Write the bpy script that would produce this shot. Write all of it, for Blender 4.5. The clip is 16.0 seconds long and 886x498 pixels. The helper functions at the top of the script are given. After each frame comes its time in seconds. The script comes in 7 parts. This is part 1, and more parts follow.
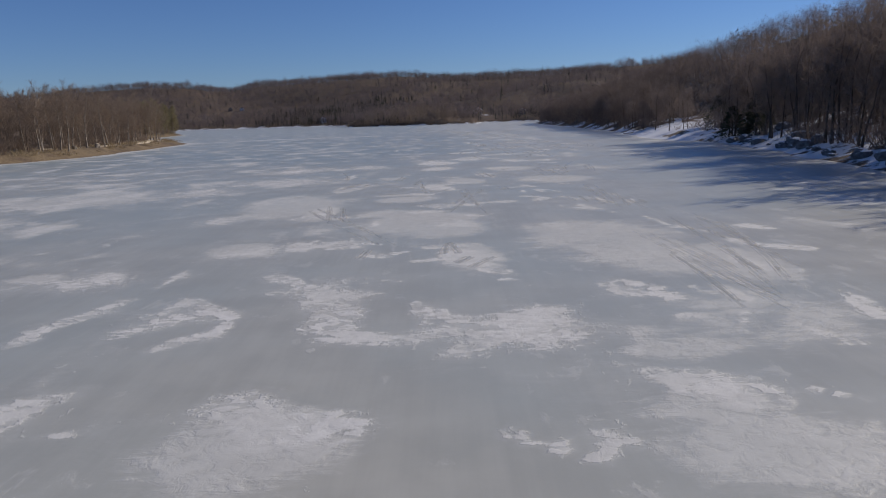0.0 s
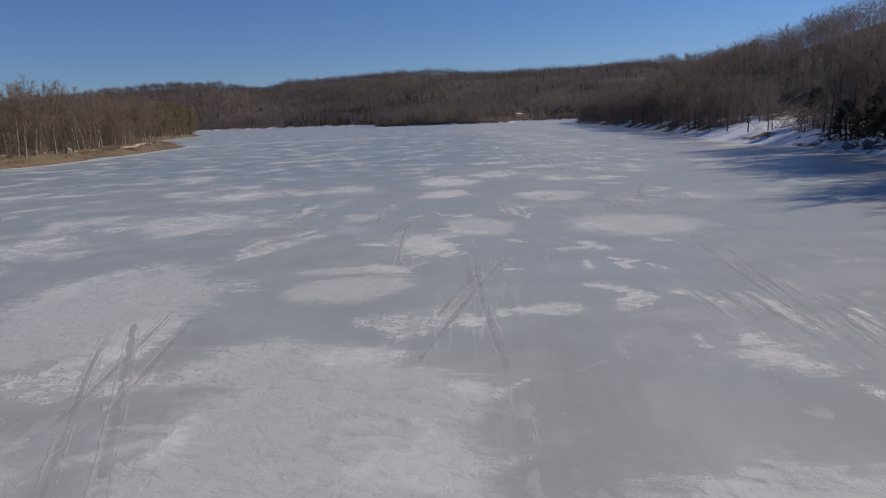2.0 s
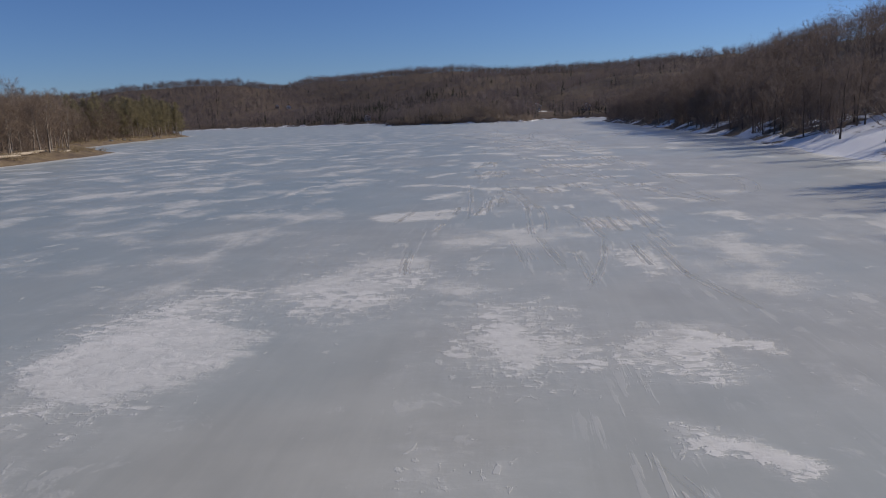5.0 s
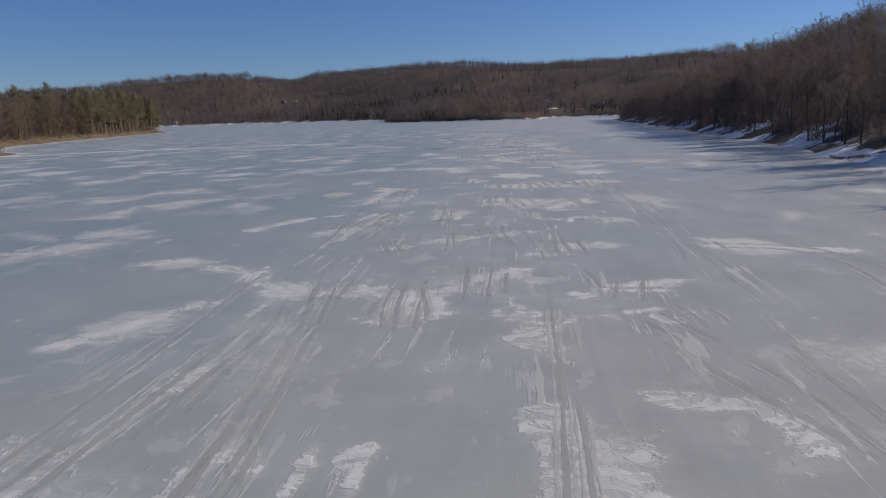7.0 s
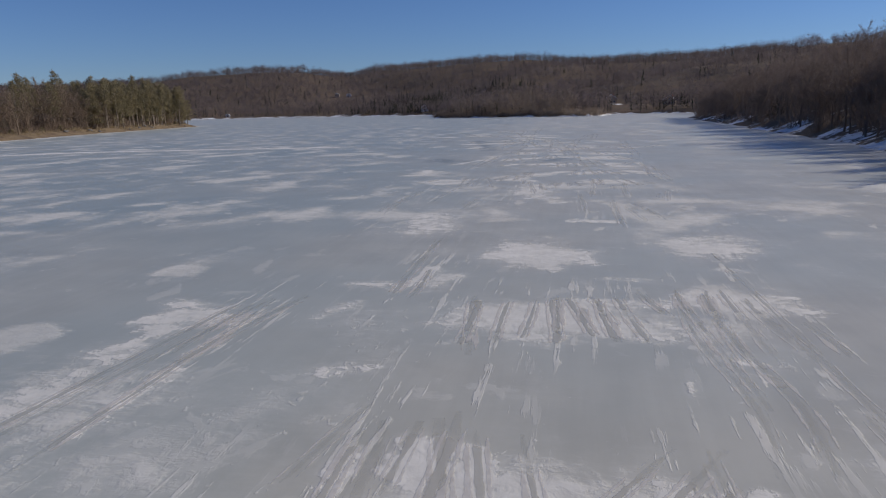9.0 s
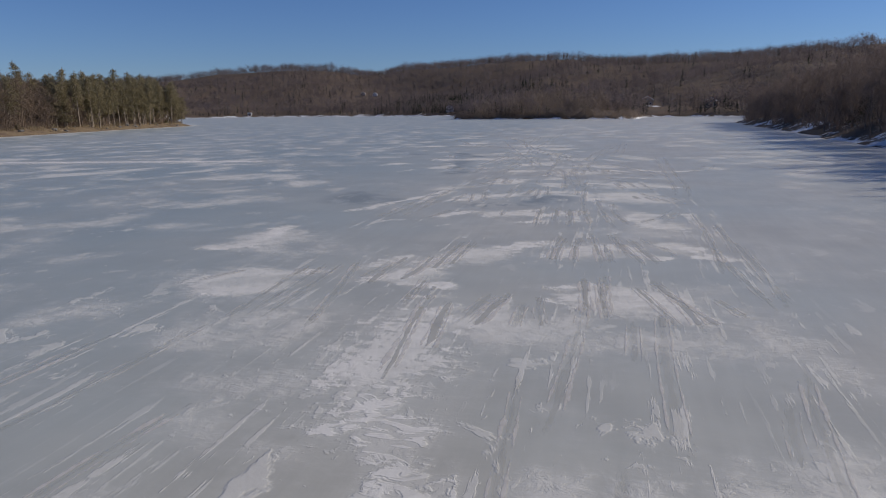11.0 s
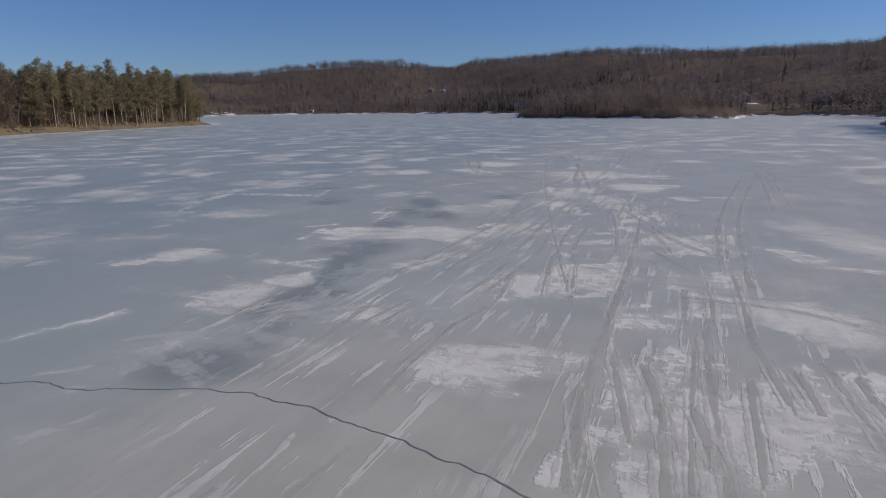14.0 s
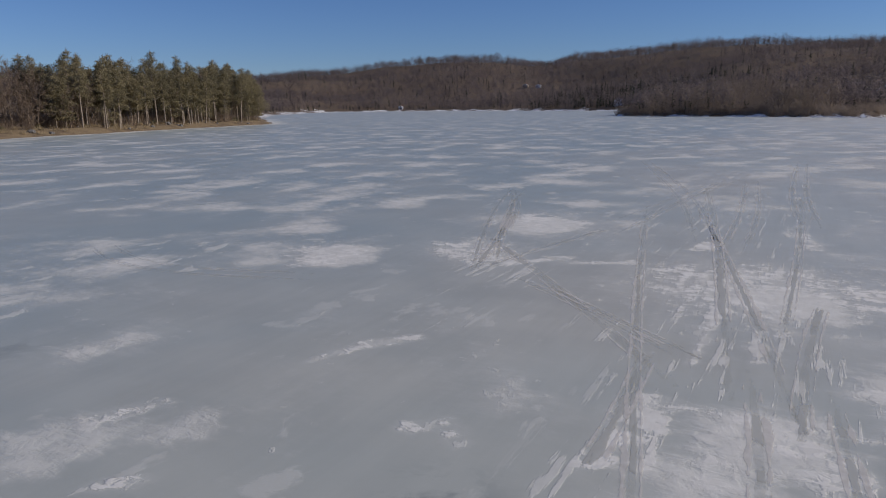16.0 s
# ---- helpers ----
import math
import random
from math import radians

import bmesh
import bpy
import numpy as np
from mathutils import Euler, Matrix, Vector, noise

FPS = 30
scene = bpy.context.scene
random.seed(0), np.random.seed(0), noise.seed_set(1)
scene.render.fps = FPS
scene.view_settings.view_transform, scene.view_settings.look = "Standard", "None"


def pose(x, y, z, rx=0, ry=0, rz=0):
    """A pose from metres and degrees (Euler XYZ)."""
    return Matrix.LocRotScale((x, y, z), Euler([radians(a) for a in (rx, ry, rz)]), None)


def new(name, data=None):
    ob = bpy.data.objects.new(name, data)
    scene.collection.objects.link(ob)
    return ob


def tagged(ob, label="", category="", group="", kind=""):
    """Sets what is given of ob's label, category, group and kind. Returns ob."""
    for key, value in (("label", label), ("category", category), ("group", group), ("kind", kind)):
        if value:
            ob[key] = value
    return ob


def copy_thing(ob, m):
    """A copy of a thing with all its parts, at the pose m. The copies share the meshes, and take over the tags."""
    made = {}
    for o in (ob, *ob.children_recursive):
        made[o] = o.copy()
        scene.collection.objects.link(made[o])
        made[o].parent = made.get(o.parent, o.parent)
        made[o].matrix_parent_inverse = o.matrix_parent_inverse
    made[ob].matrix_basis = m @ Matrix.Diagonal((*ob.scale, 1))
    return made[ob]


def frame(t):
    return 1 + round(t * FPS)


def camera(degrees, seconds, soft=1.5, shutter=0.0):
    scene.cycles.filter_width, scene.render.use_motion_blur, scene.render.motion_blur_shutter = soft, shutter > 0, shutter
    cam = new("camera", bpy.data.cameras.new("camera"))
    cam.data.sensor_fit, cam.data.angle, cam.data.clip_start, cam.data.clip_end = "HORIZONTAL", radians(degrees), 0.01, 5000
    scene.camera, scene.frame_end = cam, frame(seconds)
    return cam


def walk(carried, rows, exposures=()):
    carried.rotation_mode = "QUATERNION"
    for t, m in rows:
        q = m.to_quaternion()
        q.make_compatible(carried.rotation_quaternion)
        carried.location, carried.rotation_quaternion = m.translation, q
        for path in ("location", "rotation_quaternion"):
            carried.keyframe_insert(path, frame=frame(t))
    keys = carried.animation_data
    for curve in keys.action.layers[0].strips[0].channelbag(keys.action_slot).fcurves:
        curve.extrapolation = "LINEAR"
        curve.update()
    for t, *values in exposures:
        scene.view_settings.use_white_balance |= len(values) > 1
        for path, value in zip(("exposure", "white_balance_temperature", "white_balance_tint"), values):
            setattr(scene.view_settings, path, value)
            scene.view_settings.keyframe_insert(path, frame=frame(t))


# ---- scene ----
cam = camera(65.4, 16.0, soft=1.1)
# seconds, east, north, height over the ice, yaw, pitch, roll
PATH = [
    (0, 0.00, 0.00, 6.17, -0.00, -10.83, -1.98),
    (0.5, 0.49, 6.43, 6.19, 0.85, -10.81, -2.01),
    (1, 1.03, 13.48, 6.14, 1.54, -10.76, -2.06),
    (1.5, 1.58, 20.80, 6.13, 2.16, -10.78, -2.14),
    (2, 2.16, 28.28, 6.15, 2.85, -10.82, -2.21),
    (2.5, 2.81, 36.14, 6.17, 3.09, -10.81, -2.27),
    (3, 3.75, 44.73, 6.18, 3.46, -10.86, -2.34),
    (3.5, 4.68, 52.66, 6.07, 3.93, -10.89, -2.36),
    (4, 5.68, 60.81, 6.04, 4.29, -10.84, -2.36),
    (6.5, 15.97, 102.00, 6.10, 6.25, -11.10, -1.94),
    (7, 16.83, 111.06, 5.96, 6.41, -11.17, -1.81),
    (7.5, 17.40, 119.83, 5.78, 7.23, -11.34, -1.66),
    (8, 17.61, 128.75, 5.84, 9.53, -11.32, -1.53),
    (8.5, 17.95, 137.96, 5.94, 10.55, -11.37, -1.42),
    (9, 18.28, 147.47, 5.98, 11.27, -11.46, -1.27),
    (11.5, 20.32, 191.11, 5.95, 14.51, -11.37, -0.67),
    (12, 20.01, 200.15, 5.89, 14.92, -11.38, -0.69),
    (12.5, 19.42, 208.77, 5.84, 15.06, -11.47, -0.72),
    (13, 18.61, 217.35, 5.89, 17.37, -11.46, -0.64),
    (13.5, 17.52, 226.13, 5.93, 19.43, -11.49, -0.57),
    (14, 16.02, 235.28, 5.87, 20.16, -11.55, -0.56),
    (14.5, 14.42, 244.15, 5.78, 21.23, -11.64, -0.60),
    (15, 12.65, 253.10, 5.80, 23.60, -11.67, -0.63),
    (15.5, 10.73, 262.41, 5.94, 25.37, -11.78, -0.69),
    (16, 8.53, 271.89, 6.18, 28.21, -11.77, -0.70),
]
walk(cam, [(t, pose(x, y, z, 90 + p, 0, yaw) @ pose(0, 0, 0, 0, 0, r)) for t, x, y, z, yaw, p, r in PATH])

# ---- light ----
SUN_AZ, SUN_EL = radians(24), radians(29)  # azimuth from +x towards +y
SUN_WAY = Vector((math.cos(SUN_AZ) * math.cos(SUN_EL), math.sin(SUN_AZ) * math.cos(SUN_EL), math.sin(SUN_EL)))
world = bpy.data.worlds.new("winter_sky")
scene.world = world
world.use_nodes = True
sky = world.node_tree.nodes.new("ShaderNodeTexSky")
sky.sky_type, sky.sun_disc = "NISHITA", False
sky.sun_elevation, sky.sun_rotation = SUN_EL, radians(90) - SUN_AZ
sky.altitude, sky.air_density, sky.dust_density, sky.ozone_density = 400, 1.0, 0.0, 5.0
back = world.node_tree.nodes["Background"]
back.inputs["Strength"].default_value = 0.074
tint = world.node_tree.nodes.new("ShaderNodeMix")
tint.data_type, tint.blend_type = "RGBA", "MULTIPLY"
tint.inputs[0].default_value, tint.inputs[7].default_value = 1.0, (0.78, 0.91, 1.25, 1.0)
world.node_tree.links.new(sky.outputs["Color"], tint.inputs[6])
world.node_tree.links.new(tint.outputs[2], back.inputs["Color"])
lamp = bpy.data.lights.new("sun", "SUN")
lamp.energy, lamp.angle, lamp.color = 4.6, radians(0.55), (1.0, 0.91, 0.80)
sun = new("sun", lamp)
sun.matrix_world = Matrix.Translation((200, -60, 150)) @ SUN_WAY.to_track_quat("Z", "Y").to_matrix().to_4x4()
scene.view_settings.exposure = -0.28


# ---- materials ----
class Nodes:
    """A small hand for writing node trees."""

    def __init__(self, name):
        self.mat = bpy.data.materials.new(name)
        self.mat.use_nodes = True
        self.tree = self.mat.node_tree
        self.bsdf = self.tree.nodes["Principled BSDF"]
        self.coord = self.tree.nodes.new("ShaderNodeTexCoord").outputs["Object"]
        self.place = self.tree.nodes.new("ShaderNodeNewGeometry").outputs["Position"]

    def put(self, socket, value):
        if hasattr(value, "links"):
            self.tree.links.new(value, socket)
        else:
            socket.default_value = value

    def noise(self, scale, detail=4.0, rough=0.55, where=None, stretch=None, warp=0.0):
        where = where or self.place
        if stretch:
            m = self.tree.nodes.new("ShaderNodeMapping")
            m.inputs["Scale"].default_value = stretch[:3]
            if len(stretch) > 3:
                m.inputs["Rotation"].default_value = (0, 0, radians(stretch[3]))
            self.put(m.inputs["Vector"], where)
            where = m.outputs["Vector"]
        n = self.tree.nodes.new("ShaderNodeTexNoise")
        n.inputs["Scale"].default_value, n.inputs["Detail"].default_value, n.inputs["Roughness"].default_value = scale, detail, rough
        n.inputs["Distortion"].default_value = warp
        self.put(n.inputs["Vector"], where)
        return n.outputs["Fac"]

    def ramp(self, value, low, high, a=0.0, b=1.0, smooth=True):
        n = self.tree.nodes.new("ShaderNodeMapRange")
        n.interpolation_type = "SMOOTHSTEP" if smooth else "LINEAR"
        for key, v in (("Value", value), ("From Min", low), ("From Max", high), ("To Min", a), ("To Max", b)):
            self.put(n.inputs[key], v)
        return n.outputs["Result"]

    def mix(self, fac, a, b):
        n = self.tree.nodes.new("ShaderNodeMix")
        n.data_type = "RGBA"
        self.put(n.inputs[0], fac)
        for socket, c in ((n.inputs[6], a), (n.inputs[7], b)):
            self.put(socket, (*c, 1) if isinstance(c, tuple) and len(c) == 3 else c)
        return n.outputs[2]

    def math(self, op, a, b=0.0):
        n = self.tree.nodes.new("ShaderNodeMath")
        n.operation = op
        self.put(n.inputs[0], a)
        self.put(n.inputs[1], b)
        return n.outputs[0]

    def attr(self, name):
        n = self.tree.nodes.new("ShaderNodeAttribute")
        n.attribute_name = name
        return n.outputs["Fac"]

    def rand(self):
        return self.tree.nodes.new("ShaderNodeObjectInfo").outputs["Random"]

    def bump(self, height, strength=0.4, distance=0.05):
        n = self.tree.nodes.new("ShaderNodeBump")
        n.inputs["Strength"].default_value, n.inputs["Distance"].default_value = strength, distance
        self.put(n.inputs["Height"], height)
        self.put(self.bsdf.inputs["Normal"], n.outputs["Normal"])

    def done(self, color, rough=0.8, spec=0.3, alpha=None):
        self.put(self.bsdf.inputs["Base Color"], (*color, 1) if isinstance(color, tuple) and len(color) == 3 else color)
        self.put(self.bsdf.inputs["Roughness"], rough)
        self.put(self.bsdf.inputs["Specular IOR Level"], spec)
        if alpha is not None:
            self.put(self.bsdf.inputs["Alpha"], alpha)
        return self.mat


def plain(name, a, b, scale, rough=0.85, spec=0.2, stretch=None, bump=0.0, thin=0.0):
    """Two tones mixed by coarse and fine grain."""
    n = Nodes(name)
    g = n.math("ADD", n.math("MULTIPLY", n.noise(scale, 5, 0.6, stretch=stretch), 0.65), n.math("MULTIPLY", n.noise(scale * 0.07, 3), 0.35))
    if bump:
        n.bump(g, bump, 0.05)
    tone = n.mix(n.ramp(g, 0.36, 0.64), a, b)
    if thin:  # round twigs and needles scatter light to all sides
        glow, both = n.tree.nodes.new("ShaderNodeBsdfTranslucent"), n.tree.nodes.new("ShaderNodeMixShader")
        both.inputs[0].default_value = thin
        n.put(glow.inputs["Color"], tone)
        n.put(both.inputs[1], n.bsdf.outputs[0])
        n.put(both.inputs[2], glow.outputs[0])
        n.put(n.tree.nodes["Material Output"].inputs["Surface"], both.outputs[0])
    return n.done(tone, rough, spec)


def forest(name, deep, middle, pale):
    """Distant crowns: every tree a tone of its own, whole stands darker or paler."""
    n = Nodes(name)
    tree = n.noise(0.13, 2, 0.5, stretch=(1, 1, 0.35))
    stand = n.noise(0.016, 4, 0.6, stretch=(1, 0.7, 1.6), warp=0.6)
    g = n.math("ADD", n.math("MULTIPLY", tree, 0.6), n.math("MULTIPLY", stand, 0.55))
    tone = n.mix(n.ramp(g, 0.38, 0.58), deep, middle)
    tone = n.mix(n.ramp(g, 0.58, 0.76), tone, pale)
    glow, both = n.tree.nodes.new("ShaderNodeBsdfTranslucent"), n.tree.nodes.new("ShaderNodeMixShader")
    both.inputs[0].default_value = 0.48
    n.put(glow.inputs["Color"], tone)
    n.put(both.inputs[1], n.bsdf.outputs[0])
    n.put(both.inputs[2], glow.outputs[0])
    n.put(n.tree.nodes["Material Output"].inputs["Surface"], both.outputs[0])
    return n.done(tone, 0.85, 0.2)


def ice_material(name="lake_ice", scraped=False):
    """Grey lake ice under old wind-blown snow; scraped: the same ice with its snow ploughed off."""
    n = Nodes(name)
    cover, wet = n.attr("cover"), n.attr("wet")
    broad = n.noise(0.055, 4, 0.55, stretch=(1.0, 0.9, 1))
    drift = n.noise(0.13, 4, 0.55, stretch=(0.9, 0.75, 1, 12), warp=0.3)
    lump = n.noise(0.42, 6, 0.62, warp=0.9)
    crumb = n.noise(2.4, 6, 0.66, warp=0.6)
    fine = n.noise(11.0, 4, 0.6)
    streak = n.noise(0.9, 4, 0.6, stretch=(2.6, 0.16, 1, -6))
    def centred(value, size):
        return n.math("MULTIPLY", n.math("SUBTRACT", value, 0.5), size)

    ripple = n.noise(1.3, 5, 0.62, stretch=(0.55, 1.9, 1, 4), warp=0.5)
    uneven = n.math("ADD", n.math("ADD", centred(lump, 1.5), centred(crumb, 1.15)), n.math("ADD", centred(streak, 0.2), centred(ripple, 1.0)))
    uneven = n.math("ADD", uneven, centred(n.noise(4.2, 4, 0.6, stretch=(0.42, 1.6, 1, 8), warp=0.5), 0.6))
    # where many machines ran the snow is combed into long torn shreds
    ran = n.attr("ran")
    comb = n.noise(1.5, 5, 0.62, stretch=(2.3, 0.13, 1, 2), warp=0.25)
    shred = n.math("SUBTRACT", n.math("ADD", comb, n.math("MULTIPLY", n.noise(0.55, 3), 0.35)), 0.67)
    combed = n.math("MULTIPLY", n.math("MULTIPLY", shred, 1.9), ran)
    # soft lenses of drifted snow over the open lake, and the crusts laid one by one
    lens = n.noise(0.24, 3, 0.5, stretch=(0.95, 0.72, 1, -10), warp=0.35)
    open_lake = n.math("ADD", n.math("ADD", centred(lens, 3.2), centred(drift, 2.0)), n.math("SUBTRACT", n.math("MULTIPLY", n.attr("free"), 0.50), 0.78))
    field = n.math("ADD", n.math("MAXIMUM", cover, open_lake), n.math("MULTIPLY", uneven, 0.6))
    soft = n.ramp(field, -0.55, 0.3, 0, 0.27)
    blown = n.math("ADD", n.attr("drift"), n.math("ADD", centred(lump, 1.0), n.math("ADD", centred(drift, 0.9), n.math("ADD", centred(ripple, 0.6), centred(crumb, 0.25)))))
    blown = n.ramp(blown, 0.24, 0.64, 0, 0.53)
    laid_crust = n.math("ADD", n.math("ADD", n.math("ADD", cover, n.math("MULTIPLY", uneven, 1.0)), combed), centred(fine, 0.15))
    # the crust is thin and broken: crisp along some edges, melted soft along others
    worn = n.noise(0.3, 3, 0.5, warp=0.6)
    crust = n.math("MAXIMUM", n.ramp(laid_crust, 0.07, 0.13, 0, n.ramp(worn, 0.35, 0.65, 0.5, 0.74)), n.ramp(laid_crust, -0.14, 0.35, 0, 0.34))
    # some of it has thawed into a honeycomb of shards with bare ice between
    thawed = n.ramp(n.noise(0.19, 3, 0.5, warp=0.8), 0.42, 0.52)
    shards = n.ramp(n.noise(1.7, 3, 0.55, stretch=(0.8, 1.25, 1, 10), warp=1.3), 0.47, 0.53, 0.8, 0.0)
    crust = n.math("MULTIPLY", crust, n.math("SUBTRACT", 1.0, n.math("MULTIPLY", thawed, shards)))
    lenses = n.ramp(n.math("ADD", open_lake, n.math("MULTIPLY", uneven, 0.3)), -0.25, 0.4, 0, 0.45)
    snow = n.math("ADD", soft, n.math("MAXIMUM", crust, n.math("MAXIMUM", blown, lenses)))
    snow = n.math("MINIMUM", n.math("MULTIPLY", snow, n.ramp(crumb, 0.3, 0.56, 0.74, 1.0)), 1.0)
    # small flecks of crust, and shreds beside the tracks
    fleck = n.ramp(n.math("ADD", n.noise(0.8, 5, 0.6, stretch=(0.95, 0.62, 1, -10), warp=0.4), centred(drift, 0.5)), 0.61, 0.67, 0, 0.5)
    snow = n.math("MAXIMUM", snow, n.math("MULTIPLY", fleck, n.ramp(n.attr("free"), 0, 1, 0.45, 1.0)))
    # broken bits round the patches
    bits = n.ramp(n.math("ADD", n.noise(2.3, 5, 0.62, stretch=(1.2, 0.7, 1), warp=0.5), n.math("MULTIPLY", field, 0.22)), 0.56, 0.60, 0, 0.42)
    snow = n.math("MAXIMUM", snow, bits)
    shreds = n.math("MULTIPLY", n.ramp(n.math("ADD", shred, centred(crumb, 0.16)), 0.085, 0.12, 0, 0.56), ran)
    snow = n.math("MAXIMUM", snow, shreds)
    tone = n.ramp(n.math("ADD", n.math("MULTIPLY", n.noise(0.35, 5, 0.55), 0.7), n.math("MULTIPLY", streak, 0.3)), 0.34, 0.66)
    ice = n.mix(tone, (0.398, 0.390, 0.343), (0.478, 0.468, 0.412))
    ice = n.mix(n.ramp(broad, 0.38, 0.62, 0, 0.5), ice, (0.383, 0.421, 0.404))
    ice = n.mix(n.math("MULTIPLY", n.attr("clear"), n.ramp(n.math("ADD", n.math("MULTIPLY", broad, 0.5), n.math("MULTIPLY", drift, 0.5)), 0.3, 0.6, 0.5, 1.0)), ice, (0.262, 0.312, 0.318))
    ice = n.mix(n.math("MULTIPLY", wet, n.ramp(n.math("ADD", lump, centred(crumb, 0.35)), 0.38, 0.54)), ice, (0.245, 0.264, 0.252))
    if scraped:
        torn = n.math("ADD", n.math("MULTIPLY", n.noise(1.4, 5, 0.65, stretch=(2.2, 0.4, 1)), 1.0), n.ramp(n.attr("across"), 0, 1, -0.16, 0.16, smooth=False))
        return n.done(n.mix(0.27, ice, (0.66, 0.64, 0.615)), 0.5, 0.4, n.math("MULTIPLY", n.ramp(torn, 0.33, 0.5), n.ramp(cover, -0.3, 0.1, 0.15, 0.74)))
    white = n.mix(n.ramp(n.noise(1.6, 6, 0.68), 0.3, 0.7), (0.62, 0.607, 0.575), (0.72, 0.707, 0.67))
    n.bump(n.math("MULTIPLY", n.math("ADD", n.math("MULTIPLY", snow, 0.6), n.math("ADD", n.math("MULTIPLY", crumb, 0.3), n.math("MULTIPLY", fine, 0.12))), n.ramp(snow, 0.1, 0.6, 0.25, 1.0)), 0.42, 0.06)
    return n.done(n.mix(snow, ice, white), n.ramp(snow, 0, 1, 0.42, 0.8), 0.5)


def ground_material():
    n = Nodes("forest_floor")
    snowy, grassy = n.attr("snowy"), n.attr("grassy")
    litter = n.mix(n.ramp(n.noise(1.7, 6, 0.65), 0.3, 0.7), (0.085, 0.06, 0.042), (0.2, 0.145, 0.1))
    litter = n.mix(n.ramp(n.noise(0.05, 4), 0.35, 0.65), litter, (0.12, 0.092, 0.068))
    straw = n.mix(n.ramp(n.noise(2.6, 6, 0.7), 0.3, 0.7), (0.14, 0.10, 0.06), (0.30, 0.23, 0.14))
    floor = n.mix(n.math("MULTIPLY", grassy, n.ramp(n.noise(0.25, 5), 0.3, 0.6)), litter, straw)
    patch = n.math("ADD", n.math("MULTIPLY", n.noise(0.11, 6, 0.62, stretch=(1, 0.8, 1), warp=0.5), 0.75), n.math("MULTIPLY", n.noise(0.9, 5, 0.6), 0.25))
    lying = n.ramp(n.math("ADD", patch, snowy), 1.0, 1.05)
    n.bump(n.math("ADD", n.noise(3.0, 6, 0.7), lying), 0.6, 0.15)
    return n.done(n.mix(lying, floor, (0.78, 0.785, 0.80)), 0.9, 0.2)


ICE, GROUND = ice_material(), ground_material()
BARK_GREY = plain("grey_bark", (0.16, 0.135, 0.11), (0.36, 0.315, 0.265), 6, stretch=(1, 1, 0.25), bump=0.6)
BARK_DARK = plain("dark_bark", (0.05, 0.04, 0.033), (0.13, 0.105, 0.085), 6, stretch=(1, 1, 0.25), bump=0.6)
BARK_PINE = plain("pine_bark", (0.16, 0.13, 0.105), (0.34, 0.285, 0.23), 6, stretch=(1, 1, 0.25), bump=0.6)
# twig tones hold the light: darker for the backlit bank, paler where sunlit
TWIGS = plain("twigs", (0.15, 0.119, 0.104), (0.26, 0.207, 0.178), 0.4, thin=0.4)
TWIGS_SUNLIT = plain("sunlit_twigs", (0.205, 0.155, 0.117), (0.335, 0.26, 0.197), 0.4, thin=0.45)
TWIGS_FAR = forest("far_twigs", (0.088, 0.072, 0.072), (0.168, 0.138, 0.134), (0.225, 0.188, 0.18))
NEEDLES = plain("pine_needles", (0.165, 0.145, 0.088), (0.335, 0.285, 0.168), 0.5, spec=0.3, thin=0.42)
TWIGS_OLIVE = plain("olive_twigs", (0.18, 0.145, 0.115), (0.31, 0.25, 0.20), 0.08, thin=0.42)
STRAW = plain("straw", (0.26, 0.20, 0.12), (0.46, 0.37, 0.24), 0.8, thin=0.42)
LOGWOOD = plain("log_wood", (0.30, 0.245, 0.18), (0.52, 0.44, 0.34), 5, stretch=(0.3, 1, 1), bump=0.4)
SAWN = plain("sawn_wood", (0.45, 0.36, 0.25), (0.6, 0.5, 0.37), 8)
WALL_WHITE = plain("white_siding", (0.66, 0.66, 0.65), (0.8, 0.8, 0.79), 2, 0.6)
WALL_TAN = plain("tan_siding", (0.34, 0.25, 0.17), (0.46, 0.35, 0.25), 2, 0.6)
ROOF_SNOW = plain("roof_snow", (0.70, 0.70, 0.71), (0.82, 0.82, 0.83), 1)
CHIMNEY = plain("chimney_brick", (0.22, 0.11, 0.08), (0.36, 0.19, 0.14), 6)
TRIM = plain("white_trim", (0.7, 0.7, 0.7), (0.8, 0.8, 0.8), 3, 0.5)
PANE = plain("window_glass", (0.02, 0.025, 0.03), (0.04, 0.045, 0.05), 2, 0.08, 0.6)
DOOR = plain("door_paint", (0.10, 0.05, 0.04), (0.16, 0.08, 0.06), 4, 0.5)


def rock_material():
    """Dark stone, with snow lying on what faces the sky."""
    n = Nodes("boulder_stone")
    up = n.tree.nodes.new("ShaderNodeSeparateXYZ")
    n.put(up.inputs[0], n.tree.nodes.new("ShaderNodeNewGeometry").outputs["Normal"])
    grain = n.noise(2.5, 6, 0.65)
    stone = n.mix(n.ramp(grain, 0.3, 0.7), (0.075, 0.072, 0.07), (0.21, 0.2, 0.19))
    n.bump(grain, 0.7, 0.1)
    east = n.tree.nodes.new("ShaderNodeSeparateXYZ")
    n.put(east.inputs[0], n.place)
    lies = n.ramp(n.math("ADD", n.math("ADD", up.outputs[2], n.math("MULTIPLY", grain, 0.6)), n.ramp(east.outputs[0], -20, 20, -0.7, 0)), 1.05, 1.15)
    return n.done(n.mix(lies, stone, (0.78, 0.785, 0.80)), 0.85, 0.3)


ROCK = rock_material()
NEEDLES_DARK = plain("hemlock_needles", (0.035, 0.04, 0.027), (0.078, 0.082, 0.052), 0.3, spec=0.3, thin=0.42)

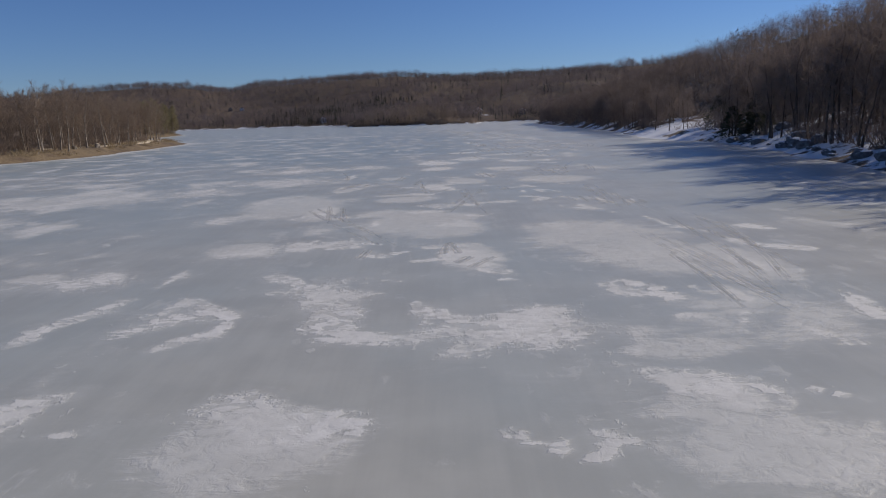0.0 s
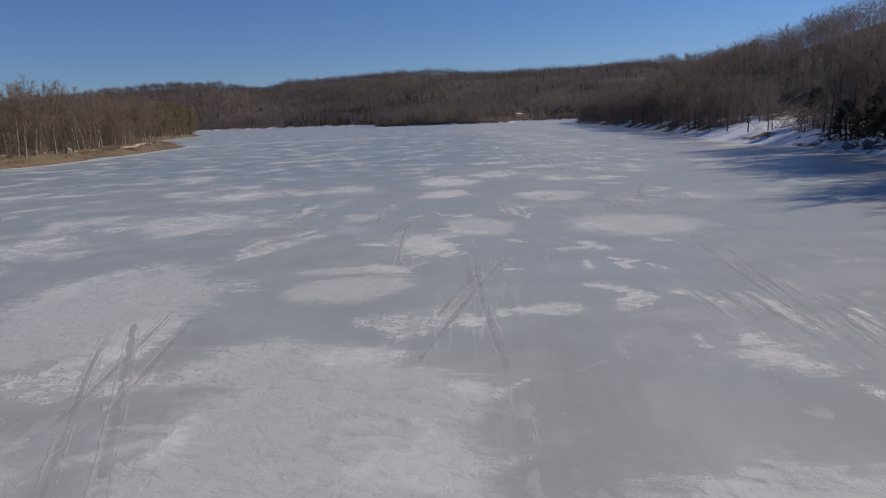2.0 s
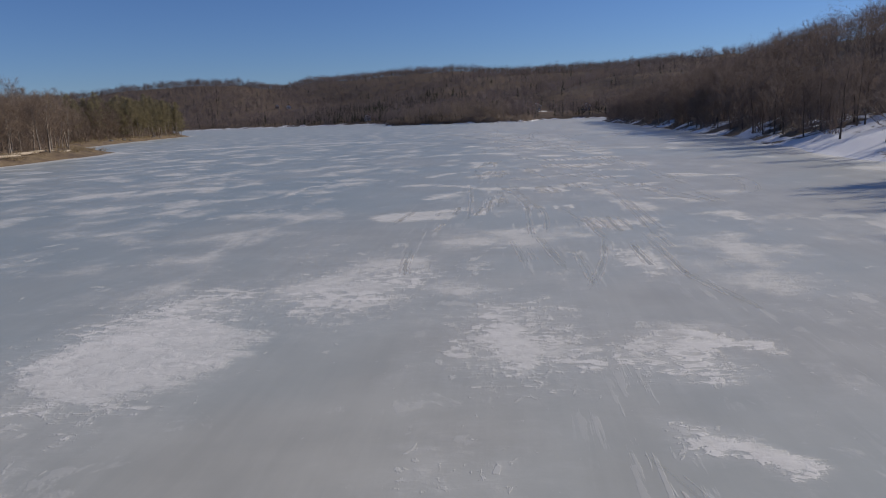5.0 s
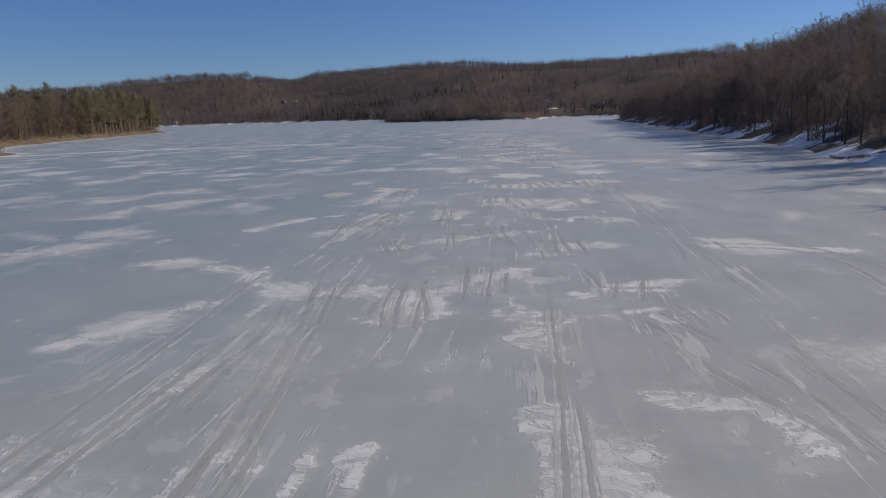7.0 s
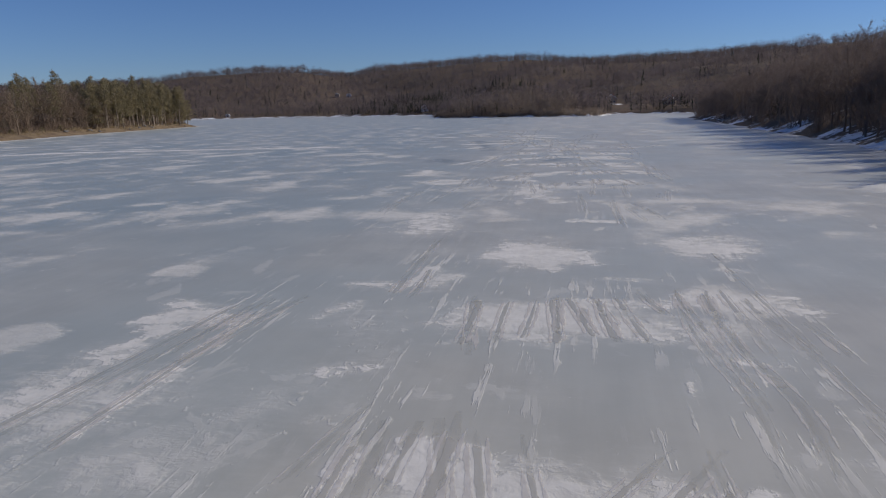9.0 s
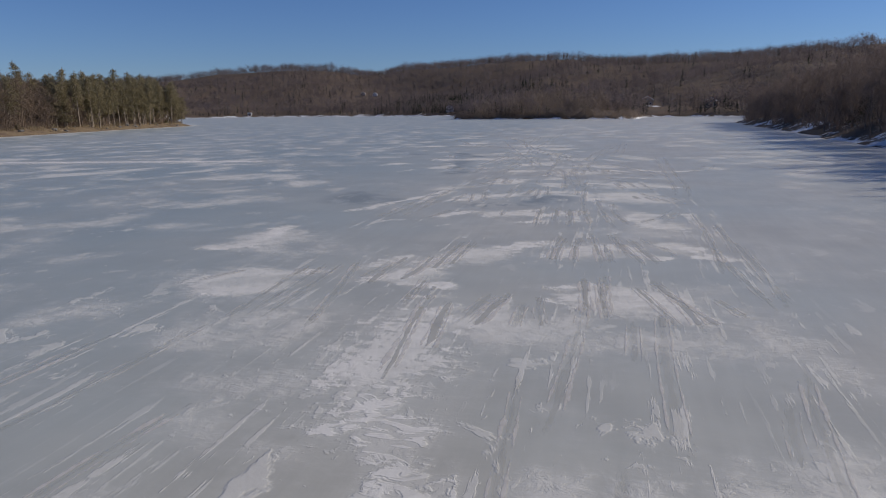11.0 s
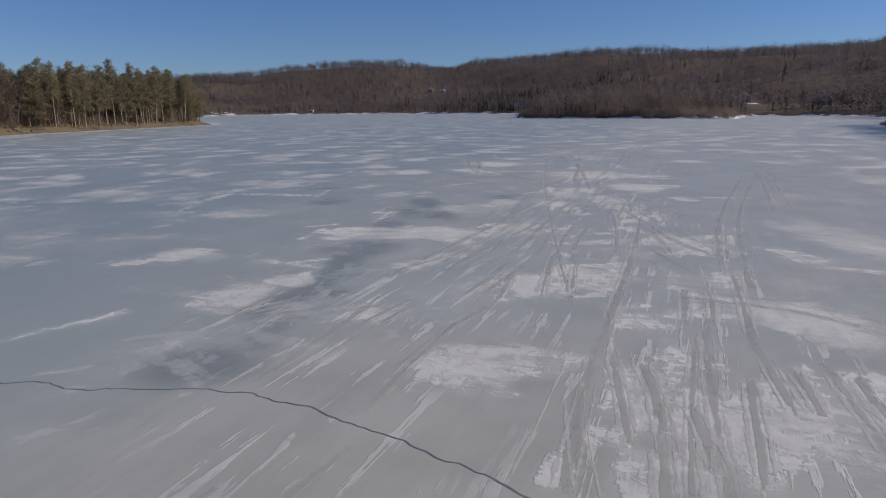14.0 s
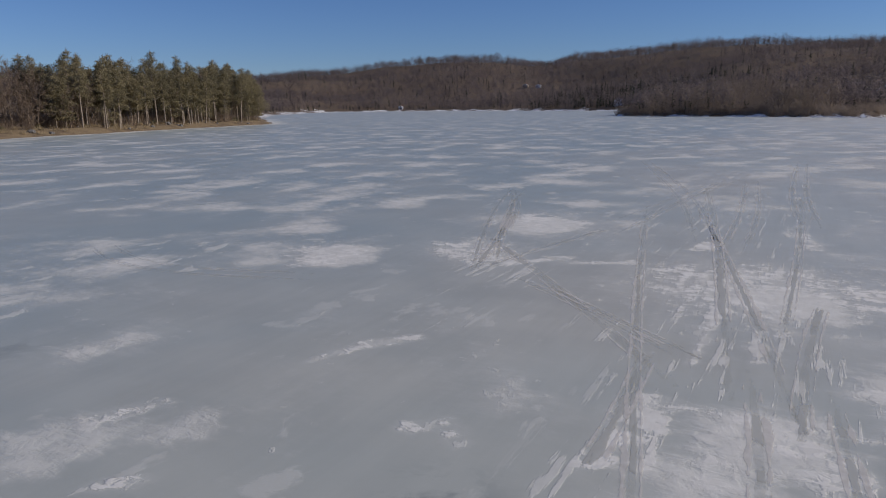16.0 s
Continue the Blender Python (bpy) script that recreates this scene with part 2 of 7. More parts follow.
NEEDLES_FAR = plain("far_needles", (0.02, 0.028, 0.019), (0.05, 0.06, 0.04), 0.1, spec=0.2, thin=0.3)


def rim_material():
    """Pushed-up crust with torn edges, melted away in places and off the snow nearly everywhere."""
    n = Nodes("crusted_snow")
    torn = n.math("ADD", n.math("MULTIPLY", n.noise(0.5, 3), 0.8), n.math("MULTIPLY", n.noise(2.2, 6, 0.68, stretch=(2.0, 0.45, 1), warp=0.3), 1.2))
    torn = n.math("ADD", torn, n.ramp(n.attr("across"), 0, 1, -0.40, 0.08, smooth=False))
    torn = n.math("ADD", torn, n.ramp(n.attr("cover"), -0.5, 0.15, -0.02, 0.10))
    return n.done(n.mix(n.ramp(n.noise(5, 4), 0.3, 0.7), (0.58, 0.56, 0.535), (0.70, 0.68, 0.655)), 0.8, 0.3, n.ramp(torn, 0.90, 1.06, 0, 0.62))


GROOVE = ice_material("scraped_ice", True)
RIM = rim_material()
DRIFT = plain("drift_snow", (0.56, 0.55, 0.53), (0.72, 0.71, 0.69), 0.5)
CRACK = plain("crack_water", (0.14, 0.155, 0.16), (0.26, 0.27, 0.27), 3, 0.4, 0.4)


# ---- mesh tools ----
def net(name, verts, tris, material, smooth=False):
    """A mesh from arrays of corners and triangles."""
    verts, tris = np.asarray(verts, np.float32), np.asarray(tris, np.int32)
    me = bpy.data.meshes.new(name)
    me.vertices.add(len(verts))
    me.vertices.foreach_set("co", verts.ravel())
    me.loops.add(tris.size)
    me.loops.foreach_set("vertex_index", tris.ravel())
    me.polygons.add(len(tris))
    size = tris.shape[1]
    me.polygons.foreach_set("loop_start", np.arange(0, tris.size, size, dtype=np.int32))
    if smooth:
        me.polygons.foreach_set("use_smooth", np.ones(len(tris), bool))
    me.materials.append(material)
    me.update(calc_edges=True)
    return me


def joined(pieces):
    """One pair of arrays out of many."""
    verts, tris, n = [], [], 0
    for v, f in pieces:
        verts.append(v)
        tris.append(np.asarray(f) + n)
        n += len(v)
    return np.concatenate(verts), np.concatenate(tris)


def part(name, bm, material, parent, label=""):
    me = bpy.data.meshes.new(name)
    bm.to_mesh(me)
    bm.free()
    me.materials.append(material)
    ob = new(name, me)
    ob.parent = parent
    return tagged(ob, label)


def tube(points, radii, sides):
    """A tapered tube along points, closed by its own tip."""
    points, radii = np.asarray(points, float), np.asarray(radii, float)
    way = np.gradient(points, axis=0)
    way /= np.linalg.norm(way, axis=1)[:, None] + 1e-9
    ref = np.where(np.abs(way[:, 2:3]) > 0.9, [[1.0, 0, 0]], [[0, 0, 1.0]])
    u = np.cross(way, ref)
    u /= np.linalg.norm(u, axis=1)[:, None] + 1e-9
    w = np.cross(way, u)
    a = np.arange(sides) * 2 * np.pi / sides
    rings = points[:, None] + radii[:, None, None] * (np.cos(a)[None, :, None] * u[:, None] + np.sin(a)[None, :, None] * w[:, None])
    tris = []
    for k in range(len(points) - 1):
        for s in range(sides):
            i, j = k * sides + s, k * sides + (s + 1) % sides
            tris += [(i, j, j + sides), (i, j + sides, i + sides)]
    return rings.reshape(-1, 3), np.array(tris)


def slivers(base, tip, width, rng):
    """Thin tapering blades from base points to tips."""
    way = tip - base
    side = np.cross(way, rng.normal(size=base.shape))
    side *= (width / (np.linalg.norm(side, axis=1) + 1e-9))[:, None]
    verts = np.stack([base + side, base - side, tip], 1).reshape(-1, 3)
    return verts, np.arange(len(verts)).reshape(-1, 3)


def bare_tree(seed, tall, spread, limbs=22, subs=7, twigs=5, fork=0.3, thick=1.0, r=0.13):
    """A leafless broadleaf tree: arrays of its trunk and of its crown."""
    rng = np.random.default_rng(seed)
    z = np.linspace(0, 1, 7)
    bend = np.cumsum(rng.normal(0, 0.022 * tall, (7, 2)), axis=0) * z[:, None]
    line = np.c_[bend, z * tall * 0.82]
    line[0] = (0, 0, -0.4)
    trunk = tube(line, r * (1.0 - 0.93 * z**1.2) + 0.02 + 0.08 * (z < 0.01), 6)
    crown = []
    for k in range(limbs):
        f = fork + (0.97 - fork) * ((k + rng.random()) / limbs) ** 0.85
        at = np.array([np.interp(f, z, line[:, c]) for c in range(3)])
        turn, rise = k * 2.4 + rng.normal(0, 0.4), radians(rng.uniform(18, 62))
        far = spread * (1.0 - 0.55 * f) * rng.uniform(0.7, 1.1)
        way = np.array([math.cos(turn) * math.cos(rise), math.sin(turn) * math.cos(rise), math.sin(rise)])
        mid = at + way * far * 0.5 + rng.normal(0, 0.06 * far, 3)
        end = mid + (way + (0, 0, 0.3)) * far * 0.5 + rng.normal(0, 0.06 * far, 3)
        crown.append(tube([at, mid, end], np.array([0.06, 0.034, 0.008]) * min(thick, 0.85) * (1.25 - 0.7 * f), 3))
        s = rng.uniform(0.2, 1.0, subs)
        b = np.where(s[:, None] < 0.5, at + (mid - at) * 2 * s[:, None], mid + (end - mid) * (2 * s[:, None] - 1))
        d = way + rng.normal(0, 0.55, (subs, 3)) + (0, 0, 0.25)
        d /= np.linalg.norm(d, axis=1)[:, None]
        reach = far * rng.uniform(0.25, 0.5, subs)
        tips = b + d * reach[:, None]
        crown.append(slivers(b, tips, np.full(subs, 0.02 * thick), rng))
        u = rng.uniform(0.25, 1.0, (subs, twigs))
        tb = (b[:, None] + (tips - b)[:, None] * u[..., None]).reshape(-1, 3)
        td = np.repeat(d, twigs, 0) + rng.normal(0, 0.75, (subs * twigs, 3)) + (0, 0, 0.15)
        td /= np.linalg.norm(td, axis=1)[:, None]
        crown.append(slivers(tb, tb + td * rng.uniform(0.5, 1.25, (len(tb), 1)) * spread / 4.5, np.full(len(tb), 0.018 * thick), rng))
    return trunk, joined(crown)


def pine_tree(seed, tall, spread, clear=0.35, limbs=38, blades=17):
    """A tall white pine: arrays of its trunk, its branches and its needles."""
    rng = np.random.default_rng(seed)
    z = np.linspace(0, 1, 7)
    line = np.c_[np.cumsum(rng.normal(0, 0.012 * tall, (7, 2)), axis=0) * z[:, None], z * tall * 0.985]
    line[0, 2] = -0.4
    trunk = tube(line, 0.2 * (1 - 0.9 * z) + 0.02, 6)
    wood, green, heavy = [], [], rng.uniform(0, 6.283)
    for k in range(limbs + 6):
        dead = k >= limbs  # bare stubs below the crown
        g = rng.random() if dead else (k + rng.random()) / limbs
        f = clear * (0.8 + 0.2 * g) if dead else clear + (0.96 - clear) * g
        at = np.array([np.interp(f, z, line[:, c]) for c in range(3)])
        turn = k * 2.4 + rng.normal(0, 0.5)
        far = spread * (0.18 + (1 - g) ** 0.6 * min(1, 0.55 + 2.2 * g)) * rng.uniform(0.4, 1.2) * (1 + 0.3 * math.cos(turn - heavy))
        rise = radians(rng.uniform(-10, 18) + 38 * g)
        if dead:
            far *= 0.5
        way = np.array([math.cos(turn) * math.cos(rise), math.sin(turn) * math.cos(rise), math.sin(rise)])
        end = at + way * far
        wood.append(tube([at, (at + end) / 2 + (0, 0, -0.06 * far), end], [0.045, 0.028, 0.01], 3))
        if dead:
            continue
        n = 2 + int(far * 2.3)
        s = np.r_[1.0, rng.uniform(0.3, 1.0, n - 1)]
        hub = at + (end - at) * s[:, None] + rng.normal(0, 0.2 * far, (n, 3)) * (s[:, None] < 1) * (1, 1, 0.3)
        off = rng.normal(0, 1, (n * blades, 3)) * (0.34, 0.34, 0.17)
        d = way * 0.3 + off * 1.6 + rng.normal(0, 0.5, off.shape) + (0, 0, 0.25)
        d /= np.linalg.norm(d, axis=1)[:, None]
        hub = np.repeat(hub, blades, 0) + off
        green.append(slivers(hub, hub + d * rng.uniform(0.25, 0.6, (len(hub), 1)), rng.uniform(0.045, 0.10, len(hub)), rng))
    top = np.repeat(line[-1:], 16, 0) + rng.normal(0, 1, (16, 3)) * (0.12, 0.12, 0.35) - (0, 0, 0.3)
    green.append(slivers(top, top + rng.normal(0, 0.22, (16, 3)) + (0, 0, 0.3), np.full(16, 0.05), rng))
    return trunk, joined(wood), joined(green)


def hemlock(seed, tall, spread, blades=1500):
    """A full conifer, green to the ground: arrays of its trunk and its foliage."""
    rng = np.random.default_rng(seed)
    trunk = tube([(0, 0, -0.4), (0.1, 0, tall * 0.5), (0, 0, tall * 0.97)], [0.2, 0.12, 0.02], 6)
    f, turn = rng.uniform(0.03, 0.98, blades) ** 0.9, rng.uniform(0, 6.283, blades)
    ragged = 0.8 + 0.35 * np.sin(turn * 3 + f * 17) * np.sin(f * 23 + seed)
    far = spread * (1.02 - f) * rng.uniform(0.35, 1.0, blades) * ragged
    base = np.c_[np.cos(turn) * far, np.sin(turn) * far, f * tall - 0.12 * far]
    tip = base + np.c_[np.cos(turn), np.sin(turn), rng.uniform(-0.5, 0.2, blades)] * rng.uniform(0.35, 0.8, (blades, 1)) + rng.normal(0, 0.1, (blades, 3))
    return trunk, slivers(base, tip, rng.uniform(0.05, 0.13, blades), rng)


def far_tree(seed, tall, spread, blades=38, coarse=1.0):
    """A leafless tree for distant slopes: arrays of trunk and crown in one."""
    rng = np.random.default_rng(seed)
    trunk = tube([(0, 0, -1), (0, 0, tall * 0.7)], [0.09, 0.04], 3)
    out = rng.normal(size=(blades, 3))
    out /= np.linalg.norm(out, axis=1)[:, None]
    base = out * rng.uniform(0.55, 1.0, (blades, 1)) * (spread, spread, tall * 0.42) + (0, 0, tall * 0.5)
    # sprays of twigs lie along the round of the crown
    face = out + rng.normal(0, 0.25, (blades, 3))
    way = np.cross(face, rng.normal(size=(blades, 3)))
    way *= (coarse * rng.uniform(0.9, 1.9, blades) / np.linalg.norm(way, axis=1))[:, None]
    side = np.cross(face, way)
    side *= (coarse**2 * rng.uniform(0.3, 0.55, blades) / np.linalg.norm(side, axis=1))[:, None]
    verts = np.stack([base - side, base + way, base + side], 1).reshape(-1, 3)
    return joined([trunk, (verts, np.arange(len(verts)).reshape(-1, 3))])


def brush(seed, tall, stems=34):
    """A leafless thicket: stems that fan out from the ground."""
    rng = np.random.default_rng(seed)
    base = np.c_[rng.normal(0, 0.5, (stems, 2)), np.zeros(stems)]
    lean = rng.normal(0, 0.42, (stems, 2))
    tip = base + np.c_[lean * tall, rng.uniform(0.55, 1.0, stems) * tall]
    twig = base + (tip - base) * rng.uniform(0.4, 0.9, (stems, 1))
    end = twig + np.c_[rng.normal(0, 0.4, (stems, 2)), rng.uniform(0.2, 0.7, stems)]
    return joined([slivers(base, tip, np.full(stems, 0.035), rng), slivers(twig, end, np.full(stems, 0.03), rng)])


def far_conifer(seed, tall, spread, blades=34):
    """A conifer for distant slopes: arrays of trunk and needles in one."""
    rng = np.random.default_rng(seed)
    trunk = tube([(0, 0, -1), (0, 0, tall * 0.97)], [0.16, 0.03], 3)
    f = rng.uniform(0.12, 0.97, blades)
    turn = rng.uniform(0, 6.283, blades)
    base = np.c_[np.zeros((blades, 2)), f * tall]
    far = spread * (1.05 - f) * rng.uniform(0.6, 1.1, blades) + 0.25
    tip = base + np.c_[np.cos(turn) * far, np.sin(turn) * far, rng.uniform(-0.3, 0.35, blades) * far]
    return joined([trunk, slivers(base, tip, rng.uniform(0.3, 0.6, blades), rng)])


def planted(models, spots, rng, low=0.8, high=1.2):
    """Many trees as one pair of arrays: models at spots (x, y, z)."""
    pieces = []
    for x, y, zz in spots:
        v, f = models[rng.integers(len(models))]
        a, s = rng.uniform(0, 6.283), rng.uniform(low, high) * (1 + 0.18 * wobble(x, y, 13.0, 4))
        c, d = math.cos(a) * s, math.sin(a) * s
        pieces.append((np.c_[v[:, 0] * c - v[:, 1] * d + x, v[:, 0] * d + v[:, 1] * c + y, v[:, 2] * s * rng.uniform(0.92, 1.08) + zz], f))
    return joined(pieces)


# ---- the lie of the land ----
SHORE = np.array([
    (-60, -400), (-78, -60), (-90, 60), (-86, 135), (-79, 155), (-82, 192), (-85, 228), (-91, 250), (-108, 262), (-133, 300),
    (-151, 362), (-164, 420), (-173, 474), (-190, 492), (-260, 560), (-380, 690), (-470, 830), (-490, 930), (-424, 972),
    (-330, 960), (-215, 900), (-140, 860), (-112, 790), (-84, 690), (-82, 622), (-60, 604), (-20, 592), (30, 562), (34, 600), (40, 655), (66, 652), (92, 634),
    (86, 560), (76, 505), (70, 489), (65, 468), (62.5, 440), (59.5, 350), (57, 300), (55, 250), (54, 215), (51, 192), (47.5, 165), (47, 152), (50, 132), (47, 94), (41, 66), (46, 0), (60, -400),
], float)


def shore_distance(x, y):
    """Metres from the shoreline, positive on land."""
    x, y = np.asarray(x, float), np.asarray(y, float)
    best, inside = np.full(x.shape, 1e9), np.zeros(x.shape, bool)
    for (ax, ay), (bx, by) in zip(SHORE, np.roll(SHORE, -1, 0)):
        dx, dy = bx - ax, by - ay
        t = np.clip(((x - ax) * dx + (y - ay) * dy) / (dx * dx + dy * dy), 0, 1)
        best = np.minimum(best, np.hypot(x - ax - t * dx, y - ay - t * dy))
        if dy:
            inside ^= ((ay > y) != (by > y)) & (x < dx * (y - ay) / dy + ax)
    return np.where(inside, -best, best)


def wobble(x, y, scale, seed=0.0):
    """Smooth unevenness between about -1 and 1."""
    a, b = x / scale + seed, y / scale - seed
    return (np.sin(a * 1.7 + 1.3 * np.sin(b * 1.1)) + np.sin(b * 2.1 + 1.7 * np.sin(a * 0.9 + 2)) + 0.5 * np.sin(a * 4.3 + b * 3.1)) / 2.5


# the crest of the hills round the lake: bearing in degrees from +y to the left, and height
CREST = np.array([(-180, 40), (-120, 45), (-60, 45), (-30, 55), (-15, 64), (-8, 68), (0, 72), (6, 78), (12, 80), (15.1, 78), (16.2, 70), (17.2, 66), (20, 72), (24, 79), (28, 67), (31, 57), (37, 50), (44, 42), (60, 40), (120, 40), (180, 40)], float)


def land(x, y):
    """Height of the ground."""
    x, y = np.asarray(x, float), np.asarray(y, float)
    d = shore_distance(x, y) + 1.2 * wobble(x, y, 9.0)
    bearing = np.degrees(np.arctan2(-x, y - 100))
    crest = np.interp(bearing, CREST[:, 0], CREST[:, 1])
    right = np.clip((x - 20) / 40, 0, 1) * np.clip((640 - y) / 80, 0, 1)
    left = np.clip((-60 - x) / 30, 0, 1) * np.clip((640 - y) / 120, 0, 1)
    bank = np.clip(d, -1, 4) * 0.32
    inland = np.clip(d - 3, 0, None)
    far = np.clip((inland - 25) / 560, 0, 1)
    hill = crest * far * far * (3 - 2 * far)
    rise = right * np.minimum(inland * (0.31 - 0.2 * np.exp(-(((y - 160) / 24) ** 2)) * np.clip(1.4 - inland / 28, 0, 1)), 31) + left * np.minimum(inland * 0.05, 7) + (1 - right) * (1 - left) * np.minimum(inland * 0.12, 9)
    hill = hill * (1 - 0.75 * left)
    hill = hill + 11.0 * far * (1 - far) * 4 * wobble(x, y, 95.0, 2) * (1 - right) * (1 - left)
    rough = 0.35 * wobble(x, y, 5.0, 3) * np.clip(d / 6, 0, 1) + (2.0 * wobble(x, y, 60.0, 5) + 4.5 * wobble(x, y, 140.0, 9)) * np.clip(inland / 120, 0, 1)
    return bank + rise + hill + rough


def spread_line(low, a, b, high, fine, grow=1.12):
    """Grid lines: even between a and b, then ever wider apart."""
    line, step = list(np.arange(a, b + 0.1, fine)), fine
    while line[-1] < high:
        step = min(step * grow, 90)
        line.append(line[-1] + step)
    step = fine
    while line[0] > low:
        step = min(step * grow, 90)
        line.insert(0, line[0] - step)
    return np.array(line)


def sheet(name, xs, ys, height, material):
    gx, gy = np.meshgrid(xs, ys)
    gz = height(gx, gy)
    nx, ny = len(xs), len(ys)
    i = (np.arange(ny - 1)[:, None] * nx + np.arange(nx - 1)).ravel()
    quads = np.stack([i, i + 1, i + nx + 1, i + nx], 1)
    me = net(name, np.stack([gx, gy, gz], -1).reshape(-1, 3), quads, material, True)
    return new(name, me), gx.ravel(), gy.ravel()


def store(ob, name, values):
    ob.data.attributes.new(name, "FLOAT", "POINT").data.foreach_set("value", np.asarray(values, np.float32))


ground, gx, gy = sheet("ground", spread_line(-2600, -200, 130, 2600, 3.5), spread_line(-900, 30, 660, 3600, 3.5), land, GROUND)
tagged(ground, "brown leaf-littered forest ground with patches of old snow", "ground", kind="structure")
gd = shore_distance(gx, gy)
right_side = np.clip((gx - 20) / 30, 0, 1)
near_right = right_side * np.clip((560 - gy) / 40, 0, 1)
store(ground, "snowy", 0.34 + near_right * (0.17 - 0.15 * np.clip((gd - 3) / 12, 0, 1)) - 0.05 * (gx < -60) * (gy < 600)
      + 0.2 * np.exp(-((gy - 160) / 24) ** 2) * near_right * np.clip((26 - gd) / 8, 0, 1) - 0.12 * np.exp(-((gy - 149) / 6) ** 2 - ((gd - 4) / 2.2) ** 2) * near_right + 0.26 * (gy > 540) * np.clip(1 - gd / 5, 0, 1)
      + 0.10 * near_right * np.exp(-((gy - 92) / 26) ** 2) * np.clip((22 - gd) / 8, 0, 1) + 0.2 * (np.abs(gx - 46) < 6) * (gy > 705) * (gy < 815))
store(ground, "grassy", np.clip(1.2 - gd / 18, 0, 1) * np.where((gx < -60) & (gy < 560), 1.0, 0.0) + near_right * np.exp(-((gy - 149) / 8) ** 2 - ((gd - 4) / 3) ** 2))

ice, ix, iy = sheet("ice", spread_line(-700, -15, 28, 300, 0.35, 1.1), spread_line(-400, 8, 310, 1100, 0.35, 1.1), lambda x, y: 0 * x, ICE)
tagged(ice, "frozen lake of grey-blue ice with wind-blown snow patches", "ice", kind="structure")

def laid(turn, rows):
    """Patches on the ice: middle, half width, half length, strength, all turned with the flight."""
    return [(*row, radians(turn)) for row in rows]


SNOW = []
SNOW += laid(-0.0, [(-14.5, 27.7, 1.8, 1.4, 0.7)])
SNOW += laid(2.2, [(-14.3, 44.6, 1.6, 1.9, 0.7), (-16.6, 71.9, 5.6, 3.7, 0.7)])
SNOW += laid(2.2, [(-22.2, 63.7, 2.5, 4.3, 0.7)])
SNOW += laid(3.9, [(-0.7, 95.4, 2.2, 4.5, 0.95), (-8.6, 89.5, 1.7, 3.6, 0.7), (-18.1, 87.6, 3.7, 3.7, 0.7), (4.1, 101, 2, 3.8, 0.8), (10.1, 95.2, 2, 3, 0.7)])
SNOW += laid(4.3, [(13.9, 93.8, 1.3, 1.5, 0.8), (15.2, 104.9, 1, 2.7, 0.8), (4.6, 102.3, 2.1, 2.8, 0.8), (-9.3, 90.5, 2.5, 3.5, 0.6)])
SNOW += laid(10.5, [(16.3, 176.2, 1.4, 2.4, 0.95), (23.5, 177.3, 1.5, 1.7, 0.9), (10.6, 183.5, 1.5, 3, 0.8)])
SNOW += laid(11.3, [(14.9, 197.5, 1.6, 3.4, 0.8), (10.7, 183.4, 1.2, 2.6, 0.85), (23.6, 178.8, 2.4, 1.6, 0.8)])
SNOW += laid(14.5, [(14.8, 201.1, 1, 1, 0.55)])
SNOW += laid(25.4, [(7.5, 296.4, 3.6, 3.1, 0.85), (-9.7, 295, 1.6, 1.7, 0.95), (-4.3, 298.3, 1.6, 2.1, 0.85), (-3.6, 306.6, 2.6, 3, 0.75)])
SNOW += laid(28.2, [(7, 297, 2.4, 2.8, 0.95), (10.4, 297.5, 0.7, 1.2, 0.95)])
WET = []
WET += laid(25.4, [(2.2, 272.5, 1.0, 3.1, 0.80), (0.3, 275.7, 0.9, 2.2, 0.70), (3.9, 280.1, 1.3, 1.6, 0.60)])
WET += laid(14.5, [(2.7, 227.5, 2.0, 3.4, 0.70), (15.2, 229.4, 1.3, 1.7, 0.80)])
WET += laid(15.1, [(12.9, 225.1, 2.1, 1.2, 0.80), (15.2, 227.8, 1.0, 1.7, 0.90), (16.4, 229.0, 0.9, 1.9, 0.90), (3.7, 226.1, 2.3, 1.8, 0.80), (2.2, 230.4, 1.3, 1.2, 0.70)])
WET += laid(19.4, [(5.3, 247.7, 1.2, 1.2, 0.90), (4.3, 252.8, 1.0, 1.8, 0.80), (2.9, 261.5, 0.9, 2.1, 0.80)])
WET += laid(21.2, [(3.0, 260.6, 1.0, 0.9, 0.90), (4.0, 257.4, 0.7, 0.8, 0.90), (5.0, 254.3, 0.7, 0.7, 0.90), (5.4, 252.4, 0.7, 0.6, 0.90), (-6.1, 274.0, 0.9, 1.8, 0.70)])
WET += laid(25.4, [(-6.1, 274.4, 1.1, 1.9, 0.90), (0.6, 275.0, 0.8, 1.9, 0.80), (2.4, 270.5, 1.3, 1.2, 0.60), (2.6, 271.9, 0.5, 0.7, 0.90), (-11.0, 281.0, 2.0, 1.3, 0.70)])
TRACKS = []
TRACKS += [(-2.9, 35.0, -8.1, 47.3), (-3.9, 34.9, -6.9, 42.4), (0.1, 31.4, 0.3, 33.7), (0.7, 31.4, 0.4, 33.7), (0.9, 46.6, 3.3, 57.5), (2.8, 45.9, 2.2, 57.7), (13.3, 48.6, 13.2, 44.3)]
TRACKS += [(-2.4, 65.2, -2.1, 69.0), (-4.6, 69.6, -4.2, 73.7), (-4.0, 69.5, -3.8, 72.8), (17.9, 83.3, 16.7, 74.7), (-9.9, 72.9, -11.3, 81.2)]
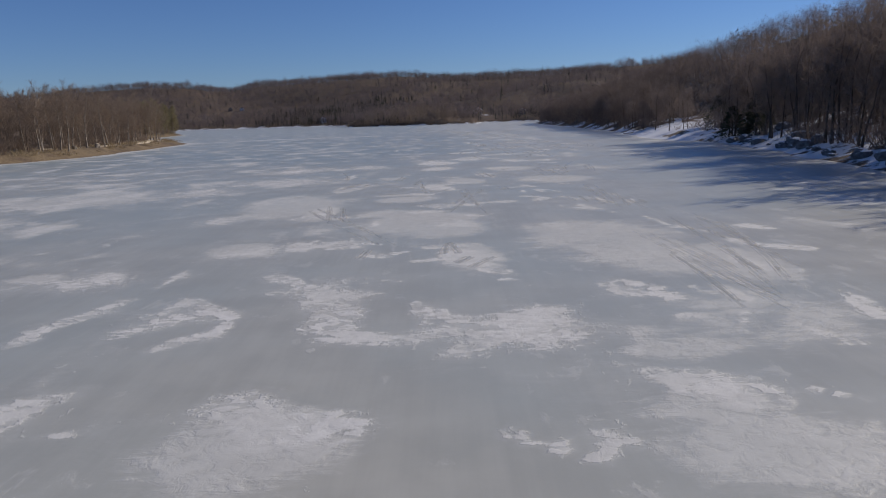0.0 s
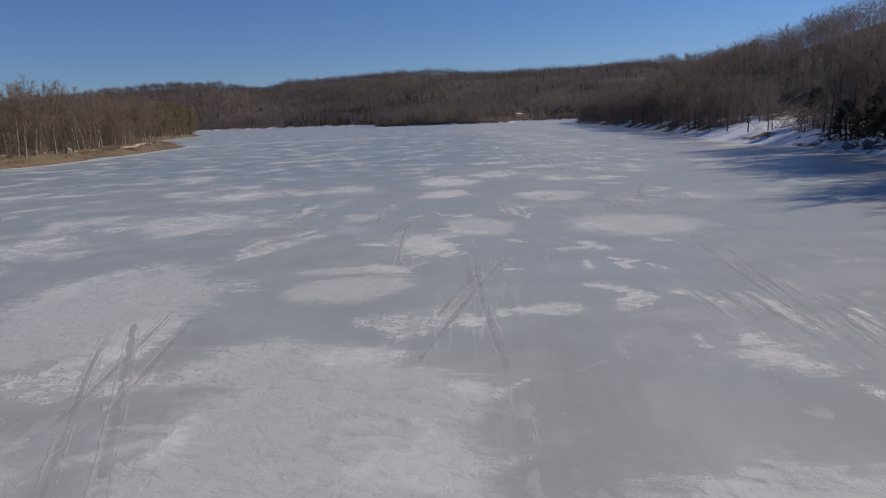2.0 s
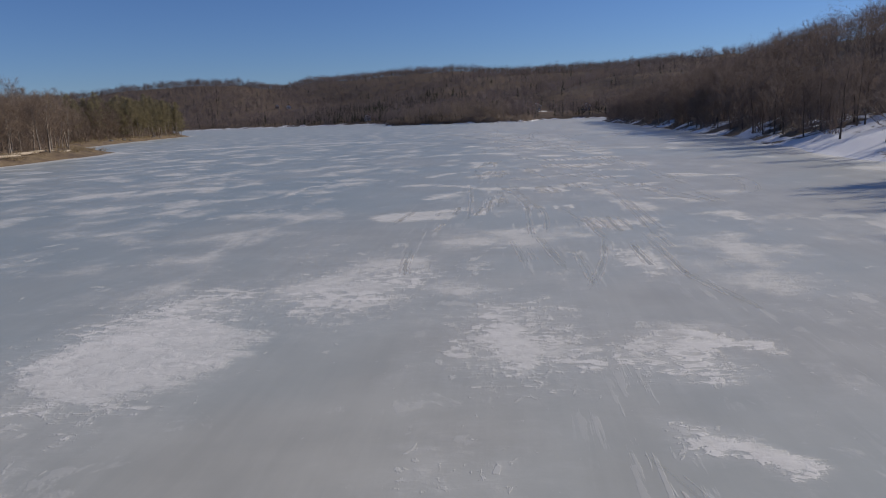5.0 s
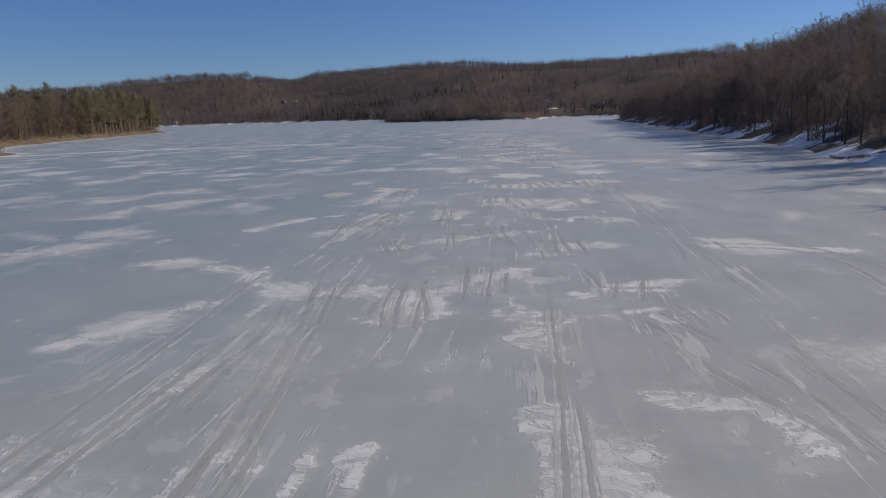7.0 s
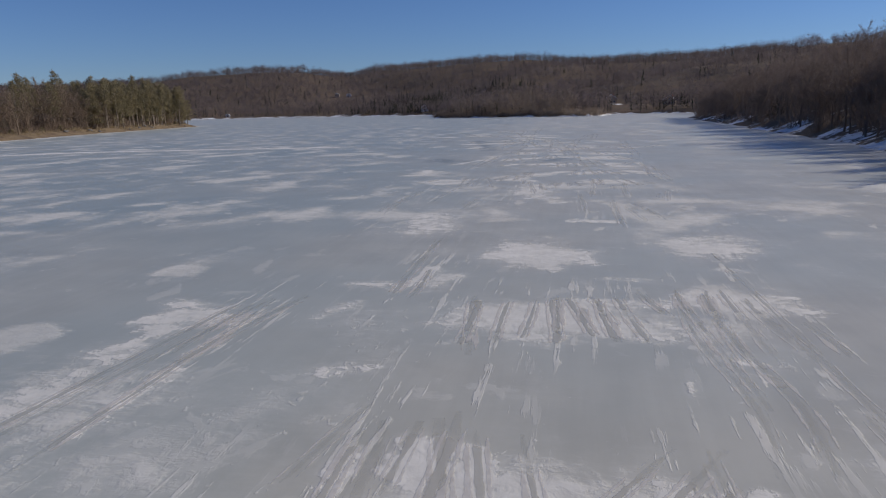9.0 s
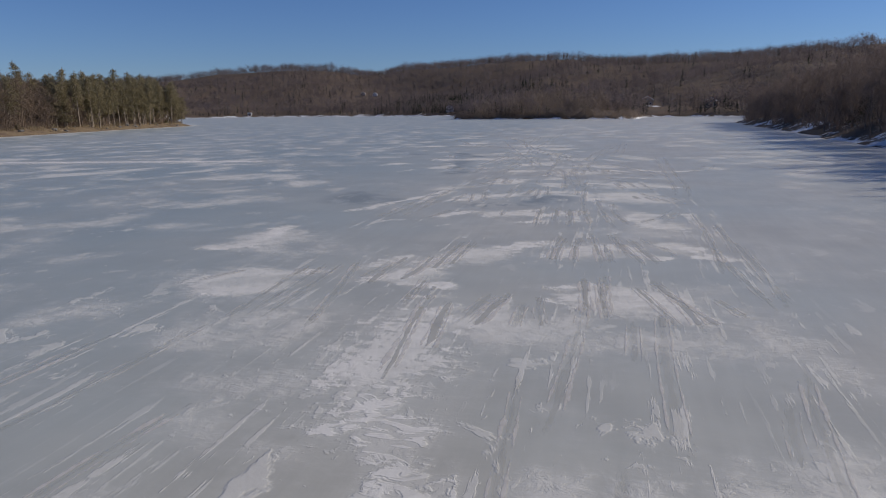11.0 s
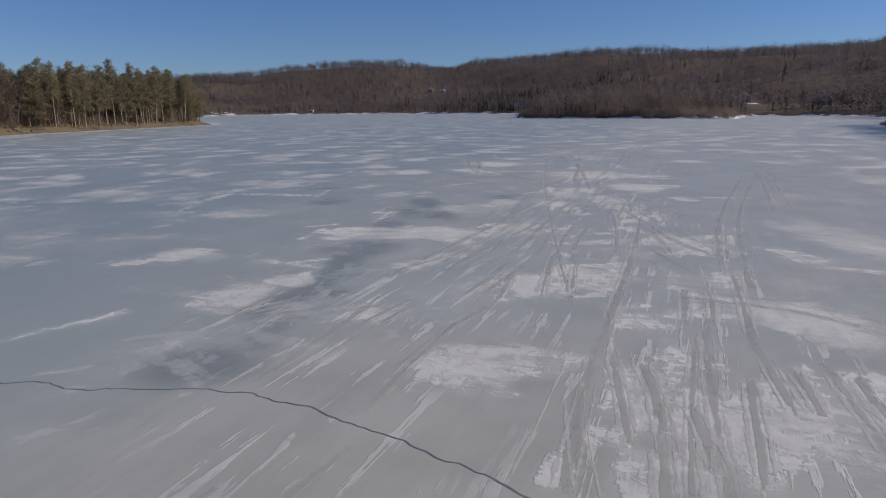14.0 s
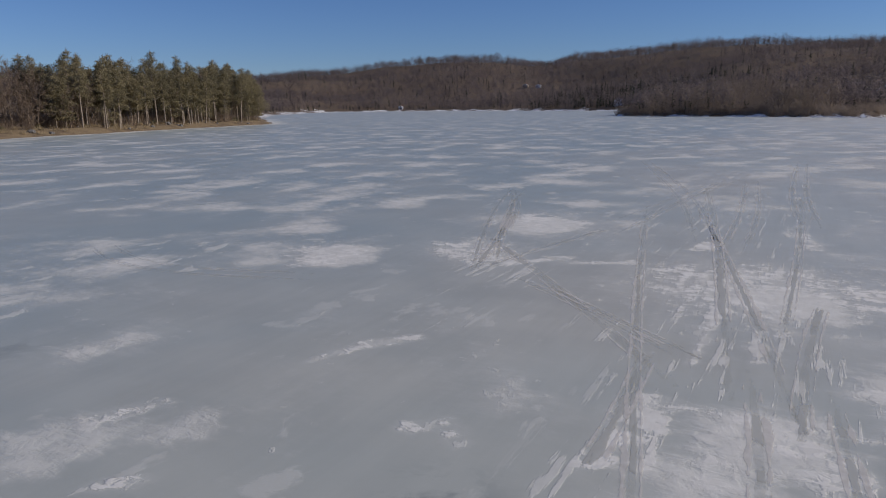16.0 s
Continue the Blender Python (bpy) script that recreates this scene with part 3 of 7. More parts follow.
TRACKS += [(10.6, 77.4, 10.6, 71.1), (11.8, 78.6, 11.7, 71.3), (12.2, 79.1, 12.1, 71.8), (12.4, 87.6, 14.0, 81.5), (4.3, 71.2, 3.7, 76.5), (5.1, 71.2, 4.5, 76.1), (4.5, 71.2, 4.1, 76.5)]
TRACKS += [(14.5, 112.8, 14.4, 116.5), (15.1, 112.9, 14.9, 116.9), (15.6, 112.3, 15.6, 116.6), (16.2, 112.9, 16.2, 116.3), (17.0, 113.1, 17.7, 131.5), (17.7, 114.0, 18.0, 123.5), (8.8, 120.6, 8.9, 128.6), (7.9, 118.5, 8.2, 122.3), (3.4, 116.6, 3.8, 120.6), (6.0, 113.3, 6.3, 115.7), (6.6, 119.1, 6.7, 122.3), (22.9, 124.7, 23.3, 122.2), (20.7, 128.1, 22.8, 122.8)]
TRACKS += [(8.3, 120.7, 8.7, 128.6), (8.9, 120.7, 9.6, 128.1), (11.2, 120.9, 9.4, 135.0), (11.8, 120.9, 10.3, 134.2), (8.4, 142.8, 9.1, 152.0), (15.0, 132.7, 14.9, 136.7), (15.8, 132.7, 15.8, 136.7), (14.0, 130.8, 13.4, 134.1), (12.9, 129.9, 12.5, 133.8), (18.5, 140.3, 18.5, 146.1), (21.1, 130.8, 21.8, 128.8), (21.5, 128.8, 22.9, 122.6), (23.1, 125.2, 23.1, 122.8), (24.5, 141.9, 24.7, 137.4)]
TRACKS += [(8.2, 147.4, 8.5, 152.3), (10.1, 146.9, 9.4, 152.8), (6.9, 157.0, 7.6, 166.8), (8.7, 157.8, 8.6, 166.9), (12.4, 148.8, 12.2, 154.0), (16.1, 154.4, 16.1, 159.5), (16.8, 153.7, 15.8, 159.1), (14.4, 154.6, 14.3, 159.0), (14.9, 154.7, 14.7, 159.0), (17.1, 153.3, 20.4, 158.6), (18.7, 154.7, 20.5, 158.3), (20.2, 157.7, 20.7, 155.3), (20.6, 158.9, 20.9, 155.8), (23.8, 160.5, 24.0, 155.3), (24.3, 157.1, 23.5, 150.5), (20.9, 149.7, 21.2, 148.3), (17.3, 154.5, 16.5, 159.2), (13.0, 150.1, 12.7, 153.2)]
TRACKS += [(7.4, 157.9, 8.4, 167.1), (8.5, 157.9, 9.3, 166.9), (14.2, 157.0, 14.7, 159.8), (14.8, 157.1, 15.1, 159.6), (15.3, 157.3, 15.3, 159.4), (16.4, 157.3, 16.2, 159.6), (16.8, 157.4, 16.6, 159.3), (15.3, 164.7, 15.3, 167.9), (16.2, 164.8, 16.2, 168.3), (17.8, 165.5, 17.7, 168.8), (18.7, 165.6, 18.1, 168.6), (19.3, 165.4, 19.0, 168.7), (16.9, 165.4, 17.0, 168.4), (23.4, 168.9, 23.9, 164.2), (23.6, 163.4, 23.8, 160.2), (21.4, 169.3, 22.0, 162.2)]
TRACKS += [(13.6, 208.0, 13.6, 212.2), (13.0, 206.5, 13.3, 211.5), (11.9, 205.0, 12.0, 208.7), (19.6, 202.5, 19.3, 206.3), (20.1, 202.1, 19.8, 206.4), (20.3, 202.7, 20.0, 205.8), (18.1, 209.5, 18.1, 213.9), (18.8, 209.7, 18.8, 214.1), (20.8, 211.2, 20.2, 215.2), (21.4, 210.8, 20.5, 215.2), (22.6, 201.8, 21.7, 206.2), (23.2, 201.9, 22.0, 205.9), (24.5, 222.1, 24.2, 209.9), (25.0, 204.7, 24.5, 212.0), (16.5, 200.7, 16.9, 203.9), (17.0, 200.4, 17.0, 203.1), (13.8, 202.6, 13.7, 205.8), (18.3, 201.3, 18.0, 203.6), (5.7, 204.0, 6.4, 205.5), (9.5, 201.1, 9.2, 206.5), (11.7, 200.1, 10.4, 207.3)]
TRACKS += [(16.3, 218.1, 16.0, 223.5), (16.7, 218.3, 16.4, 223.2), (17.1, 218.3, 17.0, 223.3), (18.0, 218.7, 17.7, 223.5), (18.9, 218.7, 17.4, 235.5), (19.2, 218.6, 18.3, 234.7), (19.7, 218.9, 18.7, 233.9), (20.2, 219.2, 19.2, 228.3), (7.7, 221.5, 8.2, 233.1), (7.2, 220.0, 7.5, 231.5), (10.1, 219.8, 10.7, 222.6), (13.0, 229.4, 13.4, 235.2), (13.7, 231.1, 13.5, 237.0), (22.1, 232.9, 24.0, 227.8), (23.3, 231.7, 24.5, 227.9), (14.0, 221.3, 13.9, 223.0), (15.6, 231.5, 15.2, 236.2), (16.5, 235.4, 15.7, 247.2), (22.7, 221.4, 23.5, 224.5), (23.2, 221.3, 24.0, 224.0), (21.8, 219.9, 22.4, 221.1)]
TRACKS += [(10.7, 236.4, 10.2, 242.4), (11.4, 236.4, 10.5, 242.1), (11.8, 238.6, 11.6, 241.9), (12.4, 238.8, 12.0, 242.5), (10.9, 238.7, 11.2, 241.3), (15.1, 236.0, 14.4, 240.8), (15.5, 236.1, 14.9, 240.3), (16.5, 236.4, 14.6, 252.3), (16.8, 236.4, 16.0, 243.8), (17.3, 236.7, 17.2, 241.7), (18.0, 236.9, 18.0, 242.0), (7.8, 248.4, 8.2, 253.8), (10.1, 247.4, 10.0, 252.0), (12.8, 236.4, 14.3, 238.3), (14.4, 235.7, 14.4, 238.3), (18.4, 236.9, 17.4, 252.2), (19.8, 242.5, 21.2, 240.1), (19.5, 244.9, 20.1, 243.4), (15.8, 244.2, 12.9, 276.4), (11.6, 260.9, 1.1, 308.8)]
TRACKS += [(6.0, 258.5, 6.6, 268.9), (6.1, 259.0, 7.2, 262.6), (8.0, 259.6, 8.3, 261.8), (10.4, 255.7, 9.9, 259.4), (11.6, 256.6, 10.9, 261.6), (12.1, 256.3, 10.9, 265.2), (12.5, 256.9, 11.9, 261.0), (13.9, 254.2, 13.4, 272.3), (13.4, 256.7, 13.3, 267.5), (9.3, 255.8, 9.4, 260.1), (9.9, 255.5, 10.1, 259.5), (14.3, 261.8, 13.5, 270.2), (14.6, 264.5, 15.9, 261.5), (16.6, 259.6, 16.7, 255.4), (18.0, 262.3, 18.0, 259.5), (3.6, 251.4, 3.5, 253.1), (4.8, 251.0, 7.0, 253.4), (7.5, 252.0, 7.8, 254.5), (15.3, 264.2, 14.3, 268.7), (17.5, 268.9, 17.4, 264.4), (13.4, 279.2, 12.4, 310.7), (6.7, 291.4, 2.1, 322.7)]
TRACKS += [(6.4, 271.6, 5.6, 279.3), (6.9, 271.4, 6.0, 278.9), (6.4, 276.6, 6.4, 282.4), (7.5, 274.6, 7.8, 280.2), (8.1, 274.8, 7.6, 280.6), (8.7, 275.1, 8.7, 281.1), (9.3, 274.3, 9.0, 280.7), (9.7, 278.0, 10.0, 282.7), (10.2, 282.8, 11.9, 279.7), (11.3, 283.3, 13.4, 280.0), (12.1, 274.0, 12.0, 278.4), (12.7, 275.4, 12.5, 277.9), (-3.5, 297.3, -10.9, 317.9), (5.0, 288.6, -3.4, 299.6), (6.3, 292.7, 2.8, 317.8), (8.2, 294.8, 8.0, 319.6), (-0.3, 269.2, -1.1, 272.6), (-0.1, 269.7, -0.6, 272.5)]
TRACKS += [(5.5, 283.5, 5.3, 288.2), (6.2, 283.6, 6.0, 286.7), (6.3, 289.6, 5.8, 296.9), (5.2, 289.5, -0.1, 294.1), (3.9, 289.9, -0.0, 295.1), (-3.6, 297.7, -11.1, 317.7), (-2.1, 297.2, -0.5, 305.0), (0.6, 307.3, 2.0, 326.8), (5.4, 298.6, 1.8, 319.7), (8.8, 286.5, 9.1, 294.1)]
WET += laid(22, [(-0.3, 276, 0.9, 2.2, 0.7), (0.7, 271.5, 0.8, 2.4, 0.75), (1.6, 266.5, 0.75, 2.4, 0.9), (2.5, 262.5, 0.65, 2.2, 0.95), (3.2, 259, 0.6, 2.0, 1.0), (3.9, 256.2, 0.55, 1.6, 1.0), (4.5, 253.9, 0.5, 1.5, 1.0), (5.0, 251.8, 0.5, 1.4, 1.0), (5.5, 250, 0.5, 1.2, 0.9)])
TRACKS += [(18.6, 146.4, 19.0, 139.9), (17.9, 146.2, 18.6, 139.5), (17.9, 146.4, 18.0, 139.1), (16.8, 146.3, 17.8, 138.7), (8.7, 151.9, 7.9, 144.1), (9.5, 152.3, 9.1, 144.2), (12.1, 153.5, 13.4, 141.8), (15.1, 146.7, 15.8, 143.4), (15.6, 146.7, 16.1, 143.1), (15.9, 147.0, 16.6, 141.7), (10.8, 143.7, 11.7, 140.6)]
TRACKS += [(5.7, 279.4, 6.2, 271.2), (6.1, 286.4, 7.6, 273.9), (9.0, 280.2, 9.3, 274.0), (7.9, 280.2, 8.0, 275.3), (8.9, 286.4, 9.5, 277.9), (7.7, 287.6, 8.3, 279.9), (9.4, 286.6, 10.0, 277.5)]
TRACKS += [(13.1, 38.1, 12.1, 26.2), (14.9, 39.3, 13.9, 27.2), (14.9, 36.4, 12.5, 25.0), (12.8, 30.3, 11.4, 23.2), (11.3, 32.4, 11.3, 26.3)]
TRACKS += [(12.3, 58.7, 11.7, 48.2), (13.0, 57.3, 11.9, 46.1), (13.1, 52.3, 12.4, 45.6)]
TRACKS += [(17.3, 89.2, 14.0, 75.5), (15.0, 83.0, 12.9, 74.9), (14.5, 80.5, 12.4, 72.4), (18.0, 86.0, 16.7, 80.4), (12.9, 74.9, 11.7, 71.3)]
TRACKS += [(7.3, 270.0, 7.0, 261.0), (6.8, 268.8, 7.4, 262.7), (8.9, 269.7, 9.1, 262.2), (8.1, 269.8, 8.5, 262.0), (12.5, 277.2, 15.4, 268.5), (11.5, 275.3, 13.1, 263.6), (13.8, 269.9, 13.9, 263.9), (9.7, 269.5, 10.2, 262.4), (10.4, 270.2, 10.9, 263.0), (13.1, 277.4, 16.2, 272.6), (3.2, 312.4, 8.1, 289.2), (5.3, 318.5, 9.7, 284.7)]
CRUST = []
DRIFTS = []
CRUST += [(0.32, 1, -9.0, 21.1, -9.4, 23.1, -9.3, 24.1, -8.1, 23.0, -7.0, 21.5, -7.0, 19.9, -7.8, 19.5, -8.3, 18.5), (1.11, 1, -9.0, 21.7, -8.5, 22.0), (0.95, 1, -4.7, 24.9, -3.7, 22.4, -3.4, 20.2), (0.55, 1, -6.5, 26.9, -5.2, 25.5), (0.62, 1, -3.2, 19.9, -2.4, 19.1, -1.4, 18.6, -0.6, 19.2), (0.2, 0.9, -1.0, 22.8, -0.7, 20.1), (0.47, 0.9, -0.1, 21.3, 0.8, 20.1, 0.2, 19.3), (1.55, 0.95, 1.6, 19.1, 2.7, 20.3, 3.0, 19.0), (0.41, 1, -12.7, 19.8, -12.8, 20.7, -12.4, 21.5, -11.9, 23.1, -11.5, 24.4), (0.68, 0.9, -7.5, 34.4, -5.0, 34.9)]
CRUST += [(0.44, 1, 5.8, 24.4, 6.7, 23.0, 7.7, 22.3), (0.2, 1, 1.2, 12.7, 1.6, 12.2, 2.0, 11.9), (0.2, 1, 2.1, 12.2, 2.3, 11.7, 2.7, 11.4, 3.0, 12.0), (0.28, 0.8, 2.9, 12.4, 3.4, 12.1), (0.87, 0.9, 5.2, 15.2, 6.0, 15.1, 6.5, 14.3), (0.2, 1, 8.0, 14.4, 8.7, 13.7), (0.65, 1, -9.6, 13.8, -9.6, 14.9), (0.2, 0.9, -8.2, 13.3, -7.6, 13.4), (0.73, 0.9, -5.0, 14.5, -3.8, 13.2, -2.3, 13.3), (0.26, 0.8, -11.3, 26.2, -11.1, 29.2), (0.53, 0.8, 13.7, 31.3, 15.8, 29.5), (0.3, 0.8, 10.3, 18.6, 10.7, 17.3), (0.33, 0.8, 13.3, 22.0, 12.8, 19.4)]
CRUST += [(0.49, 1, -0.3, 32.8, 1.2, 33.3), (0.82, 1, 0.5, 31.4, 1.8, 30.0), (0.51, 1, 0.1, 30.0, 1.4, 28.4), (0.34, 1, 1.6, 27.4, 2.4, 27.0), (0.2, 1, -1.3, 29.6, -0.1, 29.6), (0.43, 1, -3.7, 31.2, -2.9, 30.8), (0.2, 0.9, -2.5, 31.4, -1.7, 31.9), (0.66, 1, -7.3, 33.8, -6.1, 34.1, -4.7, 33.6), (0.2, 1, -6.6, 35.8, -5.6, 33.2), (0.68, 0.9, -10.7, 32.0, -9.3, 32.8, -8.6, 33.9), (0.2, 1, -2.5, 26.1, -1.6, 25.9), (0.2, 0.9, 2.1, 25.6, 2.8, 25.3), (0.27, 1, 6.5, 24.7, 6.8, 24.2, 7.6, 23.8), (0.2, 1, 5.6, 24.3, 6.1, 23.8)]
CRUST += [(0.79, 0.9, -9.4, 43.9, -7.8, 45.8), (0.28, 0.9, -4.5, 34.9, -3.0, 33.9), (0.26, 0.8, 12.0, 40.4, 12.3, 37.1), (0.3, 0.8, 12.6, 36.6, 13.6, 34.3)]
CRUST += [(0.74, 0.9, -8.1, 43.7, -7.9, 45.6, -8.0, 49.0), (0.34, 1, -8.5, 43.4, -8.1, 44.0), (0.58, 1, -1.4, 45.5, -0.1, 45.7), (0.48, 0.9, 0.0, 39.3, 0.5, 40.1, 1.6, 39.2), (0.21, 0.9, 0.8, 41.6, 1.5, 40.2), (0.2, 1, -5.1, 39.5, -4.4, 39.9, -4.1, 40.6, -4.0, 41.9), (1.1, 0.9, -1.5, 62.7, 0.4, 60.6), (0.92, 0.95, -0.1, 48.4, 1.2, 49.0), (0.6, 1, 3.0, 49.5, 4.6, 49.8), (0.25, 1, 1.6, 43.5, 2.5, 42.9), (0.2, 1, 2.8, 43.3, 3.2, 43.7), (0.4, 0.95, 6.2, 52.7, 7.6, 51.5, 6.8, 49.5), (0.33, 0.9, 9.2, 51.5, 10.0, 49.5), (0.33, 0.8, 10.9, 51.0, 11.6, 47.1)]
CRUST += [(0.26, 0.9, 13.4, 49.0, 12.9, 46.3), (0.59, 0.7, 9.4, 46.1, 10.1, 44.0), (0.2, 1, 10.7, 43.0, 10.7, 42.4), (0.2, 1, 8.1, 46.9, 8.1, 45.9), (0.67, 1, -8.8, 60.3, -6.8, 65.0), (0.59, 0.9, -6.7, 43.6, -6.3, 44.3)]
CRUST += [(1.28, 0.95, -1.3, 62.2, -0.6, 63.4, 0.2, 64.4), (0.65, 0.95, -0.3, 59.8, 0.1, 61.1), (0.2, 0.95, -1.4, 58.3, -0.5, 58.8, 0.1, 59.4), (0.49, 1, -9.3, 62.0, -9.0, 64.2, -7.3, 67.0), (0.21, 0.9, -8.2, 60.1, -7.7, 61.6), (0.63, 0.85, -2.1, 56.5, -1.0, 56.0), (0.2, 0.9, -0.8, 56.1, 0.0, 57.5), (0.25, 0.8, 3.3, 55.7, 4.0, 55.6), (0.43, 1, 5.6, 59.5, 6.7, 59.8), (0.34, 1, 7.4, 61.0, 7.9, 59.7), (0.27, 1, 3.8, 62.4, 4.7, 61.6), (0.25, 0.95, 6.6, 56.8, 6.7, 55.5), (0.22, 0.95, 7.8, 57.3, 8.7, 56.7), (0.23, 0.95, 7.9, 56.2, 8.2, 55.3)]
CRUST += [(0.21, 1, 9.2, 55.9, 9.4, 55.2), (0.27, 1, 10.8, 61.4, 11.3, 61.0), (0.2, 1, 4.0, 74.7, 4.5, 71.8, 5.4, 69.6), (0.2, 0.9, 5.0, 72.8, 5.4, 70.3), (0.44, 0.9, -9.8, 73.1, -9.7, 78.8), (0.4, 0.8, 0.9, 65.8, 2.4, 64.8)]
CRUST += [(0.8, 1, -1.8, 82.7, -0.7, 84.3, 1.1, 84.7), (0.41, 1, -0.1, 82.2, 0.5, 82.5), (0.2, 1, 3.9, 75.0, 4.0, 73.3), (0.2, 1, 4.5, 76.4, 4.6, 73.2), (0.2, 1, 4.9, 75.0, 5.1, 73.3), (0.2, 1, 5.2, 74.8, 5.3, 73.7), (0.2, 1, 4.1, 72.5, 4.5, 71.2), (0.21, 1, 5.1, 72.4, 5.6, 71.1), (0.23, 0.9, 5.7, 74.4, 6.1, 74.2), (0.43, 0.95, 1.6, 71.6, 1.0, 71.2), (0.2, 0.95, -0.6, 73.4, 0.0, 71.9, 0.7, 71.5), (0.2, 1, -2.0, 71.4, -1.3, 71.7, -1.4, 72.5), (0.23, 1, -4.1, 72.8, -4.2, 74.1), (0.24, 1, -4.7, 75.6, -3.4, 75.5)]
CRUST += [(0.2, 0.8, -3.6, 76.6, -3.8, 78.1), (0.25, 1, 16.9, 84.4, 17.1, 82.7, 15.2, 81.6), (0.2, 1, 13.2, 77.4, 14.1, 77.9), (0.26, 1, 14.9, 78.6, 15.5, 78.3), (0.52, 1, 14.0, 95.3, 16.2, 94.1), (0.47, 0.9, 13.1, 89.5, 14.5, 88.2), (0.42, 0.95, 9.2, 98.0, 10.3, 92.8), (0.71, 0.9, 6.1, 82.1, 7.9, 82.3)]
CRUST += [(0.2, 1, 14.2, 116.0, 14.4, 113.1), (0.2, 1, 14.5, 116.4, 14.7, 113.7), (0.2, 1, 14.7, 116.5, 15.0, 113.0), (0.2, 1, 15.0, 116.6, 15.2, 112.7), (0.2, 1, 15.6, 116.7, 15.7, 112.3), (0.31, 1, 16.2, 115.7, 16.2, 114.0), (0.2, 0.9, 16.1, 113.7, 16.1, 112.5), (0.2, 1, 17.1, 116.2, 16.9, 113.1), (0.2, 1, 17.6, 116.6, 17.6, 113.9), (0.2, 0.9, 18.0, 116.2, 18.1, 115.1), (0.2, 1, 17.4, 124.7, 17.3, 120.0), (0.2, 1, 18.0, 124.1, 17.8, 119.6), (0.34, 0.9, 16.9, 124.0, 17.2, 123.1), (0.61, 0.95, 18.7, 122.5, 18.8, 119.9), (0.21, 1, 11.0, 122.9, 11.3, 120.6)]
CRUST += [(0.34, 1, 11.5, 122.4, 12.2, 121.6), (0.22, 1, 13.0, 122.5, 13.0, 120.8), (0.2, 1, 13.9, 122.4, 14.0, 121.0), (0.26, 1, 8.9, 126.0, 8.6, 121.1, 8.0, 119.0), (0.31, 1, 9.2, 126.5, 8.9, 125.0), (0.79, 0.95, 2.3, 118.1, 2.8, 119.7, 4.7, 120.3, 6.7, 121.9), (0.68, 0.95, 3.0, 118.4, 6.0, 118.1), (0.71, 1, 10.8, 133.4, 12.5, 133.1), (0.64, 1, 13.4, 133.3, 14.4, 131.4), (0.58, 1, 14.7, 134.9, 16.7, 136.6), (0.57, 1, 8.0, 133.8, 10.0, 133.5), (0.43, 0.85, 4.2, 127.6, 6.3, 132.1), (0.54, 1, 16.9, 128.8, 17.7, 128.0), (0.36, 1, 19.8, 124.8, 21.6, 124.6, 22.1, 122.7)]
CRUST += [(0.47, 0.95, 21.7, 117.4, 22.8, 117.9, 22.8, 116.4, 22.7, 114.7), (0.2, 1, 20.5, 117.3, 21.1, 117.3, 21.4, 117.8), (0.2, 0.95, 10.5, 112.1, 10.5, 113.5), (0.2, 0.95, 11.2, 112.1, 11.1, 113.7), (0.2, 0.9, 11.7, 113.1, 11.7, 114.5), (0.2, 0.95, 6.0, 113.4, 6.2, 115.5), (0.2, 0.9, 17.3, 113.2, 17.7, 113.0), (0.2, 0.95, 18.1, 112.8, 18.4, 112.5), (0.51, 0.85, 24.9, 141.1, 30.2, 139.9), (0.45, 0.85, -8.4, 131.7, -8.4, 140.5, -4.9, 141.2), (0.53, 0.9, 15.6, 158.5, 19.7, 156.4), (0.4, 0.9, 7.1, 145.7, 9.7, 151.0), (0.53, 0.9, 19.1, 142.0, 20.6, 141.0)]
CRUST += [(0.66, 1, 4.5, 137.6, 6.4, 136.3), (0.54, 0.9, 1.1, 138.6, 2.4, 139.0), (0.2, 0.9, 7.2, 133.2, 7.2, 135.9), (0.36, 0.95, 8.8, 132.2, 9.1, 135.1), (0.2, 0.9, 8.4, 130.8, 8.8, 132.8), (0.2, 0.9, 9.3, 132.2, 10.5, 134.1), (0.26, 1, 10.7, 133.6, 12.6, 133.2), (0.2, 1, 12.7, 130.1, 12.6, 133.3), (0.2, 1, 13.4, 129.9, 13.1, 132.4), (0.26, 1, 13.7, 130.8, 13.5, 133.2), (0.2, 1, 13.6, 133.6, 14.3, 131.7), (0.2, 0.95, 11.9, 130.5, 12.7, 129.9), (0.28, 1, 14.5, 133.6, 14.8, 135.1, 15.5, 136.0), (0.21, 1, 15.7, 133.4, 15.8, 135.9), (0.35, 1, 16.2, 136.4, 16.6, 135.7, 17.6, 135.3)]
CRUST += [(0.34, 1, 19.5, 134.2, 20.6, 134.4, 22.6, 135.1), (0.2, 0.9, 20.1, 133.7, 21.5, 133.7), (0.2, 0.85, 16.4, 132.6, 16.9, 131.5), (0.31, 1, 16.6, 130.5, 17.1, 130.7), (0.3, 1, 17.4, 130.1, 16.9, 129.5), (0.2, 1, 17.7, 131.1, 17.8, 129.6), (0.2, 1, 18.2, 130.1, 18.5, 130.7), (0.2, 0.95, 18.6, 133.3, 18.9, 132.9), (0.2, 0.9, 18.9, 131.1, 19.3, 130.7), (0.2, 0.95, 19.9, 131.2, 21.2, 131.7), (0.2, 0.9, 20.8, 130.8, 21.2, 130.1), (0.2, 0.9, 21.6, 131.7, 21.8, 131.1), (0.2, 0.9, 16.0, 131.4, 16.2, 130.9), (0.59, 1, 19.1, 141.2, 20.7, 141.7), (0.2, 1, 18.7, 141.9, 18.8, 139.6)]
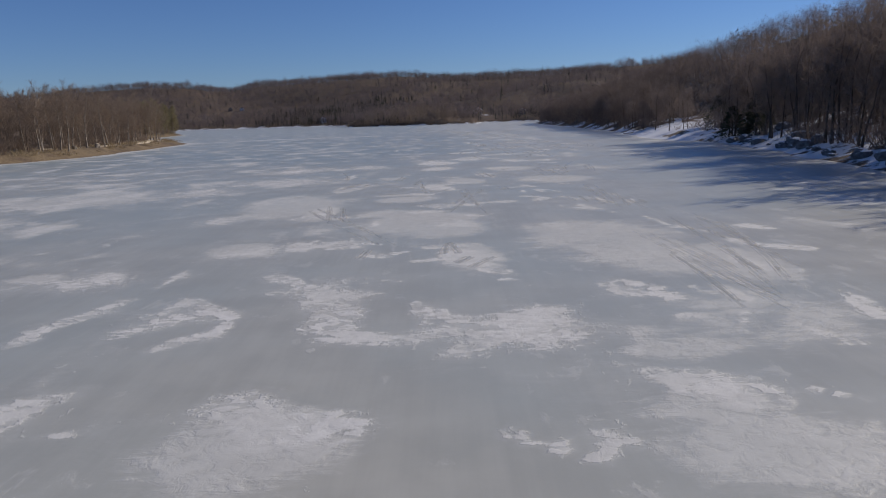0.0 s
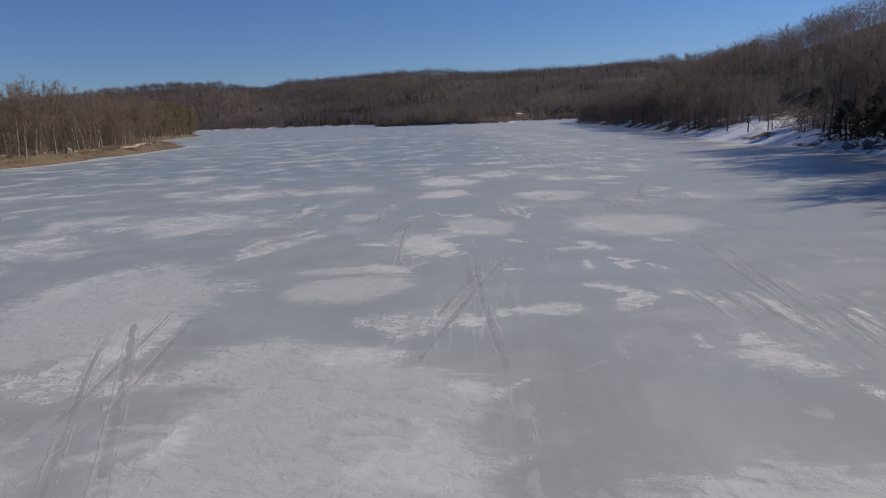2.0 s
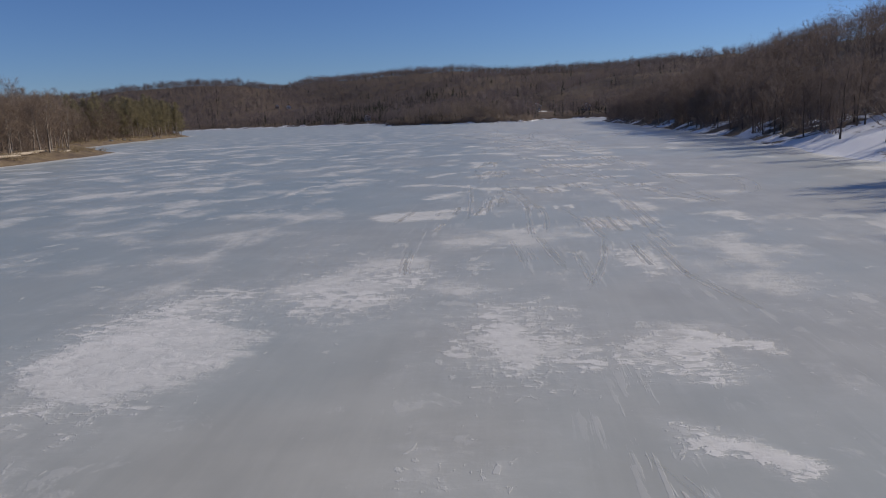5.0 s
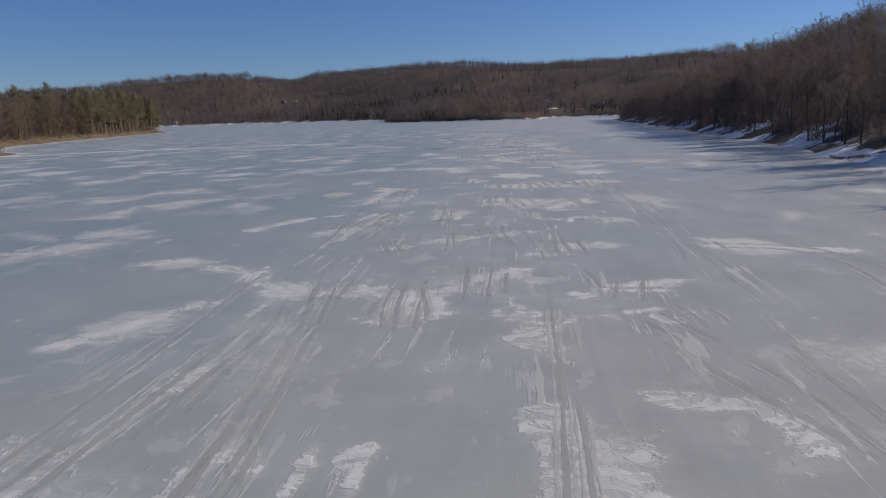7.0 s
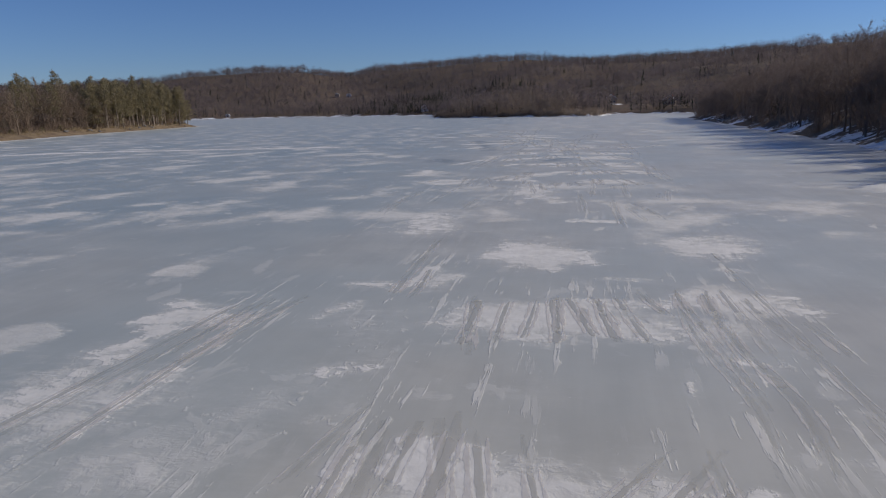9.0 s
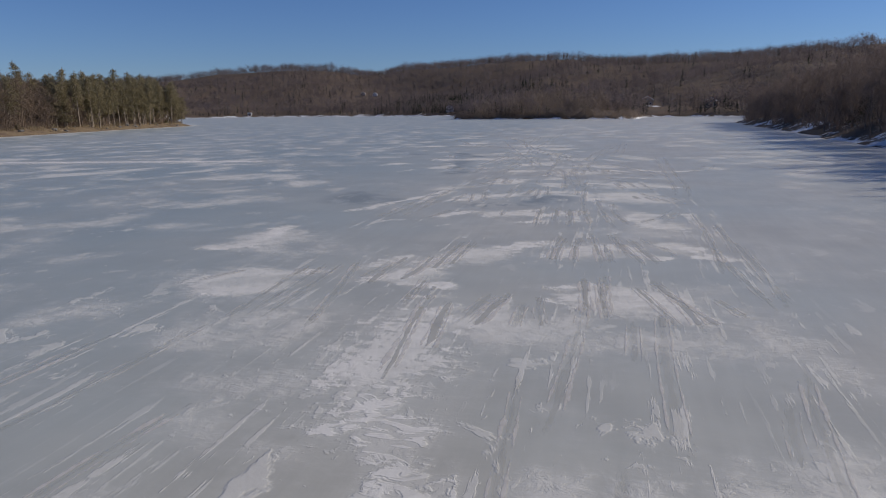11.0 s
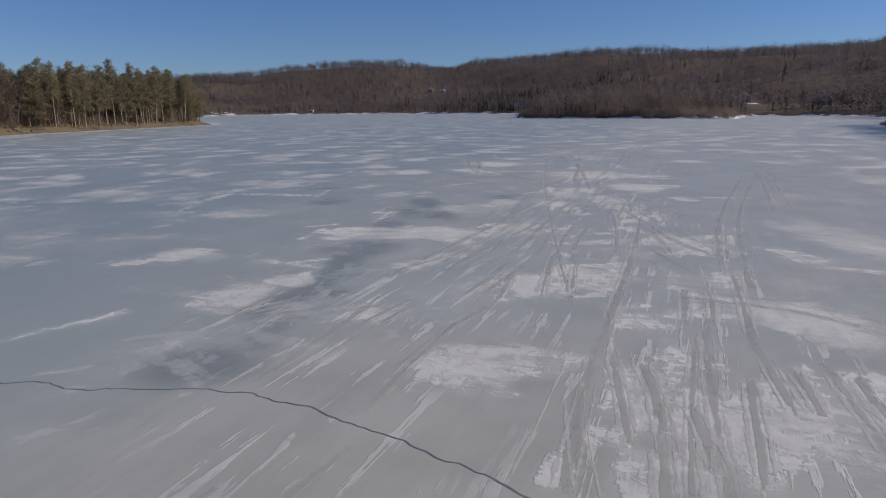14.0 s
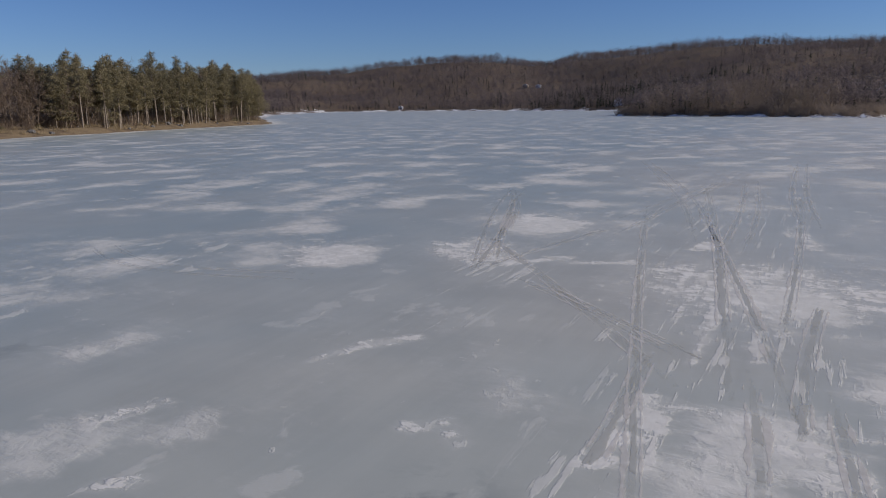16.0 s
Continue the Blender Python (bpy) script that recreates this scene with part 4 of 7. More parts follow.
CRUST += [(0.35, 0.95, 17.3, 139.9, 18.3, 139.5), (0.36, 0.95, 16.6, 145.3, 17.9, 145.1), (0.42, 0.95, 15.2, 144.2, 16.3, 144.3), (0.62, 1, 12.8, 142.5, 14.5, 143.8), (0.36, 0.95, 10.7, 141.0, 11.9, 141.6), (0.61, 1, 12.2, 151.0, 13.5, 152.7), (0.7, 0.95, 6.7, 145.1, 8.7, 146.1), (0.26, 0.95, 8.0, 143.4, 8.4, 151.4), (0.55, 0.9, 2.3, 146.8, 4.4, 150.8), (0.72, 1, 16.3, 156.8, 21.2, 156.7), (0.46, 1, 14.9, 166.6, 19.8, 166.1), (0.44, 0.95, 21.1, 148.2, 22.4, 148.6), (0.64, 0.95, 25.3, 142.6, 26.6, 141.2, 27.4, 140.3)]
CRUST += [(0.2, 1, 14.4, 154.5, 14.4, 158.3), (0.39, 1, 15.3, 157.8, 16.3, 157.3), (0.25, 1, 16.4, 158.5, 16.8, 154.5), (0.41, 1, 17.6, 157.5, 17.3, 155.4), (0.44, 1, 16.5, 153.6, 17.3, 153.7), (0.37, 1, 18.2, 157.5, 18.9, 157.5), (0.24, 1, 18.0, 154.9, 20.0, 157.7), (0.56, 1, 18.7, 153.8, 19.6, 155.1, 20.5, 156.1), (0.28, 1, 21.2, 157.8, 21.2, 155.7), (0.2, 1, 18.5, 153.0, 19.0, 152.8), (0.2, 1, 19.0, 152.8, 20.8, 152.9), (0.88, 1, 15.0, 166.1, 17.8, 166.7, 20.3, 166.0), (0.74, 1, 15.4, 175.8, 17.8, 175.9), (0.69, 1, 21.9, 168.9, 24.3, 168.8)]
CRUST += [(0.27, 1, 11.7, 153.0, 12.3, 153.2, 12.5, 151.4), (0.4, 1, 13.1, 151.4, 13.7, 151.9), (0.23, 0.95, 11.9, 149.6, 12.6, 150.6), (0.2, 0.95, 13.2, 149.6, 13.3, 150.7), (0.24, 0.95, 8.3, 150.9, 8.8, 152.0), (0.2, 0.9, 7.6, 149.9, 8.2, 152.3), (0.25, 0.9, 9.8, 151.7, 10.5, 153.0), (0.54, 0.9, 5.9, 156.2, 6.8, 158.3, 6.7, 164.4), (0.2, 0.9, 8.9, 157.7, 8.7, 165.7), (0.28, 0.95, 5.5, 151.4, 5.8, 151.8), (0.48, 0.9, 5.8, 166.7, 8.3, 165.4), (0.2, 0.95, 17.3, 150.1, 17.7, 149.5), (0.2, 1, 17.9, 150.2, 18.1, 149.3), (0.2, 0.95, 18.5, 149.4, 19.1, 148.9), (0.2, 1, 19.6, 149.5, 19.6, 148.3)]
CRUST += [(0.2, 0.95, 20.0, 149.9, 20.2, 149.6), (0.28, 0.95, 20.9, 149.7, 21.2, 149.0), (0.28, 0.95, 21.5, 149.0, 22.0, 148.7), (0.2, 1, 21.6, 152.3, 21.7, 151.5, 22.0, 151.2), (0.2, 0.95, 22.3, 149.3, 22.6, 148.8), (0.31, 0.9, 23.1, 156.9, 23.7, 155.6), (0.24, 0.9, 23.8, 156.9, 24.7, 156.1), (0.2, 0.95, 13.2, 147.7, 14.3, 147.6)]
CRUST += [(0.59, 1, 15.3, 167.6, 18.1, 168.3, 20.6, 168.5), (0.63, 1, 15.0, 166.0, 17.9, 166.6), (0.27, 1, 16.5, 165.0, 17.8, 165.2), (0.58, 1, 18.4, 167.0, 19.4, 166.4), (0.48, 1, 19.6, 166.1, 20.5, 165.9), (0.25, 0.95, 15.2, 164.5, 15.5, 164.7), (0.8, 1, 22.1, 169.6, 22.4, 169.2, 24.0, 169.3), (0.27, 1, 23.5, 173.6, 24.3, 173.2), (0.32, 0.95, 19.3, 171.7, 20.2, 171.5), (1.06, 0.95, 15.5, 175.5, 18.1, 175.4), (0.4, 0.95, 16.6, 174.0, 17.4, 173.2), (0.66, 0.95, 22.5, 178.3, 25.3, 177.1), (0.76, 1, 10.3, 180.3, 11.4, 182.7), (0.28, 1, 12.3, 169.3, 12.8, 172.6), (0.46, 1, 13.3, 170.1, 13.6, 171.4)]
CRUST += [(0.36, 0.9, 10.3, 170.0, 11.5, 170.1), (0.43, 0.9, 5.7, 165.2, 7.5, 166.7), (0.2, 0.9, 6.0, 164.1, 7.5, 166.3), (0.35, 0.75, 10.7, 165.9, 11.2, 167.7), (0.36, 0.75, 12.6, 162.1, 13.7, 162.3), (0.2, 1, 22.1, 163.8, 22.6, 163.7), (0.2, 1, 22.3, 163.0, 22.6, 162.7), (0.2, 0.95, 20.7, 162.4, 20.8, 161.8), (0.53, 0.9, 18.1, 184.5, 20.1, 184.1), (0.72, 0.9, 14.5, 197.0, 16.9, 192.0)]
CRUST += [(0.48, 0.95, 5.7, 204.0, 6.5, 204.9, 9.1, 206.0), (0.62, 0.95, 7.2, 202.5, 8.5, 203.1), (0.45, 1, 11.0, 206.9, 11.3, 207.9, 11.9, 209.3), (0.53, 1, 11.9, 205.3, 13.0, 206.8), (0.41, 1, 13.0, 204.8, 14.5, 204.8), (0.28, 0.95, 13.8, 203.1, 14.9, 203.4), (0.71, 1, 13.4, 207.9, 13.9, 209.6, 15.3, 211.4), (0.68, 1, 15.6, 210.9, 16.7, 212.9), (0.7, 1, 17.8, 210.4, 19.0, 212.0), (0.53, 1, 19.2, 211.3, 20.4, 213.0), (0.39, 1, 20.5, 212.9, 21.8, 210.7), (0.57, 1, 22.4, 213.3, 23.9, 212.9), (0.46, 0.95, 23.7, 211.2, 24.7, 210.9), (0.52, 1, 18.5, 205.1, 19.3, 205.6)]
CRUST += [(0.27, 1, 19.5, 205.3, 19.8, 203.2), (0.45, 1, 20.2, 205.2, 21.2, 205.1), (0.48, 1, 20.4, 203.4, 21.2, 203.8), (0.37, 1, 21.5, 204.9, 22.1, 203.1), (0.24, 1, 22.2, 202.5, 22.5, 202.1), (0.22, 1, 21.2, 202.9, 21.7, 201.7), (0.2, 0.95, 18.2, 203.6, 19.1, 203.3), (0.2, 1, 18.9, 204.3, 19.2, 202.8), (0.2, 1, 21.8, 205.8, 22.8, 203.7), (0.2, 1, 22.5, 203.2, 23.3, 202.2), (0.2, 1, 16.6, 201.8, 17.0, 203.4), (0.2, 1, 16.6, 200.5, 17.0, 202.6), (0.2, 0.95, 18.5, 201.1, 18.5, 202.5), (0.51, 0.95, 2.3, 209.4, 3.9, 210.1, 3.6, 215.4), (0.34, 0.9, 10.5, 220.5, 11.9, 222.5)]
CRUST += [(0.43, 0.95, 13.9, 221.8, 15.3, 223.1), (0.58, 0.95, 16.0, 221.6, 18.0, 222.8), (0.42, 0.9, 20.9, 221.2, 22.6, 218.2), (0.69, 0.85, 18.9, 230.7, 23.4, 229.4), (0.49, 0.9, 10.1, 230.3, 11.8, 230.3), (0.28, 0.75, 14.6, 201.3, 15.5, 202.5), (0.2, 0.75, 10.8, 200.9, 12.1, 200.2)]
CRUST += [(0.4, 0.9, 4.5, 221.4, 5.3, 222.8, 5.9, 225.9), (0.27, 0.95, 6.3, 226.0, 7.0, 228.8, 8.2, 234.0), (0.28, 0.9, 7.0, 227.9, 8.7, 230.4), (0.68, 0.95, 10.7, 227.7, 11.3, 229.7, 13.0, 230.1), (0.39, 0.95, 14.2, 229.4, 15.1, 231.7), (0.47, 0.95, 16.2, 231.4, 17.6, 231.0), (0.56, 0.95, 10.1, 238.7, 12.2, 241.3), (0.41, 0.95, 10.7, 220.3, 11.4, 221.4, 11.9, 222.1), (0.53, 0.95, 13.1, 220.9, 13.9, 222.0, 15.4, 222.3), (0.45, 1, 14.6, 221.7, 15.6, 221.5), (0.41, 0.95, 15.8, 219.2, 16.4, 219.4), (0.2, 1, 15.9, 222.0, 16.2, 219.4), (0.27, 0.95, 16.9, 222.2, 17.2, 223.3), (0.2, 1, 17.6, 221.5, 17.7, 222.9)]
CRUST += [(0.2, 1, 18.2, 222.5, 18.3, 219.5), (0.2, 0.95, 19.1, 219.0, 18.9, 220.7), (0.3, 0.9, 19.8, 226.7, 20.4, 225.6), (0.42, 0.95, 20.8, 221.4, 21.6, 222.8, 22.5, 222.6), (0.34, 0.95, 21.4, 220.9, 22.5, 220.4), (0.2, 0.95, 21.9, 219.7, 22.5, 219.6), (0.22, 0.95, 22.0, 218.6, 22.8, 218.3, 23.0, 217.5, 23.8, 217.3), (0.2, 0.95, 23.0, 218.4, 23.7, 218.1), (0.2, 0.95, 19.7, 216.9, 20.5, 216.5), (0.2, 0.95, 19.9, 215.8, 20.3, 216.3), (0.2, 0.95, 20.5, 216.7, 20.9, 216.8), (0.2, 0.95, 24.0, 223.8, 24.3, 220.9), (0.2, 0.95, 24.4, 223.0, 24.5, 219.2), (0.2, 0.9, 7.8, 215.5, 7.9, 216.2)]
CRUST += [(0.21, 0.9, 7.7, 217.7, 8.1, 218.5, 8.7, 218.7), (0.2, 0.8, 11.2, 216.9, 11.8, 217.7)]
CRUST += [(0.63, 1, 10.9, 238.0, 12.4, 239.5, 12.7, 241.6), (0.2, 0.95, 10.1, 236.1, 10.8, 238.5), (0.6, 1, 14.8, 238.3, 16.2, 238.4), (0.42, 1, 15.3, 236.5, 16.3, 236.3), (0.43, 1, 12.3, 229.9, 12.8, 230.4, 13.3, 231.6), (0.57, 1, 14.2, 232.2, 14.8, 233.2), (0.33, 1, 14.7, 231.3, 14.9, 231.4), (0.75, 1, 16.1, 232.7, 16.8, 232.9), (0.25, 1, 16.2, 231.0, 16.8, 230.9), (0.2, 1, 16.7, 234.1, 17.2, 231.0), (0.2, 1, 17.6, 233.2, 17.7, 230.6), (0.2, 1, 18.2, 233.0, 18.5, 230.3), (0.38, 0.95, 17.5, 239.4, 18.8, 239.0), (0.2, 1, 18.4, 229.7, 18.8, 227.8)]
CRUST += [(0.61, 1, 19.3, 230.8, 20.3, 232.2, 21.4, 231.9, 21.9, 230.5, 22.2, 229.0), (0.44, 1, 19.4, 229.6, 20.1, 229.5), (0.26, 1, 21.4, 230.1, 21.9, 229.3), (0.63, 0.95, 19.7, 238.6, 21.4, 238.5, 23.0, 237.8, 24.4, 237.2), (0.27, 0.95, 19.6, 235.9, 21.3, 236.3), (0.23, 0.95, 19.9, 239.8, 23.9, 239.5), (0.2, 0.9, 9.4, 226.9, 9.9, 231.0), (0.2, 0.9, 8.1, 230.1, 8.6, 232.3), (0.2, 0.95, 10.7, 227.5, 10.7, 230.9), (0.27, 0.95, 10.8, 228.1, 11.7, 230.1), (0.26, 0.95, 10.6, 229.1, 10.7, 231.2), (0.24, 0.85, 12.1, 228.4, 12.9, 229.2), (0.2, 0.95, 7.7, 225.8, 7.7, 228.6), (0.2, 0.9, 8.3, 226.4, 8.3, 227.9)]
CRUST += [(0.2, 0.75, 11.6, 226.3, 12.0, 226.6), (0.48, 1, 10.7, 249.7, 12.9, 249.9), (0.5, 0.95, 10.6, 258.7, 13.4, 258.8), (0.59, 0.95, 16.2, 248.1, 18.4, 248.6), (0.38, 0.9, 19.9, 252.0, 21.8, 249.5), (0.47, 0.9, 22.2, 252.5, 25.0, 250.3), (0.29, 0.95, 20.9, 244.4, 23.4, 244.1), (0.32, 0.9, 25.2, 250.1, 27.7, 252.3)]
CRUST += [(0.49, 1, 10.9, 240.2, 11.4, 241.0, 11.9, 240.8), (0.21, 1, 10.5, 241.7, 11.2, 242.2, 12.6, 242.0), (0.34, 0.95, 12.3, 241.3, 12.8, 241.6), (0.2, 0.95, 10.0, 240.3, 10.3, 242.2), (0.29, 1, 14.4, 242.0, 14.9, 242.2, 15.7, 242.8), (0.2, 1, 14.6, 241.7, 15.8, 241.9), (0.2, 0.95, 14.7, 243.6, 15.6, 244.2), (0.55, 1, 10.9, 249.0, 12.7, 249.9), (0.33, 1, 10.7, 250.7, 13.6, 251.0), (0.25, 1, 11.9, 248.3, 12.8, 248.4), (0.41, 0.95, 16.6, 247.9, 17.1, 249.8), (0.21, 0.85, 14.3, 246.8, 14.9, 247.1), (0.2, 1, 15.4, 246.8, 15.8, 244.5), (0.66, 1, 10.5, 257.3, 11.3, 258.0)]
CRUST += [(0.48, 1, 12.6, 258.2, 13.7, 258.1), (0.34, 0.95, 5.6, 259.0, 7.2, 261.2), (0.56, 0.95, -4.8, 255.8, -3.5, 258.7), (0.43, 0.9, 1.6, 251.9, 4.1, 252.8), (0.41, 0.8, 0.2, 258.0, 2.8, 257.5), (0.2, 0.95, -0.9, 247.2, 0.2, 250.7), (0.2, 0.9, 2.2, 246.1, 2.9, 246.8), (0.48, 0.95, 16.1, 265.9, 17.7, 264.8), (0.32, 0.95, 16.9, 257.6, 18.1, 256.2), (0.31, 0.95, 19.0, 257.4, 19.9, 256.1), (0.4, 0.95, 22.9, 267.9, 24.4, 266.8), (0.2, 0.95, 19.6, 249.7, 19.8, 247.6), (0.2, 0.95, 20.3, 249.2, 20.7, 247.9), (0.2, 0.95, 19.6, 244.4, 19.8, 243.6)]
CRUST += [(0.6, 1, -0.7, 264.3, 0.7, 265.7, 3.7, 266.7, 6.7, 265.9), (0.36, 1, 0.6, 263.0, 2.7, 263.0), (0.59, 1, 4.8, 264.5, 6.2, 264.2), (0.3, 0.95, -1.3, 271.0, 0.8, 272.0), (0.22, 0.95, -1.0, 262.5, -1.4, 265.2), (0.49, 1, 6.8, 266.8, 8.6, 269.0), (0.36, 1, 5.5, 258.6, 6.5, 259.5, 6.7, 261.2), (0.2, 0.95, 6.4, 258.5, 7.3, 263.3), (0.62, 1, 10.7, 257.1, 10.9, 258.2), (0.28, 1, 10.8, 256.0, 11.4, 256.5), (0.2, 1, 10.2, 255.8, 10.7, 255.4), (0.2, 1, 9.4, 256.3, 9.8, 258.9), (0.2, 1, 11.1, 258.9, 11.7, 256.6), (0.2, 1, 11.2, 262.7, 12.2, 256.8)]
CRUST += [(0.47, 0.95, 12.3, 259.4, 13.2, 259.3), (0.3, 0.95, 12.2, 261.0, 13.3, 261.4), (0.23, 0.95, 12.7, 256.4, 13.4, 256.9), (0.2, 0.95, 13.4, 257.7, 13.6, 257.0), (0.2, 1, 13.5, 259.4, 13.5, 261.5), (0.35, 0.95, 10.6, 265.0, 11.8, 265.3, 13.0, 266.5), (0.58, 0.95, 14.2, 266.2, 17.1, 268.7), (0.6, 0.95, 15.1, 264.0, 16.0, 264.4), (0.36, 1, 16.9, 265.8, 17.4, 264.3), (0.2, 0.95, 15.5, 258.5, 16.2, 257.9), (0.22, 0.95, 16.9, 261.0, 17.1, 259.1), (0.2, 0.95, 17.7, 261.3, 17.9, 259.7), (0.2, 1, 14.0, 254.9, 14.4, 254.3), (0.2, 0.95, 14.5, 255.7, 14.9, 256.1), (0.26, 0.95, 15.3, 255.0, 15.9, 255.4)]
CRUST += [(0.2, 0.95, 16.2, 256.5, 16.6, 255.9), (0.34, 0.95, 2.2, 255.1, 3.2, 255.1, 2.9, 256.9), (0.21, 1, 1.5, 258.2, 2.5, 259.1), (0.46, 0.95, -3.8, 256.9, -3.6, 258.1, -3.4, 258.9), (0.43, 0.95, 1.5, 252.9, 2.6, 253.9), (0.4, 0.9, 2.5, 252.2, 3.3, 252.8), (0.2, 0.9, 3.8, 251.8, 4.8, 252.4, 5.3, 253.5), (0.2, 0.95, 6.6, 252.6, 6.8, 254.1), (0.2, 0.95, 6.9, 251.9, 7.1, 253.5), (0.2, 0.95, 7.6, 252.2, 7.8, 254.2), (0.2, 0.8, 6.4, 251.6, 6.7, 252.4), (0.37, 0.95, -14.6, 273.1, -15.1, 275.9, -11.5, 277.4), (0.41, 0.95, 10.7, 288.0, 12.4, 288.5), (0.43, 0.9, 14.9, 282.4, 18.8, 283.6)]
CRUST += [(0.44, 0.9, 12.8, 271.9, 14.5, 275.0)]
CRUST += [(0.62, 0.95, -0.6, 264.3, -0.3, 265.2, 1.1, 266.0), (0.49, 0.95, 1.0, 264.2, 2.7, 265.2), (0.3, 0.95, 1.5, 265.6, 2.5, 267.2), (0.53, 1, 3.1, 265.8, 4.0, 266.7, 5.4, 266.5), (0.28, 1, 4.2, 265.3, 6.1, 266.2), (0.39, 1, 5.3, 265.0, 6.2, 265.4), (0.27, 0.95, 2.7, 263.9, 3.6, 264.7), (0.2, 1, 5.9, 266.5, 6.4, 266.9), (0.2, 0.95, 5.8, 267.7, 6.4, 268.8), (0.2, 1, 6.8, 266.5, 6.8, 269.0), (0.2, 1, 7.4, 266.1, 7.3, 268.9), (0.2, 1, 8.1, 266.2, 7.9, 268.9), (0.2, 1, 8.2, 267.0, 8.5, 269.1), (0.2, 1, 9.1, 266.6, 9.2, 268.1), (0.2, 1, 9.4, 267.6, 9.5, 268.8)]
CRUST += [(0.2, 1, 10.2, 268.8, 10.2, 269.8), (0.2, 0.95, 11.1, 268.5, 11.4, 269.1), (0.2, 0.95, 10.6, 266.9, 10.3, 267.5), (0.2, 0.95, 12.2, 269.0, 12.6, 269.8), (0.29, 0.95, 12.0, 267.9, 12.6, 268.0), (0.2, 0.95, 13.1, 270.5, 13.3, 269.2), (0.2, 0.95, 13.5, 268.9, 14.1, 268.6), (0.2, 0.95, 12.3, 273.4, 12.4, 277.1), (0.2, 0.95, 13.1, 275.4, 13.4, 272.4), (0.2, 0.95, 14.0, 276.2, 14.5, 272.6), (0.35, 0.95, 10.6, 278.2, 11.6, 278.0), (0.66, 1, 11.2, 287.1, 13.5, 287.4), (0.53, 1, 15.0, 282.2, 15.8, 281.4), (0.22, 0.95, 8.2, 274.9, 8.2, 278.7), (0.2, 0.95, 9.2, 274.2, 9.3, 275.9)]
CRUST += [(0.28, 0.85, 3.2, 272.8, 5.3, 272.7), (0.29, 0.9, 0.5, 270.4, 1.5, 271.1), (0.2, 0.95, -0.1, 269.0, -0.3, 271.4), (0.4, 0.95, -11.6, 276.5, -9.1, 276.9), (0.21, 0.95, -8.2, 276.2, -9.4, 280.1), (0.2, 0.95, -2.4, 265.5, -1.4, 266.6), (0.2, 0.95, 9.9, 273.6, 10.2, 273.3), (0.4, 0.9, 8.9, 296.1, 13.8, 295.0), (0.21, 0.7, 7.4, 270.9, 8.0, 271.2)]
CRUST += [(0.6, 1, -5.1, 298.1, -4.5, 299.7, -2.4, 296.9), (0.31, 0.95, -1.8, 296.6, -0.1, 298.7), (0.33, 0.95, 0.4, 297.8, 2.4, 298.7), (0.2, 0.95, -2.1, 284.6, -1.6, 286.1, -0.6, 287.4), (0.39, 0.9, 4.4, 302.4, 4.9, 304.3), (0.46, 0.9, 7.9, 308.4, 9.1, 304.6), (0.45, 0.95, 10.0, 297.2, 10.9, 296.9), (0.26, 0.95, 6.9, 296.5, 7.6, 294.6), (0.2, 0.95, 7.7, 296.9, 8.2, 293.6), (0.2, 0.95, 8.7, 297.3, 9.0, 293.4), (0.29, 0.9, 5.4, 296.6, 5.0, 294.9), (0.2, 1, 6.3, 290.5, 6.2, 294.8), (0.2, 1, 6.4, 288.7, 6.3, 291.0), (0.2, 0.95, 7.6, 290.6, 7.8, 289.4), (0.2, 1, 6.2, 283.6, 6.1, 286.3)]
CRUST += [(0.2, 1, 5.6, 283.3, 5.6, 286.0), (0.2, 0.95, 5.5, 282.8, 5.5, 284.3), (0.24, 0.9, 6.8, 286.0, 7.9, 286.0), (0.2, 0.9, 7.5, 285.3, 7.9, 283.2), (0.32, 0.9, 8.1, 285.6, 8.6, 284.8), (0.2, 0.9, 8.8, 287.0, 9.1, 285.1), (0.24, 0.9, 8.1, 283.7, 9.0, 284.0), (0.23, 0.9, 9.5, 284.8, 9.9, 284.2), (0.2, 0.95, 7.2, 284.6, 7.4, 282.7), (0.28, 0.65, -3.9, 279.8, -3.3, 281.3), (0.21, 0.65, -1.7, 278.3, -1.1, 279.0), (0.2, 0.95, 2.4, 283.2, 3.2, 282.3), (0.2, 0.95, 1.9, 282.6, 2.1, 282.6), (0.2, 0.9, 9.3, 286.1, 10.1, 286.0)]
DRIFTS += laid(0.0, [(-4.0, 12.4, 2.1, 2.0, 0.8), (6.3, 11.9, 2.3, 2.4, 0.7), (9.6, 20.1, 3.5, 3.8, 0.6), (8.1, 32.6, 4.2, 4.5, 0.6), (-1.4, 41.1, 3.8, 5.0, 0.9), (-11.0, 49.4, 3.5, 5.4, 0.8), (-31.8, 61.4, 8.5, 9.0, 0.7), (-10.2, 33.6, 1.7, 1.8, 0.9), (-14.2, 28.4, 1.0, 1.0, 0.8), (-17.4, 28.6, 1.3, 1.0, 0.8), (5.4, 13.7, 1.6, 1.5, 0.6), (1.4, 30.3, 1.5, 3.0, 0.9)])
DRIFTS += laid(1.5, [(0.0, 38.3, 2.3, 3.1, 0.95), (-2.1, 45.3, 3.0, 1.8, 0.8), (7.3, 33.6, 3.7, 4.5, 0.6), (8.9, 28.1, 2.3, 2.8, 0.6), (-9.9, 49.3, 2.9, 3.3, 0.8), (-9.5, 32.8, 1.6, 1.6, 0.6)])
